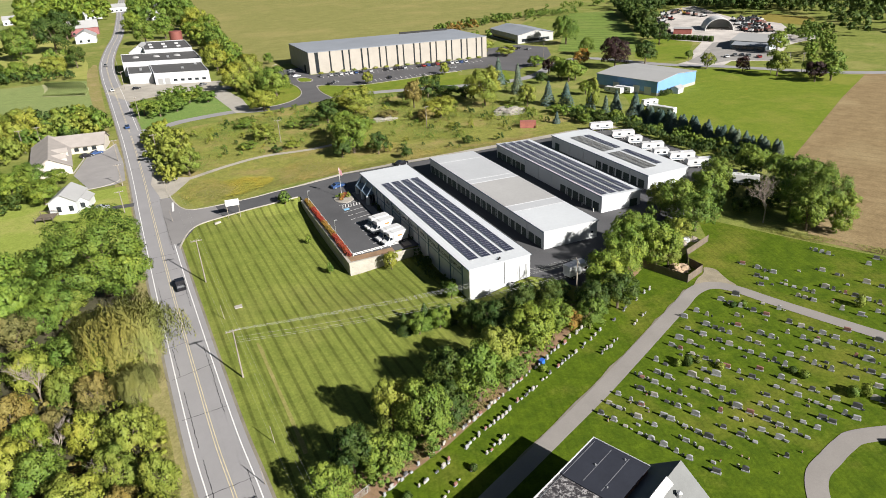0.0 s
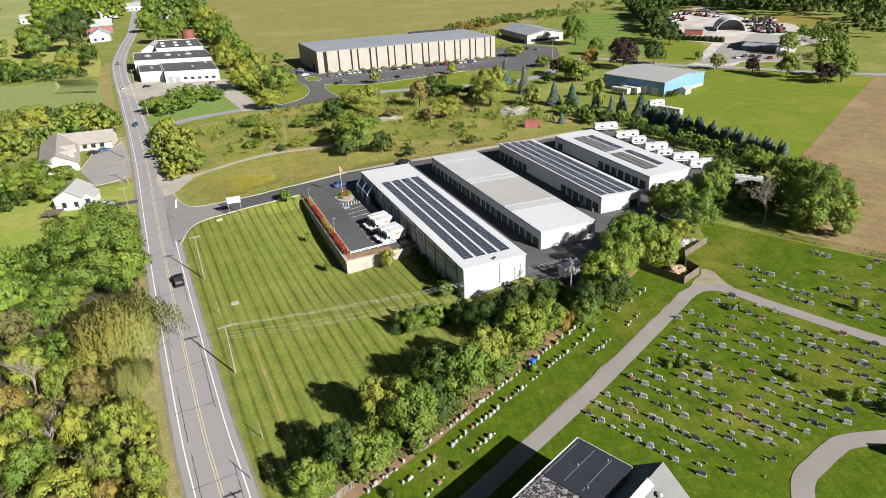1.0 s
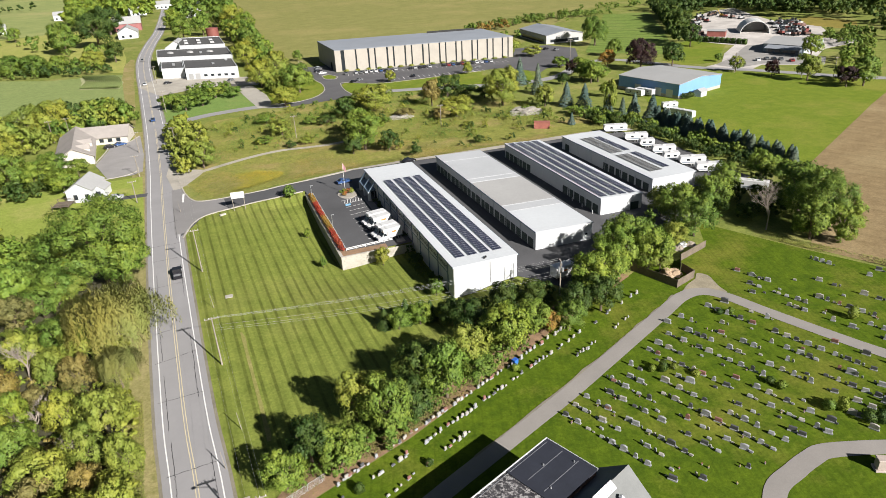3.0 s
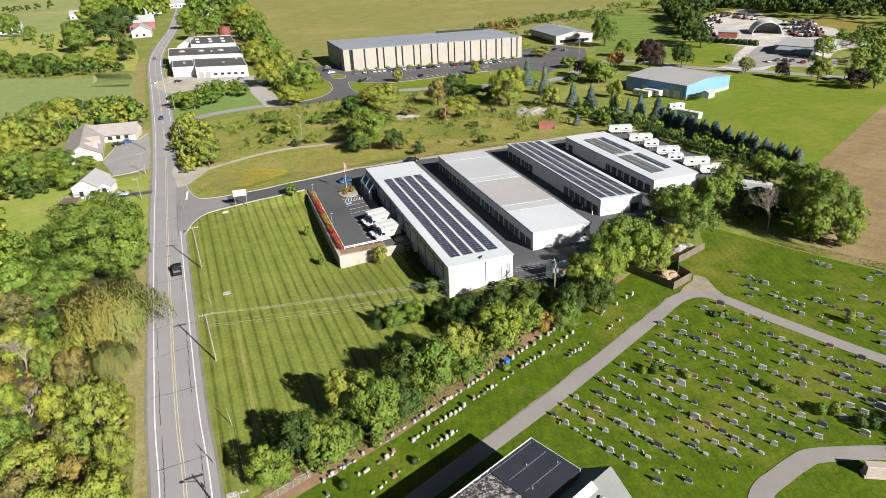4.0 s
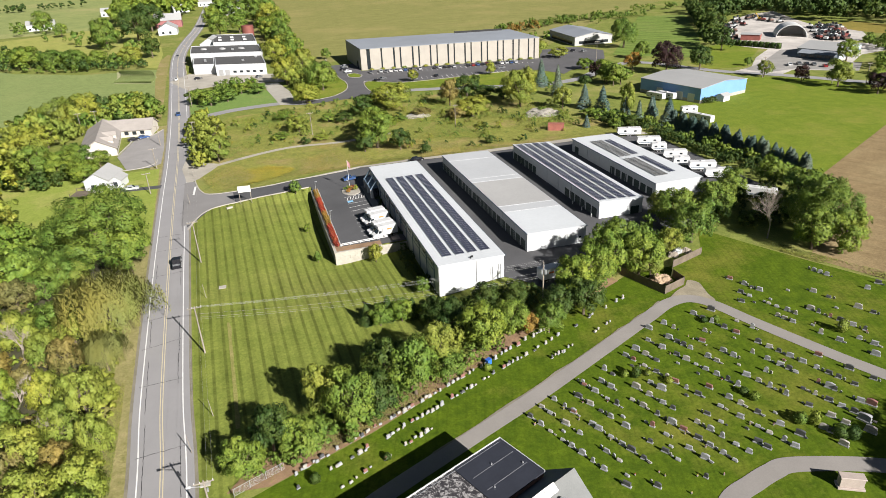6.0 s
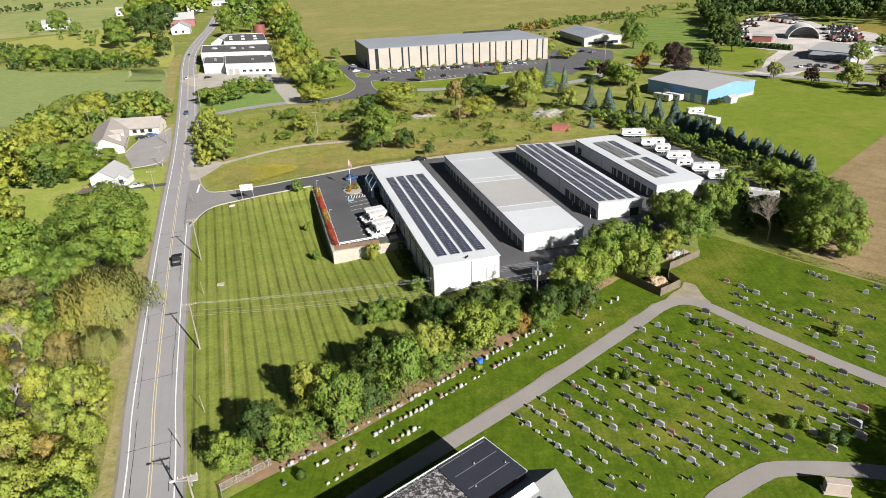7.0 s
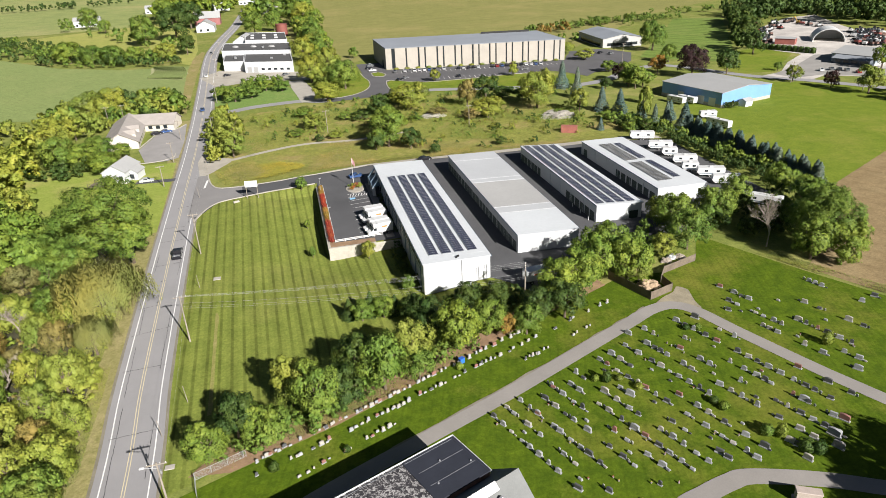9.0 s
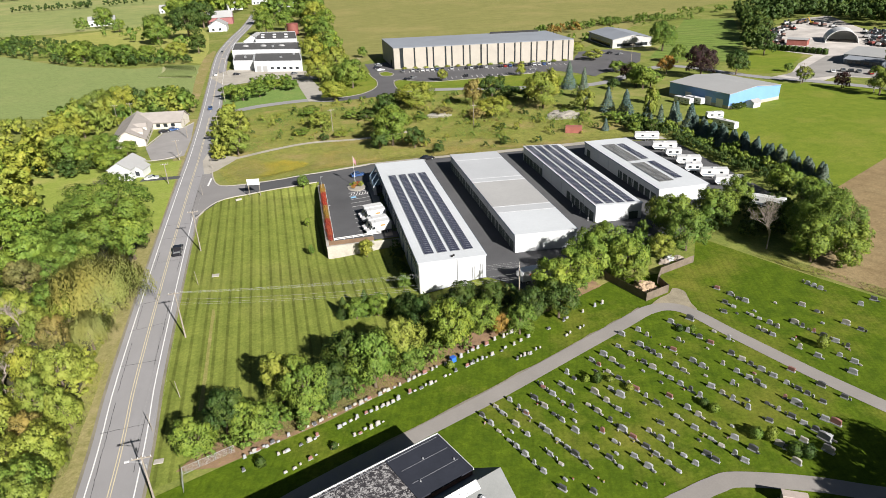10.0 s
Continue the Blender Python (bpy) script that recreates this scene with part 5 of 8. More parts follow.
far_woods("woods", "pale green deciduous trees beside the cottage garden", 81, [(-132, 130), (-112, 124), (-110, 108), (-104, 92), (-97, 74), (-84, 56), (-92, 46), (-150, 60), (-160, 120)], 40, 7, 13, "y", 32, 34, 0.115, 0.62)
far_woods("woods", "yellow-green deciduous trees beside the cottage garden", 82, [(-132, 130), (-114, 124), (-112, 108), (-106, 92), (-99, 74), (-150, 60), (-160, 120)], 18, 6, 11, "y", 32, 34, 0.115, 0.62)
random.seed(29)
tree(-8.8, 23.1, 5.2, 1.9, "y", "near", "below the retaining wall")
for x, y, h, r in ((-21.9, 29.2, 3.4, 0.9), (-22.3, 48.2, 3.0, 0.8), (-22.4, 73.6, 4.6, 1.9)):
    tree(x, y, h, r, "g", "mid", "planted in the lawn")
far_woods("foundation_brush", "dark brush along the foot of the storage building", 27, [(-3.2, 2), (-0.6, 5), (-0.5, 25), (-2.8, 25)], 26, 1.4, 3.2, "d", 20, 24, 0.13, 0.32, "brush")
far_woods("foundation_shrubs", "dark clipped shrubs beside the storage building walkway", 28, [(-1.35, 30), (-0.3, 30), (-0.3, 57.5), (-1.35, 57.5)], 30, 1.0, 1.6, "d", 16, 22, 0.15, 0.3, "shrubs")
far_woods("roadside_brush", "yellow-green brush at the edge of the roadside woods", 29, [(-60.8, -70), (-61.8, -20), (-64.2, 22), (-68, 22), (-67, -20), (-66.5, -70)], 90, 1.5, 5.0, "y", 20, 28, 0.11, 0.4, "brush")

# ---- cemetery ----
M_STONES = [surface("grey_granite", (0.35, 0.355, 0.36), 0.7, 1.5, 9.0, 0.6, bump=0.1), surface("pale_granite", (0.42, 0.395, 0.35), 0.7, 1.5, 9.0, 0.6, bump=0.1), surface("dark_granite", (0.09, 0.09, 0.095), 0.8, 1.5, 9.0, 0.35, bump=0.05), surface("red_granite", (0.26, 0.13, 0.11), 0.8, 1.5, 9.0, 0.45, bump=0.05)]


def stone_models():
    """Headstone meshes: slab tops straight, arched or sloped, each with its base."""
    made = []
    for w, h, d, top in ((0.8, 0.8, 0.26, "arch"), (0.95, 0.72, 0.28, "flat"), (0.55, 0.9, 0.22, "arch"), (0.65, 0.48, 0.26, "slant"), (1.15, 0.9, 0.3, "arch")):
        n = 6
        if top == "arch":
            line = [(-w / 2, 0.18), (w / 2, 0.18), (w / 2, h * 0.86)] + [(w / 2 - w * k / n, h * 0.86 + h * 0.14 * math.sin(math.pi * k / n)) for k in range(1, n)] + [(-w / 2, h * 0.86)]
            slab_bm = prism(bmesh.new(), line, "y", -d / 2, d / 2)
        elif top == "flat":
            slab_bm = bx(bmesh.new(), -w / 2, -d / 2, 0.18, w / 2, d / 2, h, 0.03)
        else:
            slab_bm = prism(bmesh.new(), [(-d, 0.18), (d, 0.18), (d * 0.3, h), (-d * 0.6, h)], "x", -w / 2, w / 2)
        base = bx(bmesh.new(), -w / 2 - 0.1, -d / 2 - 0.07, -0.1, w / 2 + 0.1, d / 2 + 0.07, 0.16, 0.015)
        made.append((slab_bm, base))
    return made


STONE_MESHES = []
for slab_bm, base_bm in stone_models():
    a = [mesh_of("slab", slab_bm.copy(), m) for m in M_STONES]
    STONE_MESHES.append((a, mesh_of("plinth", base_bm, M_STONES[0])))
STONE_NAMES = ("grey granite headstone on a plinth in cemetery grass", "pale granite headstone on a plinth in cemetery grass", "dark polished granite headstone on a plinth in cemetery grass", "reddish granite headstone on a plinth in cemetery grass")


def headstone(x, y, turn, shape=None, tone=None, k=1.0):
    shape = random.choice((0, 0, 1, 1, 2, 3, 4)) if shape is None else shape
    tone = random.choice((0, 0, 0, 0, 1, 1, 2, 2, 3) if random.random() < 0.6 else (0, 1, 2)) if tone is None else tone
    s = thing("headstone", STONE_NAMES[tone], "headstone", (x, y, ground_z(x, y) + 0.03), turn + random.uniform(-2, 8), "cemetery headstones")
    slabs, plinth = STONE_MESHES[shape]
    grow = random.uniform(0.92, 1.22)
    for name, me in (("slab", slabs[tone]), ("plinth", plinth)):
        ob = new(name, me)
        ob.parent = s
        ob.matrix_basis = Matrix.Scale(k * grow, 4)
    return s


SMALL = []


def small_stone(x, y, turn, shape, tone, k):
    """A low marker, joined with its kind further down."""
    m = pose(x, y, ground_z(x, y) + 0.03, 0, 0, turn) @ Matrix.Scale(k, 4)
    SMALL.append((shape, tone, m))


def stone_row(across, places):
    """One row of the cemetery; the rows run south by a little east."""
    c, s = math.cos(radians(-69.7)), math.sin(radians(-69.7))
    for u in places:
        headstone(u * c - across * s, u * s + across * c, -60.5)
        if random.random() < 0.8:
            u += random.choice((-1, 1)) * random.uniform(0.85, 1.1)
            small_stone(u * c - across * s, u * s + across * c, -69.7, random.choice((2, 3, 3)), random.choice((0, 0, 1, 1, 2)), random.uniform(0.55, 0.85))


random.seed(21)
stone_row(-12.5, (39.6, 41.9, 43.9, 46.4, 48.2, 48.2, 50.2, 52.2, 54.2, 58.1,))
stone_row(-9.5, (39.2, 41.0, 44.3, 47.1, 52.2, 54.5, 60.9,))
stone_row(-6.6, (39.1, 41.4, 43.2, 43.3, 47.1, 48.3, 50.6, 52.7, 54.3, 56.5,))
stone_row(-3.1, (41.1, 41.2, 43.6, 45.8, 47.7, 50.6, 55.0, 57.6, 59.7, 64.1,))
stone_row(-0.0, (39.3, 39.7, 42.0, 44.5, 46.4, 53.1, 55.6, 59.4, 62.0,))
stone_row(2.8, (41.0, 43.0, 47.3, 49.4, 52.0, 54.6, 56.6, 59.1, 61.0, 63.1, 64.9,))
stone_row(5.8, (39.1, 40.9, 45.7, 48.3, 50.9, 52.7, 57.0, 59.2, 61.1, 63.3, 65.3,))
stone_row(8.6, (46.5, 48.6, 56.9, 59.2, 65.1, 66.5,))
stone_row(11.8, (38.9, 40.6, 42.9, 45.3, 47.4, 49.0, 51.1, 53.3, 57.2, 60.5, 63.3, 65.1, 67.3, 68.9,))
stone_row(14.7, (38.9, 41.0, 43.3, 53.4, 56.9, 58.9, 61.7, 65.2, 68.2,))
stone_row(18.7, (38.6, 41.6, 44.6, 46.5, 48.4, 50.3, 52.3, 54.3, 56.1, 69.7, 70.8,))
stone_row(22.2, (36.2, 40.6, 42.3, 43.6, 45.0, 48.5, 50.2, 55.6, 57.7, 59.6, 62.3, 65.9, 69.2, 71.3,))
stone_row(25.7, (37.0, 39.1, 45.1, 49.3, 51.2, 57.1, 63.3, 65.2, 67.3, 69.2, 71.0, 73.0,))
stone_row(29.1, (43.5, 52.8, 55.5, 57.8, 59.3, 60.4, 64.1, 65.9, 66.7, 70.5,))
stone_row(32.8, (38.7, 40.7, 42.6, 45.2, 47.6, 51.8, 53.9, 55.6, 57.6, 59.8, 62.1, 64.1, 65.6, 68.1,))
stone_row(36.6, (40.1, 45.5, 48.6, 60.6, 65.7, 69.4,))
stone_row(44.0, (42.3, 49.6, 50.9, 52.5, 57.6, 60.9, 66.8,))
stone_row(47.2, (40.2, 42.1, 46.1, 47.7, 49.8, 51.4, 62.9, 65.4,))
stone_row(50.9, (35.6, 38.8, 40.5, 42.2, 52.5, 54.0, 56.2, 58.0, 60.2, 62.3,))
stone_row(58.2, (49.6, 52.6, 58.1, 60.8,))
stone_row(67.3, (45.4, 46.7, 48.1, 56.1,))
stone_row(71.2, (56.6,))


def hedge_row(x0, y0, x1, y1, places):
    """Stones along the hedge, facing the lane."""
    turn = math.degrees(math.atan2(y1 - y0, x1 - x0))
    for x in places:
        if random.random() < 0.55:
            small_stone(x + 0.85, y0 + (y1 - y0) * (x + 0.85 - x0) / (x1 - x0) + random.uniform(-0.25, 0.25), turn, random.choice((0, 2, 3)), random.choice((0, 1)), random.uniform(0.5, 0.8))
        headstone(x, y0 + (y1 - y0) * (x - x0) / (x1 - x0) + random.uniform(-0.25, 0.25), turn, shape=random.choice((0, 0, 2, 2, 3)), tone=random.choice((0, 0, 1, 1, 2, 3)), k=random.uniform(0.62, 0.9))


hedge_row(-34.3, -41.0, 13.9, -19.9, (-34.3, -32.9, -32.4, -31.1, -30.3, -27.9, -25.7, -24.9, -23.8, -22.6, -21.5, -18.7, -18.1, -16.2, -14.8, -12.9, -11.4, -10.3, -9.3, -7.6, -6.6, -5.6, -4.6, -3.1, -0.5, 2.7, 4.3, 5.4, 6.4, 8.2, 10.1, 12.0, 13.9))
hedge_row(-34.3, -44.1, 34.9, -14.4, (-34.3, -29.4, -28.1, -26.1, -24.8, -23.6, -20.1, -19.3, -18.3, -17.2, -15.7, -13.9, -12.8, -12.0, -11.1, -10.1, -8.0, -5.9, -4.1, -1.3, 0.8, 3.1, 4.3, 5.2, 6.2, 8.3, 10.3, 13.1, 14.7, 16.5, 21.1, 25.0, 29.8, 33.0, 34.9))
hedge_row(-28.4, -45.8, -14.2, -39.0, (-28.4, -27.1, -24.8, -21.5, -18.0, -17.1, -15.3, -14.2))
hedge_row(12.2, -28.5, 26.9, -21.8, (12.2, 13.8, 15.0, 16.4, 23.5, 26.9))


# flowers and small markers left on graves
def grave_flowers():
    rng = random.Random(9)
    tones = [surface(n + "_petals", c, 0.7, 2.0, 6.0, 0.8, bump=0) for n, c in (("red", (0.32, 0.05, 0.05)), ("pink", (0.42, 0.2, 0.24)), ("white", (0.6, 0.6, 0.55)), ("yellow", (0.45, 0.34, 0.08)))]
    meshes = []
    for k, m in enumerate(tones):
        bm = bmesh.new()
        for _ in range(9):
            a, r = rng.uniform(0, 6.28), rng.uniform(0, 0.16)
            bmesh.ops.create_icosphere(bm, subdivisions=1, radius=0.05, matrix=Matrix.Translation((r * math.cos(a), r * math.sin(a), 0.3 + rng.uniform(0, 0.14))))
        meshes.append(mesh_of("blooms", bm, m))
    pot = mesh_of("pot", rod(bmesh.new(), (0, 0, 0), (0, 0, 0.26), 0.1, 0.15, 8), surface("grey_stone_pot", (0.30, 0.27, 0.23), 0.7, 2.0, 6.0, 0.9, bump=0))
    c, s = math.cos(radians(-69.7)), math.sin(radians(-69.7))
    for k in range(30):
        row = rng.choice((-12.5, -9.5, -6.6, -3.1, 0.0, 2.8, 5.8, 11.8, 14.7, 18.7, 22.2, 25.7, 29.1, 32.8, 47.2, 50.9))
        u, v = rng.uniform(40, 66), row - rng.uniform(0.45, 0.8)
        i = rng.randrange(4)
        f = thing("flower_pot", ("red", "pink", "white", "yellow")[i] + " flowers in a small pot on a grave", "flowers", (u * c - v * s, u * s + v * c, 0.03), 0, "grave flowers")
        for name, me in (("pot", pot), ("blooms", meshes[i])):
            o = new(name, me)
            o.parent = f


grave_flowers()
random.seed(22)
for across, places in ((-11.0, (45.2, 57.0)), (-1.6, (48.9, 57.5)), (10.2, (41.5, 44.6, 52.2, 62.5)), (16.7, (46.2, 50.1, 63.4)), (24.0, (53.2, 61.0)), (31.0, (48.3, 57.5)), (45.6, (44.0, 55.4)), (49.0, (45.5, 58.7)), (55.0, (46.0, 55.5))):
    for u in places:
        c, s = math.cos(radians(-69.7)), math.sin(radians(-69.7))
        headstone(u * c - across * s, u * s + across * c, -69.7, shape=3, k=0.75)

for x, y, turn, k, tone in ((41.6, -62.6, -69.7, 1.1, 1), (47.4, -61.8, -69.7, 1.4, 1), (48.6, -59.6, -69.7, 1.3, 0), (52.6, -57.2, -69.7, 1.2, 3)):
    headstone(x, y, turn, shape=4, tone=tone, k=k)


def build_small_stones():
    for tone, label in enumerate(("low grey granite grave markers in the grass", "low pale granite grave markers in the grass", "low dark granite grave markers in the grass")):
        bm = bmesh.new()
        for shape, t, m in SMALL:
            if t == tone:
                n = len(bm.verts)
                bm.from_mesh(STONE_MESHES[shape][0][tone])
                bm.verts.ensure_lookup_table()
                bmesh.ops.transform(bm, matrix=m, verts=bm.verts[n:])
        tagged(new("grave_markers", mesh_of("grave_markers", bm, M_STONES[tone])), label, "grave markers", kind="stuff")


build_small_stones()

# ---- retaining wall, planter and car park ----
def build_retaining_wall():
    wall = thing("retaining_wall", "pale concrete block retaining wall holding up the car park", "retaining wall", (0, 0, 0), kind="structure")
    part("core", bx(bx(bmesh.new(), -17.98, 26.0, -2.2, -17.5, 72.0, 1.85), -17.5, 26.0, -2.2, 0.0, 26.35, 1.85), M_CONCRETE, wall)
    rng = random.Random(3)
    for axis, length in (("y", 46.0), ("x", 18.0)):
        me = mesh_of("block", bx(bmesh.new(), -0.05, 0.0, 0.0, 0.05, 1.17, 0.57, 0.02) if axis == "y" else bx(bmesh.new(), 0.0, -0.05, 0.0, 1.17, 0.05, 0.57, 0.02), M_CONCRETE)
        for row in range(7):
            for k in range(int(length / 1.2)):
                o = new("block", me)
                o.parent = wall
                s = k * 1.2 + 0.6 * (row % 2)
                out = rng.uniform(-0.015, 0.015)
                o.location = (-17.99 + out, 26.0 + s, -2.2 + row * 0.59) if axis == "y" else (-18.0 + s, 25.99 + out, -2.2 + row * 0.59)
    part("coping", bx(bx(bmesh.new(), -18.12, 25.86, 1.9, -17.45, 72.1, 2.05), -17.45, 25.86, 1.9, -6.5, 26.45, 2.05), M_CONCRETE, wall, "concrete coping")
    patch("planter_soil", ((-17.45, 26.5), (-6.4, 26.5), (-6.4, 28.9), (-16.2, 28.9), (-16.2, 71.5), (-17.45, 71.5)), M_SOIL, 2.0, "brown mulch planter behind the wall")


build_retaining_wall()


def rail_fence(x0, y0, x1, y1, z, label):
    f = thing("rail_fence", label, "fence", (x0, y0, z), math.degrees(math.atan2(y1 - y0, x1 - x0)), "car park rail fences")
    n = math.hypot(x1 - x0, y1 - y0)
    for k in range(int(n / 2.4) + 1):
        part("post", box(k * 2.4 - 0.07, -0.07, -0.2, k * 2.4 + 0.07, 0.07, 0.85, 0.01), M_WHITE, f)
    for h in (0.35, 0.68):
        part("rail", box(0, -0.05, h, n, 0.05, h + 0.16), M_WHITE, f)


rail_fence(-16.05, 29.2, -16.05, 71.0, 1.85, "white painted rail fence along the planter")
rail_fence(-16.0, 29.15, -4.2, 29.9, 1.85, "white painted rail fence at the end of the car park")


def flower_bank():
    rng = np.random.default_rng(8)
    for tone, y0, y1, label in (("r", 29.5, 42.5, "red leafy bushes in the planter"), ("o", 42.5, 52.0, "orange leafy bushes in the planter"), ("r", 52.0, 63.5, "red leafy bushes in the planter"), ("o", 63.5, 71.0, "orange leafy bushes in the planter")):
        out = []
        y = y0
        while y < y1:
            c, n = crown_points(rng, "round", 12, 22)
            out.append(leaf_cards(rng, c, n, 0.2, 0.5) * np.array([0.75, 0.75, 0.55]) + np.array([-16.85 + rng.uniform(-0.15, 0.15), y, 1.95]))
            y += rng.uniform(0.7, 1.0)
        tagged(new("planter_bushes", card_mesh("planter_bushes", np.concatenate(out), M_LEAF[tone])), label, "bushes", kind="stuff")


flower_bank()
M_BLUE_PAINT = surface("blue_bay_paint", (0.25, 0.50, 0.72), 0.8, 0.8, 6.0, 0.7, bump=0)
for y in (30.5, 33.4, 36.3, 39.2, 42.1, 45.0, 47.9, 50.8, 53.7, 56.6, 59.4, 62.2):
    patch("bay_line", ((-9.6, y - 0.07), (-3.9, y + 0.9), (-3.9, y + 1.04), (-9.6, y + 0.07)), M_WHITE_LINE, 1.91, "white parking bay line", "marking")
for k in range(7):
    patch("hatch_line", ((-9.2 + k * 0.8, 60.0), (-9.0 + k * 0.8, 60.0), (-8.4 + k * 0.8, 62.2), (-8.6 + k * 0.8, 62.2)), M_WHITE_LINE, 1.912, "white hatched marking", "marking")
patch("accessible_bay_mark", ((-9.3, 57.6), (-7.7, 57.9), (-7.7, 59.2), (-9.3, 58.9)), M_BLUE_PAINT, 1.914, "blue accessible parking mark", "marking")
patch("walkway", ((-3.4, 28), (-1.4, 28), (-1.4, 70), (-3.4, 70)), M_LANE, 1.93, "concrete walkway along the storage building", "pavement")
patch("stop_line", ((-52.6, 88.5), (-52.0, 88.5), (-51.6, 96.5), (-52.2, 96.5)), M_WHITE_LINE, 0.13, "white stop line at the road", "marking")


def build_island():
    isl = thing("planted_island", "kerbed island with shrubs and pale gravel in the car park", "planter", (-6.7, 66.8, 1.8))
    ring = [(2.9 * math.cos(a) * 0.95, 3.6 * math.sin(a)) for a in [k * math.pi / 10 for k in range(20)]]
    part("kerb", prism(bmesh.new(), ring, "z", -0.1, 0.26), M_KERB, isl, "pale concrete kerb")
    part("gravel_bed", prism(bmesh.new(), [(x * 0.9, y * 0.92) for x, y in ring], "z", 0.0, 0.31), M_GRAVEL, isl)
    rng = np.random.default_rng(4)
    for k in range(9):
        a, r = rng.uniform(0, 6.28), rng.uniform(0.3, 2.1)
        c, n = crown_points(rng, "round", 12, 22)
        s = rng.uniform(0.4, 0.75)
        v = leaf_cards(rng, c, n, 0.2, 0.5) * s + np.array([r * math.cos(a), r * math.sin(a), 0.3])
        ob = new("shrub", card_mesh("shrub", v, M_LEAF["ygro"[k % 4]]))
        ob.parent = isl


build_island()


def build_flag():
    f = thing("flagpole", "white flagpole with a limp striped flag in the planted island", "flagpole", (-6.9, 68.2, 2.0))
    part("pole", rod(bmesh.new(), (0, 0, 0), (0, 0, 9.2), 0.07, 0.04, 8), M_WHITE, f)
    bm = bmesh.new()
    cols = []
    for i in range(9):
        u = i / 8
        cols.append([bm.verts.new((0.06 + 0.75 * u, 0.14 * math.sin(5 * u), 9.0 - 1.1 * u - 1.7 * v)) for v in (0, 0.33, 0.66, 1)])
    for a, b in zip(cols, cols[1:]):
        for k in range(3):
            bm.faces.new((a[k], b[k], b[k + 1], a[k + 1]))
    part("flag", bm, surface("faded_flag_cloth", (0.55, 0.30, 0.32), 0.6, 2.0, 3.0, 0.9, bump=0), f, "faded red and white flag cloth")


build_flag()

# ---- details of the storage buildings ----
M_LETTER = surface("black_letters", (0.03, 0.03, 0.035), 0.9, 1.0, 5.0, 0.5, bump=0)


def lettering(text, parent, x, y, z, size):
    """Raised letters on a wall that looks along -x."""
    cu = bpy.data.curves.new("letters", "FONT")
    cu.body, cu.size, cu.align_x, cu.align_y, cu.extrude, cu.space_character = text, size, "CENTER", "CENTER", 0.02, 1.12
    tmp = bpy.data.objects.new("letters", cu)
    scene.collection.objects.link(tmp)
    bpy.context.view_layer.update()
    me = bpy.data.meshes.new_from_object(tmp.evaluated_get(bpy.context.evaluated_depsgraph_get()))
    bpy.data.objects.remove(tmp)
    me.materials.clear()
    me.materials.append(M_LETTER)
    ob = new("lettering", me)
    ob.parent = parent
    ob.matrix_basis = pose(x, y, z, 90, 0, -90)
    return tagged(ob, "dark raised wall lettering")


def detail_a():
    for k in range(10):
        y = 3.2 + 5.9 * k
        part("pilaster", box(-0.14, y - 0.16, -1.4 if y < 26 else 1.7, -0.003, y + 0.16, 7.2), M_SLATE, B_A, "slate blue pilaster")
    part("wall_band", box(-0.07, 3.4, 4.55, -0.002, 56.2, 4.72), M_SLATE, B_A, "slate blue band under the letters")
    part("eave_band", box(-0.1, 0, 6.95, -0.002, 58, 7.2), M_SLATE, B_A, "slate blue band under the eave")
    for k, word in enumerate(("SUPPLIES", "PACKING", "STORAGE", "WINE", "CONTROL", "CLIMATE", "STORAGE", "SELF")):
        lettering(word, B_A, -0.04, 6.15 + 5.9 * k, 5.75, 1.15)
    part("corner_trim", box(-0.06, -0.06, -0.6, 0.12, 0.1, 7.2), M_ALU, B_A, "pale corner trim")
    part("downpipe", rod(bmesh.new(), (8.3, -0.09, 2.0), (8.3, -0.09, 7.2), 0.07, None, 8), M_ALU, B_A)
    for k, (x, h) in enumerate(((11.6, 3.3), (12.0, 3.4), (13.4, 3.8), (13.8, 3.8))):
        part("conduit", rod(bmesh.new(), (x, -0.07, 1.6), (x, -0.07, 1.6 + h), 0.05, None, 6), M_ALU, B_A)
    part("meter_box", box(13.1, -0.3, 3.0, 13.6, -0.002, 3.9, 0.03), M_ALU, B_A, "grey electric meter box")
    for x, y in ((7.4, 0.9), (7.9, 1.3)):
        part("roof_vent", rod(bmesh.new(), (x, y, 7.35), (x, y, 7.75), 0.22, 0.2, 10), M_BLACK, B_A, "black roof vent")
    for y in (58.6, 63.4, 68.4):
        part("pier", box(-2.5, y - 0.4, 1.5, -1.7, y + 0.4, 4.6, 0.04), M_WALL, B_A, "white entrance pier")
        part("bracket", prism(bmesh.new(), ((-2.6, 4.5), (-2.0, 4.5), (-0.05, 7.0), (-0.5, 7.1)), "y", y - 0.28, y + 0.28), M_SLATE, B_A, "slanted slate entrance bracket")
    part("entrance_glass", box(-0.08, 58.6, 1.9, -0.003, 68.6, 4.4), M_GLASS, B_A, "dark entrance glazing")
    part("awning", slab(((-2.5, 58.4), (-0.1, 58.4), (-0.1, 68.7), (-2.5, 68.7)), lambda x, y: 4.75 + 0.12 * (x + 2.5), 0.14), M_SLATE, B_A, "slate awning")
    ac = thing("condenser_unit", "grey air conditioning condenser beside the storage building", "air conditioner", (9.6, -1.0, ground_z(9.6, -1.0)))
    part("housing", box(-0.45, -0.45, -0.1, 0.45, 0.45, 0.95, 0.04), M_ALU, ac)
    part("fan_grille", rod(bmesh.new(), (0, 0, 0.94), (0, 0, 0.99), 0.36, None, 14), M_BLACK, ac, "black fan grille")


detail_a()


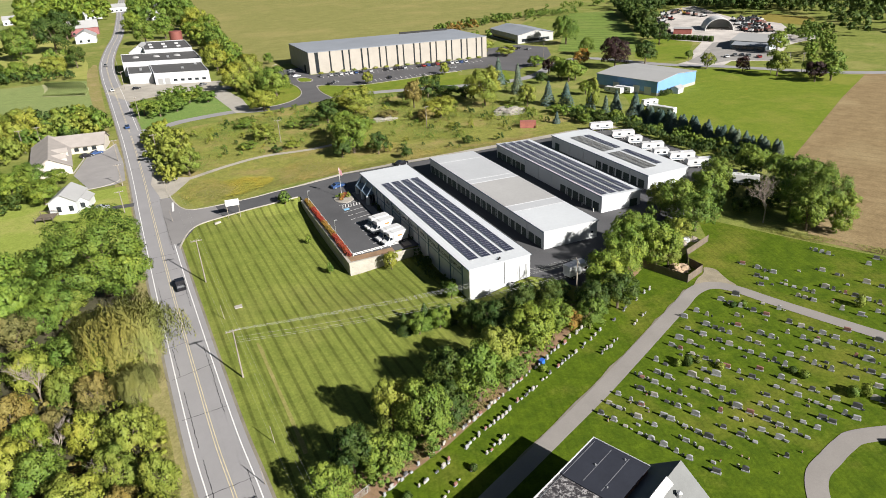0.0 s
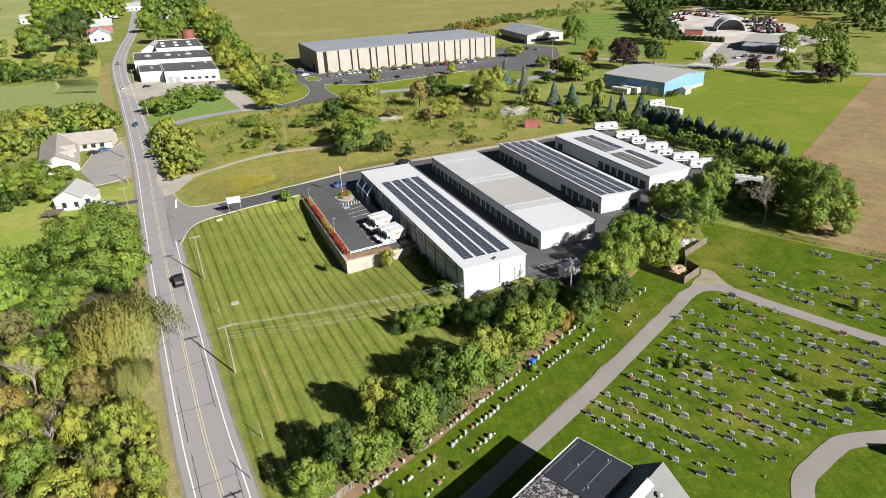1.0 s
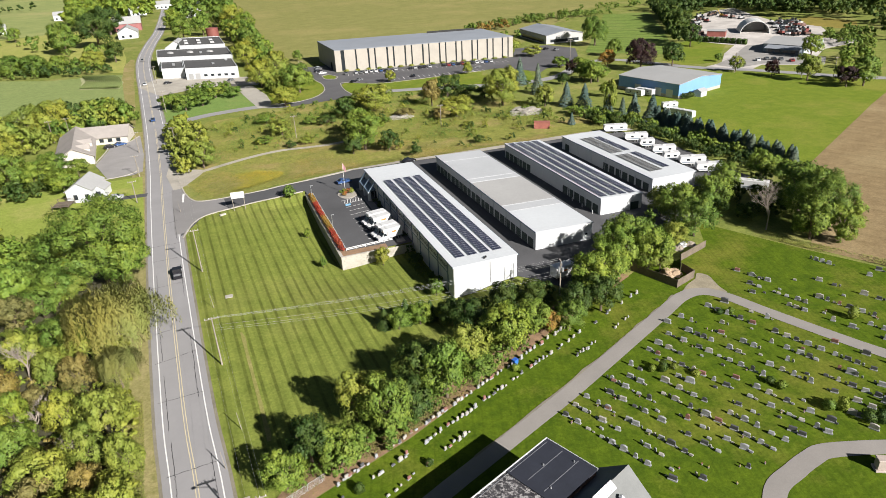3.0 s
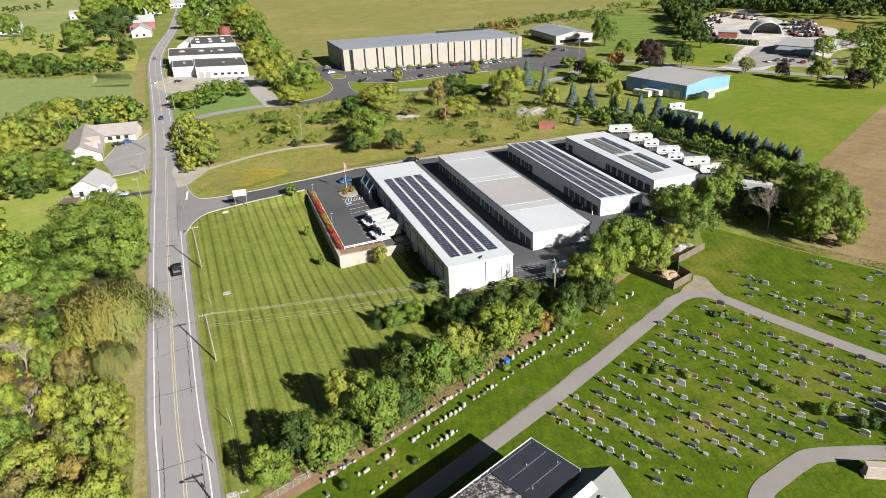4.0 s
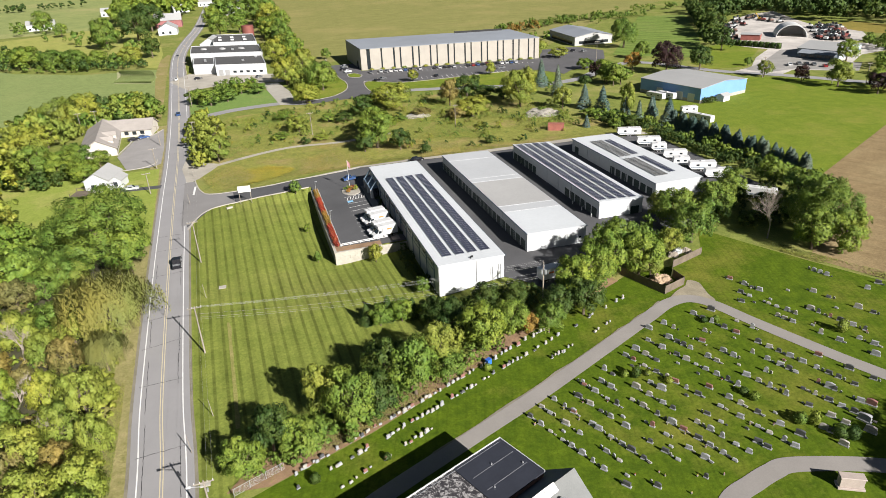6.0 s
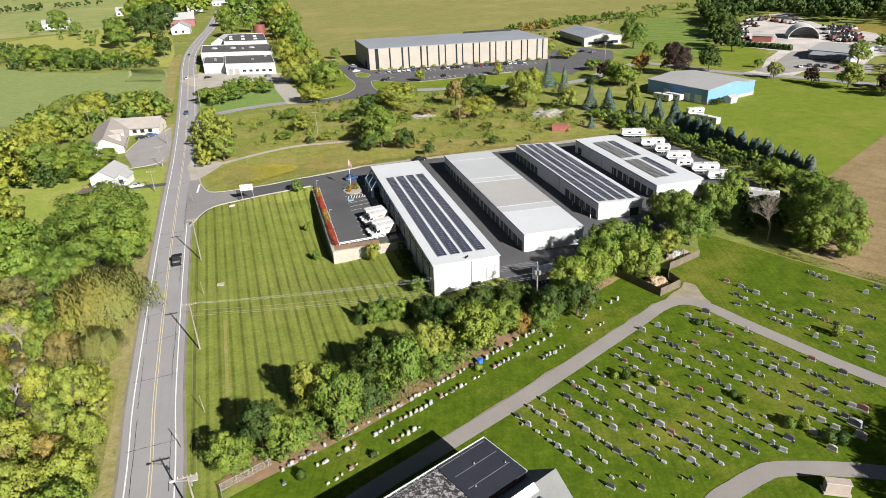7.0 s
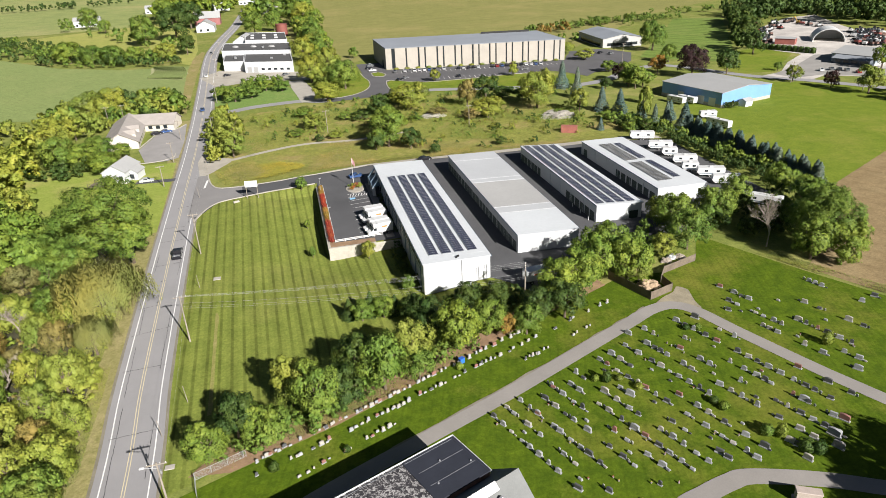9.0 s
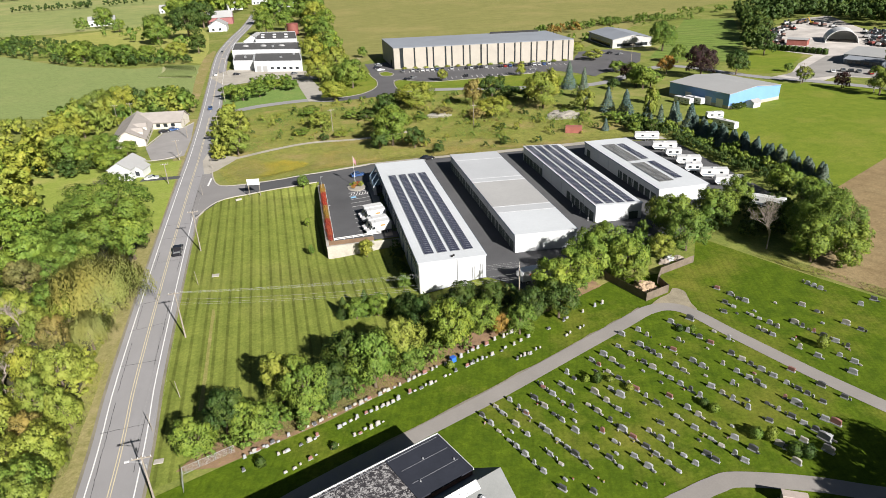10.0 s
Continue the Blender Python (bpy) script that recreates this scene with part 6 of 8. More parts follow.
def detail_others():
    part("end_door", box(9.2, -0.05, 1.0, 11.7, -0.002, 3.4), M_DOOR, B_C, "dark roller door")
    for k, (x, y) in enumerate(((-16.3, 42.1), (-17.0, 66.5))):
        lamp = thing("lamp_post", "slim grey lamp post beside the car park planter", "lamp post", (x, y, 1.85), 0, "car park lamps")
        part("post", rod(bmesh.new(), (0, 0, 0), (0, 0, 4.6), 0.07, 0.05, 8), M_ALU, lamp)
        part("lamp_head", box(-0.1, -0.15, 4.55, 0.6, 0.15, 4.68, 0.03), M_ALU, lamp)
    part("end_window", box(13.3, -0.05, 3.0, 13.9, -0.002, 3.5), M_GLASS, B_B, "small dark vent window")
    for k in range(8):
        y = 4 + 8 * k
        part("wall_lamp", box(14.9 + 0.1, y - 0.15, 4.6, 15.3, y + 0.15, 4.8), M_WHITE, B_B)
    for y in (2.0, 7.0, 12.0):
        b = thing("bollard", "white steel bollard at the yard edge", "bollard", (48.4, 21 + y, ground_z(48.4, 21 + y)), 0, "yard bollards")
        part("post", rod(bmesh.new(), (0, 0, -0.1), (0, 0, 1.1), 0.1, 0.1, 8), M_WHITE, b)


detail_others()

# ---- vehicles ----
M_ORANGE = surface("orange_vinyl", (0.75, 0.20, 0.06), 0.9, 1.0, 4.0, 0.5, bump=0)


def wheels(parent, xs, y, r=0.38, w=0.26):
    for x in xs:
        for s in (-1, 1):
            t = part("wheel", rod(bmesh.new(), (x, s * y - s * w / 2, r), (x, s * y + s * w / 2, r), r, None, 14), M_BLACK, parent, "black tyre")
            part("rim", rod(bmesh.new(), (x, s * (y + w / 2), r), (x, s * (y + w / 2 + 0.02), r), r * 0.55, None, 10), M_ALU, t, "steel rim")


def box_truck(x, y, turn, z, label="white rental box truck with an orange stripe parked in a bay"):
    t = thing("box_truck", label, "truck", (x, y, z), turn, "rental box trucks")
    part("cargo_box", box(-2.9, -1.12, 0.85, 1.1, 1.12, 3.25, 0.06), M_WHITE, t, "white cargo box")
    part("attic", box(1.1, -1.1, 2.35, 2.2, 1.1, 3.22, 0.12), M_WHITE, t, "white overhanging cargo attic")
    part("cab", prism(bmesh.new(), ((1.15, 0.5), (3.5, 0.5), (3.55, 1.15), (2.55, 1.4), (2.0, 2.25), (1.15, 2.3)), "y", -0.98, 0.98), M_WHITE, t, "white cab")
    part("windscreen", prism(bmesh.new(), ((2.56, 1.42), (2.62, 1.42), (2.09, 2.22), (2.03, 2.22)), "y", -0.86, 0.86), M_GLASS, t, "dark windscreen")
    for s in (-1, 1):
        part("side_window", box(1.35, s * 0.985 - 0.01, 1.45, 2.15, s * 0.985 + 0.01, 2.1), M_GLASS, t, "dark side window")
        part("stripe", box(-1.3, s * 1.13 - 0.01, 2.1, 0.0, s * 1.13 + 0.012, 2.5), M_ORANGE, t, "orange painted stripe")
        part("headlight", box(3.5, s * 0.7 - 0.16, 0.75, 3.58, s * 0.7 + 0.16, 0.98), M_ALU, t)
    part("chassis", box(-2.8, -0.5, 0.45, 3.3, 0.5, 0.85), M_BLACK, t, "black chassis")
    part("bumper", box(3.45, -0.98, 0.42, 3.68, 0.98, 0.62, 0.03), M_BLACK, t)
    wheels(t, (-1.7, 2.6), 0.95, 0.4)
    return t


for x, y in ((-5.0, 42.4), (-4.6, 39.5), (-4.9, 33.9), (-4.4, 31.2)):
    box_truck(x, y, 189, ground_z(x, y) + 0.09)
box_truck(23.6, -4.3, 8, ground_z(23.6, -4.3) + 0.05, "white rental box truck parked by the utility pole")

CAR_COLOURS = {"silver": (0.52, 0.53, 0.54), "white": (0.80, 0.80, 0.79), "black": (0.02, 0.02, 0.024), "red": (0.32, 0.03, 0.03), "blue": (0.05, 0.10, 0.24), "grey": (0.16, 0.165, 0.17)}
CAR_PAINT = {k: surface(k + "_car_paint", c, 0.92, 1.0, 3.0, 0.25, 0.3, 0, spec=0.6) for k, c in CAR_COLOURS.items()}
CARS = {}


def car(x, y, turn, colour, kind="car", z=None, where="parked"):
    key = (colour, kind)
    label = f"{colour} {'pickup truck' if kind == 'pickup' else 'family car'} {where}"
    z = ground_z(x, y) + 0.09 if z is None else z
    if key in CARS:
        return tagged(copy_thing(CARS[key], pose(x, y, z, 0, 0, turn)), label)
    t = thing("pickup_truck" if kind == "pickup" else "car", label, "car", (x, y, z), turn, "cars")
    paint = CAR_PAINT[colour]
    if kind == "pickup":
        part("body", prism(bmesh.new(), ((-2.9, 0.5), (2.85, 0.5), (2.9, 0.95), (2.7, 1.12), (1.35, 1.2), (0.75, 1.85), (-0.75, 1.9), (-0.9, 1.2), (-0.95, 0.75), (-2.8, 0.75), (-2.8, 1.18), (-2.9, 1.18)), "y", -0.98, 0.98), paint, t)
        for s in (-1, 1):
            part("bed_side", box(-2.85, s * 0.93 - 0.06, 0.7, -0.9, s * 0.93 + 0.06, 1.2, 0.02), paint, t)
            part("mirror", box(0.95, s * 1.12 - 0.12, 1.2, 1.15, s * 1.12 + 0.1, 1.4), paint, t)
        part("bed_liner", box(-2.8, -0.86, 0.76, -0.95, 0.86, 0.8), M_ALU, t, "pale truck bed liner")
        front, wheel_x, roof = ((1.38, 1.22), (1.42, 1.2), (0.82, 1.82), (0.78, 1.84)), (-1.85, 1.85), 1.88
    else:
        part("body", prism(bmesh.new(), ((-2.25, 0.35), (2.25, 0.35), (2.3, 0.65), (2.05, 0.85), (1.05, 0.98), (0.35, 1.45), (-1.1, 1.48), (-1.85, 1.02), (-2.28, 0.95)), "y", -0.88, 0.88), paint, t)
        front, wheel_x, roof = ((1.06, 1.0), (1.1, 0.98), (0.42, 1.43), (0.38, 1.45)), (-1.35, 1.4), 1.46
        part("rear_window", prism(bmesh.new(), ((-1.84, 1.06), (-1.88, 1.04), (-1.16, 1.46), (-1.12, 1.48)), "y", -0.72, 0.72), M_GLASS, t, "dark rear window")
    part("windscreen", prism(bmesh.new(), front, "y", -0.78, 0.78), M_GLASS, t, "dark windscreen")
    side = 0.985 if kind == "pickup" else 0.885
    low = 1.25 if kind == "pickup" else 1.02
    for s in (-1, 1):
        part("side_window", box(-0.9, s * side - 0.008, low, 0.35, s * side + 0.008, roof - 0.1), M_GLASS, t, "dark side windows")
    wheels(t, wheel_x, side - 0.12, 0.36, 0.22)
    CARS[key] = t
    return t


random.seed(31)
car(-54.4, 38.0, 92, "black", "pickup", where="on the two-lane road")
car(-62.5, 205, 94, "blue", where="on the two-lane road")
car(-68.5, 300, 97, "white", where="on the two-lane road")
car(-72.5, 398, 92, "grey", where="on the two-lane road")
for u, colour in [(5.0 + 2.85 * k, random.choice(("silver", "grey", "white", "black", "white", "silver", "red", "blue"))) for k in range(35) if random.random() < 0.74]:
    c, s = math.cos(radians(-8.9)), math.sin(radians(-8.9))
    v = -10.6 + random.uniform(-0.3, 0.3)
    car(36.6 + u * c - v * s, 273.8 + u * s + v * c, 81 + random.choice((0, 180)), colour, where="parked before the office building")
for x, y, turn, colour in ((29, 288, 10, "grey"), (27, 280, 15, "black"), (28, 272, 12, "white"), (38.1, 237.4, 40, "black"), (41.9, 240.4, 40, "grey"), (110.2, 236.9, 170, "grey"), (70.3, 233.5, 84, "black"), (29.4, 290.6, 12, "white")):
    car(x, y, turn, colour, where="parked beside the office building")
for x, y, turn, colour in ((-5.2, 77.0, 10, "blue"), (-77.5, 166.5, 20, "black"), (-74.0, 168.4, 20, "blue"), (-71.5, 102.2, 5, "silver"), (245, 166, 60, "white"), (251, 166, 60, "grey"), (253.6, 163.6, 60, "black"), (255.5, 160.6, 60, "grey"), (256.8, 154.5, 60, "red"), (-56, 296, 20, "black"), (19, 86.5, 15, "black"), (120.5, 142, 60, "black"), (-22, 283, 40, "grey"), (172, 268, 30, "black"), (176, 262, 30, "grey")):
    car(x, y, turn, colour, where="parked on asphalt")


def travel_trailer(x, y, turn, n=7.6, label="white travel trailer parked behind the storage building"):
    t = thing("travel_trailer", label, "trailer", (x, y, ground_z(x, y) + 0.09), turn, "parked travel trailers")
    part("body", prism(bmesh.new(), ((-n / 2, 0.7), (n / 2 - 0.9, 0.7), (n / 2, 1.5), (n / 2 - 0.25, 2.9), (-n / 2 + 0.15, 3.05), (-n / 2, 2.8)), "y", -1.2, 1.2), M_WHITE, t)
    for s in (-1, 1):
        for u in (-0.3, 0.12):
            part("window", box(u * n, s * 1.21 - 0.01, 1.7, u * n + 0.9, s * 1.21 + 0.01, 2.25), M_GLASS, t, "dark window")
        part("stripe", box(-n / 2 + 0.2, s * 1.208 - 0.005, 1.1, n / 2 - 0.6, s * 1.208 + 0.005, 1.3), M_SLATE, t, "grey painted stripe")
    part("roof_unit", box(-0.5, -0.35, 3.0, 0.5, 0.35, 3.25, 0.05), M_WHITE, t, "white rooftop air conditioner")
    part("hitch", prism(bmesh.new(), ((n / 2 - 1.2, -0.6), (n / 2 + 1.0, 0.0), (n / 2 - 1.2, 0.6)), "z", 0.5, 0.62), M_BLACK, t)
    wheels(t, (-0.5, 0.35), 1.05, 0.34, 0.2)


for x, y, turn, n in ((99.0, 86.5, 158, 8.5), (98.6, 73.5, 156, 8.0), (97.5, 66.0, 158, 5.0), (97.6, 57.2, 156, 7.5), (95.0, 50.2, 156, 5.0), (98.0, 44.0, 156, 8.0), (98.0, 36.5, 156, 8.0)):
    travel_trailer(x, y, turn, n)
travel_trailer(97.0, 19.5, 130, 10.0, "large white motorhome parked under the trees")
for x, y, turn, n in ((146.0, 131.5, 105, 9.0), (141.6, 133.0, 105, 9.0), (138.5, 105.5, 165, 6.5), (135.0, 93.0, 105, 10.0)):
    travel_trailer(x, y, turn, n, "white cargo trailer parked by the blue building")

# ---- poles, wires and signs ----
M_WIRE = surface("weathered_aluminium_wire", (0.36, 0.36, 0.35), 0.9, 1.0, 5.0, 0.5, 0.3, 0)


def utility_pole(x, y, h, turn, arms=1, cans=0, label="weathered wooden utility pole with a crossarm"):
    p = thing("utility_pole", label, "utility pole", (x, y, ground_z(x, y)), turn, "utility poles")
    part("post", rod(bmesh.new(), (0, 0, -0.5), (0, 0, h), 0.17, 0.11, 8), M_WOOD, p)
    for k in range(arms):
        z = h - 0.35 - 1.1 * k
        arm = part("crossarm", box(-1.25, -0.07, z - 0.07, 1.25, 0.07, z + 0.07), M_WOOD, p)
        for s in (-1.1, -0.45, 0.45, 1.1):
            part("insulator", rod(bmesh.new(), (s, 0, z + 0.06), (s, 0, z + 0.3), 0.05, 0.035, 6), M_WHITE, arm)
    for k in range(cans):
        a = k * 2.1
        part("transformer", rod(bmesh.new(), (0.42 * math.cos(a), 0.42 * math.sin(a), h - 2.4), (0.42 * math.cos(a), 0.42 * math.sin(a), h - 1.5), 0.27, 0.27, 12), M_ALU, p, "grey transformer can")
    return p


utility_pole(-49.0, 37.6, 10.9, 2, 1)
utility_pole(-47.4, -3.8, 10.2, 2, 1)
P3 = utility_pole(-44.9, -49.6, 10.6, 2, 1, 0, "pale utility pole with a crossarm and a street lamp")
part("lamp_arm", rod(bmesh.new(), (0, 0, 9.6), (-1.7, 0, 10.1), 0.05, 0.04, 6), M_ALU, P3)
part("lamp_head", box(-2.1, -0.16, 10.0, -1.5, 0.16, 10.2, 0.05), M_WHITE, P3, "pale street lamp head")
part("cutout", rod(bmesh.new(), (0.25, 0.1, 8.6), (0.25, 0.1, 9.2), 0.12, None, 8), M_ALU, P3)
utility_pole(18.0, -12.1, 10.4, 70, 1, 3, "wooden utility pole with three grey transformers")
for x, y, h in ((-53.0, 145.2, 10), (-65.5, 122.4, 7.5), (-66.6, 154, 8), (-65.3, 95.5, 7), (-57, 220, 10), (-62, 300, 10), (-65, 380, 10), (46.4, 128.4, 9), (-8.9, 142.6, 9), (-100, 188, 9), (-94, 190, 9), (212, 148, 10), (228, 122, 9), (238, 113, 10), (168, 232, 11), (15, 262, 10)):
    utility_pole(x, y, h, random.uniform(-10, 10), 1)
for x, y in ((-47.5, 18.6), (-45.8, -23.4), (-48.8, -31.3), (-53.0, 80.5), (-52.6, 107.5)):
    p = thing("marker_post", "short pale leaning wooden post in the lawn", "post", (x, y, ground_z(x, y)), 0, "marker posts")
    part("post", rod(bmesh.new(), (0, 0, -0.2), (-0.25, 0.1, 3.4), 0.07, 0.05, 6), M_WOOD, p)


def wire(a, b, sag, r=0.011):
    cu = bmesh.new()
    n = 14
    pts = [Vector(a).lerp(Vector(b), k / n) - Vector((0, 0, 4 * sag * (k / n) * (1 - k / n))) for k in range(n + 1)]
    way = (Vector(b) - Vector(a)).normalized()
    side = way.cross(Vector((0, 0, 1))).normalized()
    rings = [[cu.verts.new(p + side * r * math.cos(t) + Vector((0, 0, r * math.sin(t)))) for t in (0, 1.57, 3.14, 4.71)] for p in pts]
    for p, q in zip(rings, rings[1:]):
        for k in range(4):
            cu.faces.new((p[k], p[(k + 1) % 4], q[(k + 1) % 4], q[k]))
    w = new("overhead_wire", mesh_of("overhead_wire", cu, M_WIRE))
    tagged(w, "thin overhead utility wire strung between poles", "wire", "overhead wires")


for s, z in ((-1.1, 10.1), (-0.45, 10.1), (0.45, 10.1), (1.1, 10.1)):
    wire((-47.4 + s, -3.8, z), (18.0, -12.1 + s, 10.4), 0.9)
for z0, z1 in ((8.6, 8.4), (7.9, 7.6), (7.5, 7.2)):
    wire((-47.4, -3.8, z0), (18.0, -12.1, z1), 1.1)
for s in (-1.1, 0.45, 1.1):
    for a, b in (((-49.0, 37.6, 10.8), (-47.4, -3.8, 10.1)), ((-47.4, -3.8, 10.1), (-44.9, -49.6, 10.5)), ((-53.0, 145.2, 9.9), (-49.0, 37.6, 10.8))):
        wire((a[0] + s, a[1], a[2]), (b[0] + s, b[1], b[2]), 1.0, 0.007)


def build_sign():
    s = thing("roadside_sign", "blank white sign panel on two tall posts beside the drive", "sign", (-36.9, 73.4, ground_z(-36.9, 73.4)), -6)
    for x in (-1.6, 1.6):
        part("post", box(x - 0.08, -0.08, -0.3, x + 0.08, 0.08, 5.6), M_WOOD, s)
    part("panel", box(-1.85, -0.2, 3.7, 1.85, -0.08, 5.6, 0.02), M_WHITE, s, "white sign panel")
    m = thing("stone_marker", "small pale stone marker in the lawn", "marker", (-41.8, 72.2, ground_z(-41.8, 72.2)), 20)
    part("block", box(-0.9, -0.35, -0.1, 0.9, 0.35, 0.5, 0.08), M_KERB, m)
    d = thing("drain_cover", "pale concrete drain cover in the lawn", "drain", (-44.1, 22.3, ground_z(-44.1, 22.3)))
    part("slab", box(-0.8, -0.7, -0.1, 0.8, 0.7, 0.16, 0.03), M_KERB, d)
    d = thing("drain_cover", "pale concrete drain cover in the lawn", "drain", (-46.8, -38.6, ground_z(-46.8, -38.6)))
    part("slab", box(-0.7, -0.5, -0.1, 0.7, 0.5, 0.16, 0.03), M_KERB, d)


build_sign()

# ---- church at the cemetery gate ----
def build_church():
    M_TAR = surface("dark_roof_membrane", (0.030, 0.033, 0.045), 0.75, 0.3, 2.5, 0.6, bump=0.05)
    M_GREYSEAM = surface("grey_roof_tape", (0.16, 0.165, 0.18), 0.8, 0.5, 3.0, 0.6, bump=0)
    m, nodes, links, p = material("peeling_silver_roof")
    pos = node(nodes, links, "ShaderNodeNewGeometry").outputs["Position"]
    n1 = node(nodes, links, "ShaderNodeTexNoise", {"Vector": pos, "Scale": 2.0, "Detail": 9.0, "Roughness": 0.78, "Distortion": 0.3})
    links.new(ramp(nodes, links, n1.outputs["Fac"], ((0.44, (0.018, 0.017, 0.02)), (0.52, (0.05, 0.045, 0.047)), (0.56, (0.40, 0.39, 0.38)), (0.66, (0.12, 0.11, 0.11)))), p.inputs["Base Color"])
    p.inputs["Roughness"].default_value = 0.7
    M_OLD = m
    M_SHINGLE = surface("grey_shingle_roof", (0.17, 0.175, 0.172), 0.82, 0.4, 5.0, 0.85, bump=0.25)
    c = thing("chapel", "chapel with a dark flat roof and a grey shingled gable", "chapel", (-7.0, -51.1, 0), 22.3)
    part("wall", box(-34, -8.1, -0.2, -0.1, -0.1, 6.6), surface("red_brown_brick", (0.30, 0.17, 0.12), 0.7, 0.4, 4.0, 0.9, bump=0.2), c, "brick wall")
    part("flat_roof", box(-8.3, -8.2, 6.55, 0, 0, 6.75), M_TAR, c, "dark membrane flat roof")
    part("old_roof", box(-34, -9.8, 6.5, -8.3, 0, 6.7), M_OLD, c, "peeling silver-coated flat roof")
    for x0, y0, x1, y1 in ((-34, -0.02, 0.06, 0.08), (-0.04, -8.2, 0.06, -0.02)):
        part("parapet_edge", box(x0, y0, 6.5, x1, y1, 6.88), M_WALL, c, "white metal parapet edge")
    part("inner_edge", box(-34, -0.5, 6.74, -0.5, -0.44, 6.8), M_GREYSEAM, c)
    part("section_edge", box(-8.45, -8.2, 6.7, -8.2, -0.4, 6.86), M_TAR, c)
    for y in (-3.0, -5.6):
        part("roof_seam", box(-7.6, y - 0.05, 6.752, -0.5, y + 0.05, 6.765), M_GREYSEAM, c, "pale taped roof seam")
    for x, y in ((-1.0, -5.3), (-6.6, -5.9), (-4.2, -2.8)):
        part("roof_drain", rod(bmesh.new(), (x, y, 6.75), (x, y, 6.95), 0.12, 0.1, 8), M_ALU, c)
    part("gable_body", prism(bmesh.new(), ((-6.6, -0.2), (-16.6, -0.2), (-16.6, 3.4), (-11.3, 8.0), (-6.6, 4.3)), "x", -22, 1.4), M_WALL, c, "white gable wall")
    for a, b in (((-5.9, 4.0), (-11.3, 8.3)), ((-17.4, 3.0), (-11.3, 8.3))):
        part("roof_slope", prism(bmesh.new(), (a, b, (b[0], b[1] - 0.18), (a[0], a[1] - 0.18)), "x", -22.5, 1.9), M_SHINGLE, c, "grey shingle roof slope")
    for k in range(5):
        part("skylight", prism(bmesh.new(), ((-11.3, 8.36), (-11.2, 8.44), (-12.1, 7.86), (-12.15, 7.7)), "x", -6.6 + k * 0.95, -5.69 + k * 0.95), M_WHITE, c, "white ridge skylight panel")
    part("flue", rod(bmesh.new(), (-2.4, -13.2, 6.2), (-2.4, -13.2, 7.5), 0.28, 0.28, 10), M_ALU, c, "metal flue pipe")
    part("flue_cap", rod(bmesh.new(), (-2.4, -13.2, 7.5), (-2.4, -13.2, 7.75), 0.4, 0.1, 10), M_ALU, c)
    part("porch", box(-12.5, 0.1, 0, -10.6, 1.6, 2.6, 0.05), M_TAR, c, "dark flat-roofed porch")


build_church()


def build_tomb():
    t = thing("table_tomb", "pale pink granite family tomb beside the loop lane", "tomb", (36.0, -68.9, 0.03), -28)
    stone = surface("pale_pink_granite", (0.42, 0.35, 0.31), 0.8, 1.0, 6.0, 0.6, bump=0.1)
    part("base", box(-1.7, -0.75, -0.1, 1.7, 0.75, 0.3, 0.03), stone, t)
    part("slab", box(-1.5, -0.55, 0.3, 1.5, 0.55, 1.75, 0.05), stone, t)
    part("cap", box(-1.6, -0.65, 1.75, 1.6, 0.65, 1.95, 0.05), stone, t)


build_tomb()


def shrub(x, y, h, r, tone, label, squeeze=1.0):
    rng = np.random.default_rng(int(abs(x * 7 + y * 13)))
    n = rng.normal(0, 1, (1500, 3))
    n /= np.linalg.norm(n, axis=1)[:, None]
    k = 1 + 0.12 * np.sin(5 * n[:, :1] + 3 * n[:, 1:2]) + 0.1 * np.sin(9 * n[:, 2:] + 4 * n[:, 1:2])
    c = n * k * rng.uniform(0.82, 1.05, (1500, 1)) * np.array([1, 1, 1.0]) + np.array([0, 0, 0.85])
    c[:, 2] = np.maximum(c[:, 2], 0.02)
    v, ways = leafy(rng, c, n, 0.11, 0.4, (r * 0.85, r * 0.85, h / 1.85))
    s = new("shrub", card_mesh("shrub", v, M_LEAF[tone], ways))
    s.location = (x, y, ground_z(x, y))
    return tagged(s, label, "shrub", "cemetery shrubs")


for x, y, h, r, tone in ((22.9, -38.2, 2.2, 0.9, "d"), (21.2, -37.5, 1.3, 0.7, "g"), (41.3, -57.6, 2.4, 1.0, "y"), (39.6, -56.6, 1.8, 1.1, "g"), (42.7, -60.9, 1.9, 1.4, "d"), (36.6, -48.0, 1.1, 0.9, "d"), (37.2, -49.8, 1.3, 0.9, "g"), (65.2, -39.6, 2.6, 1.1, "y"), (43.9, -61.9, 2.2, 1.1, "d"), (27.2, -41.3, 1.0, 0.9, "y"), (25.2, -38.4, 0.9, 0.8, "y"), (-31.8, -43.5, 1.6, 0.9, "d"), (-21.2, -42.6, 1.1, 0.7, "d"), (0.2, -27.6, 1.4, 0.8, "g"), (46.4, -28.6, 1.3, 0.8, "g"), (44.4, -27.8, 1.0, 0.8, "d")):
    shrub(x, y, h, r, tone, "small clipped evergreen shrub among the headstones" if tone == "d" else "small leafy shrub among the headstones")


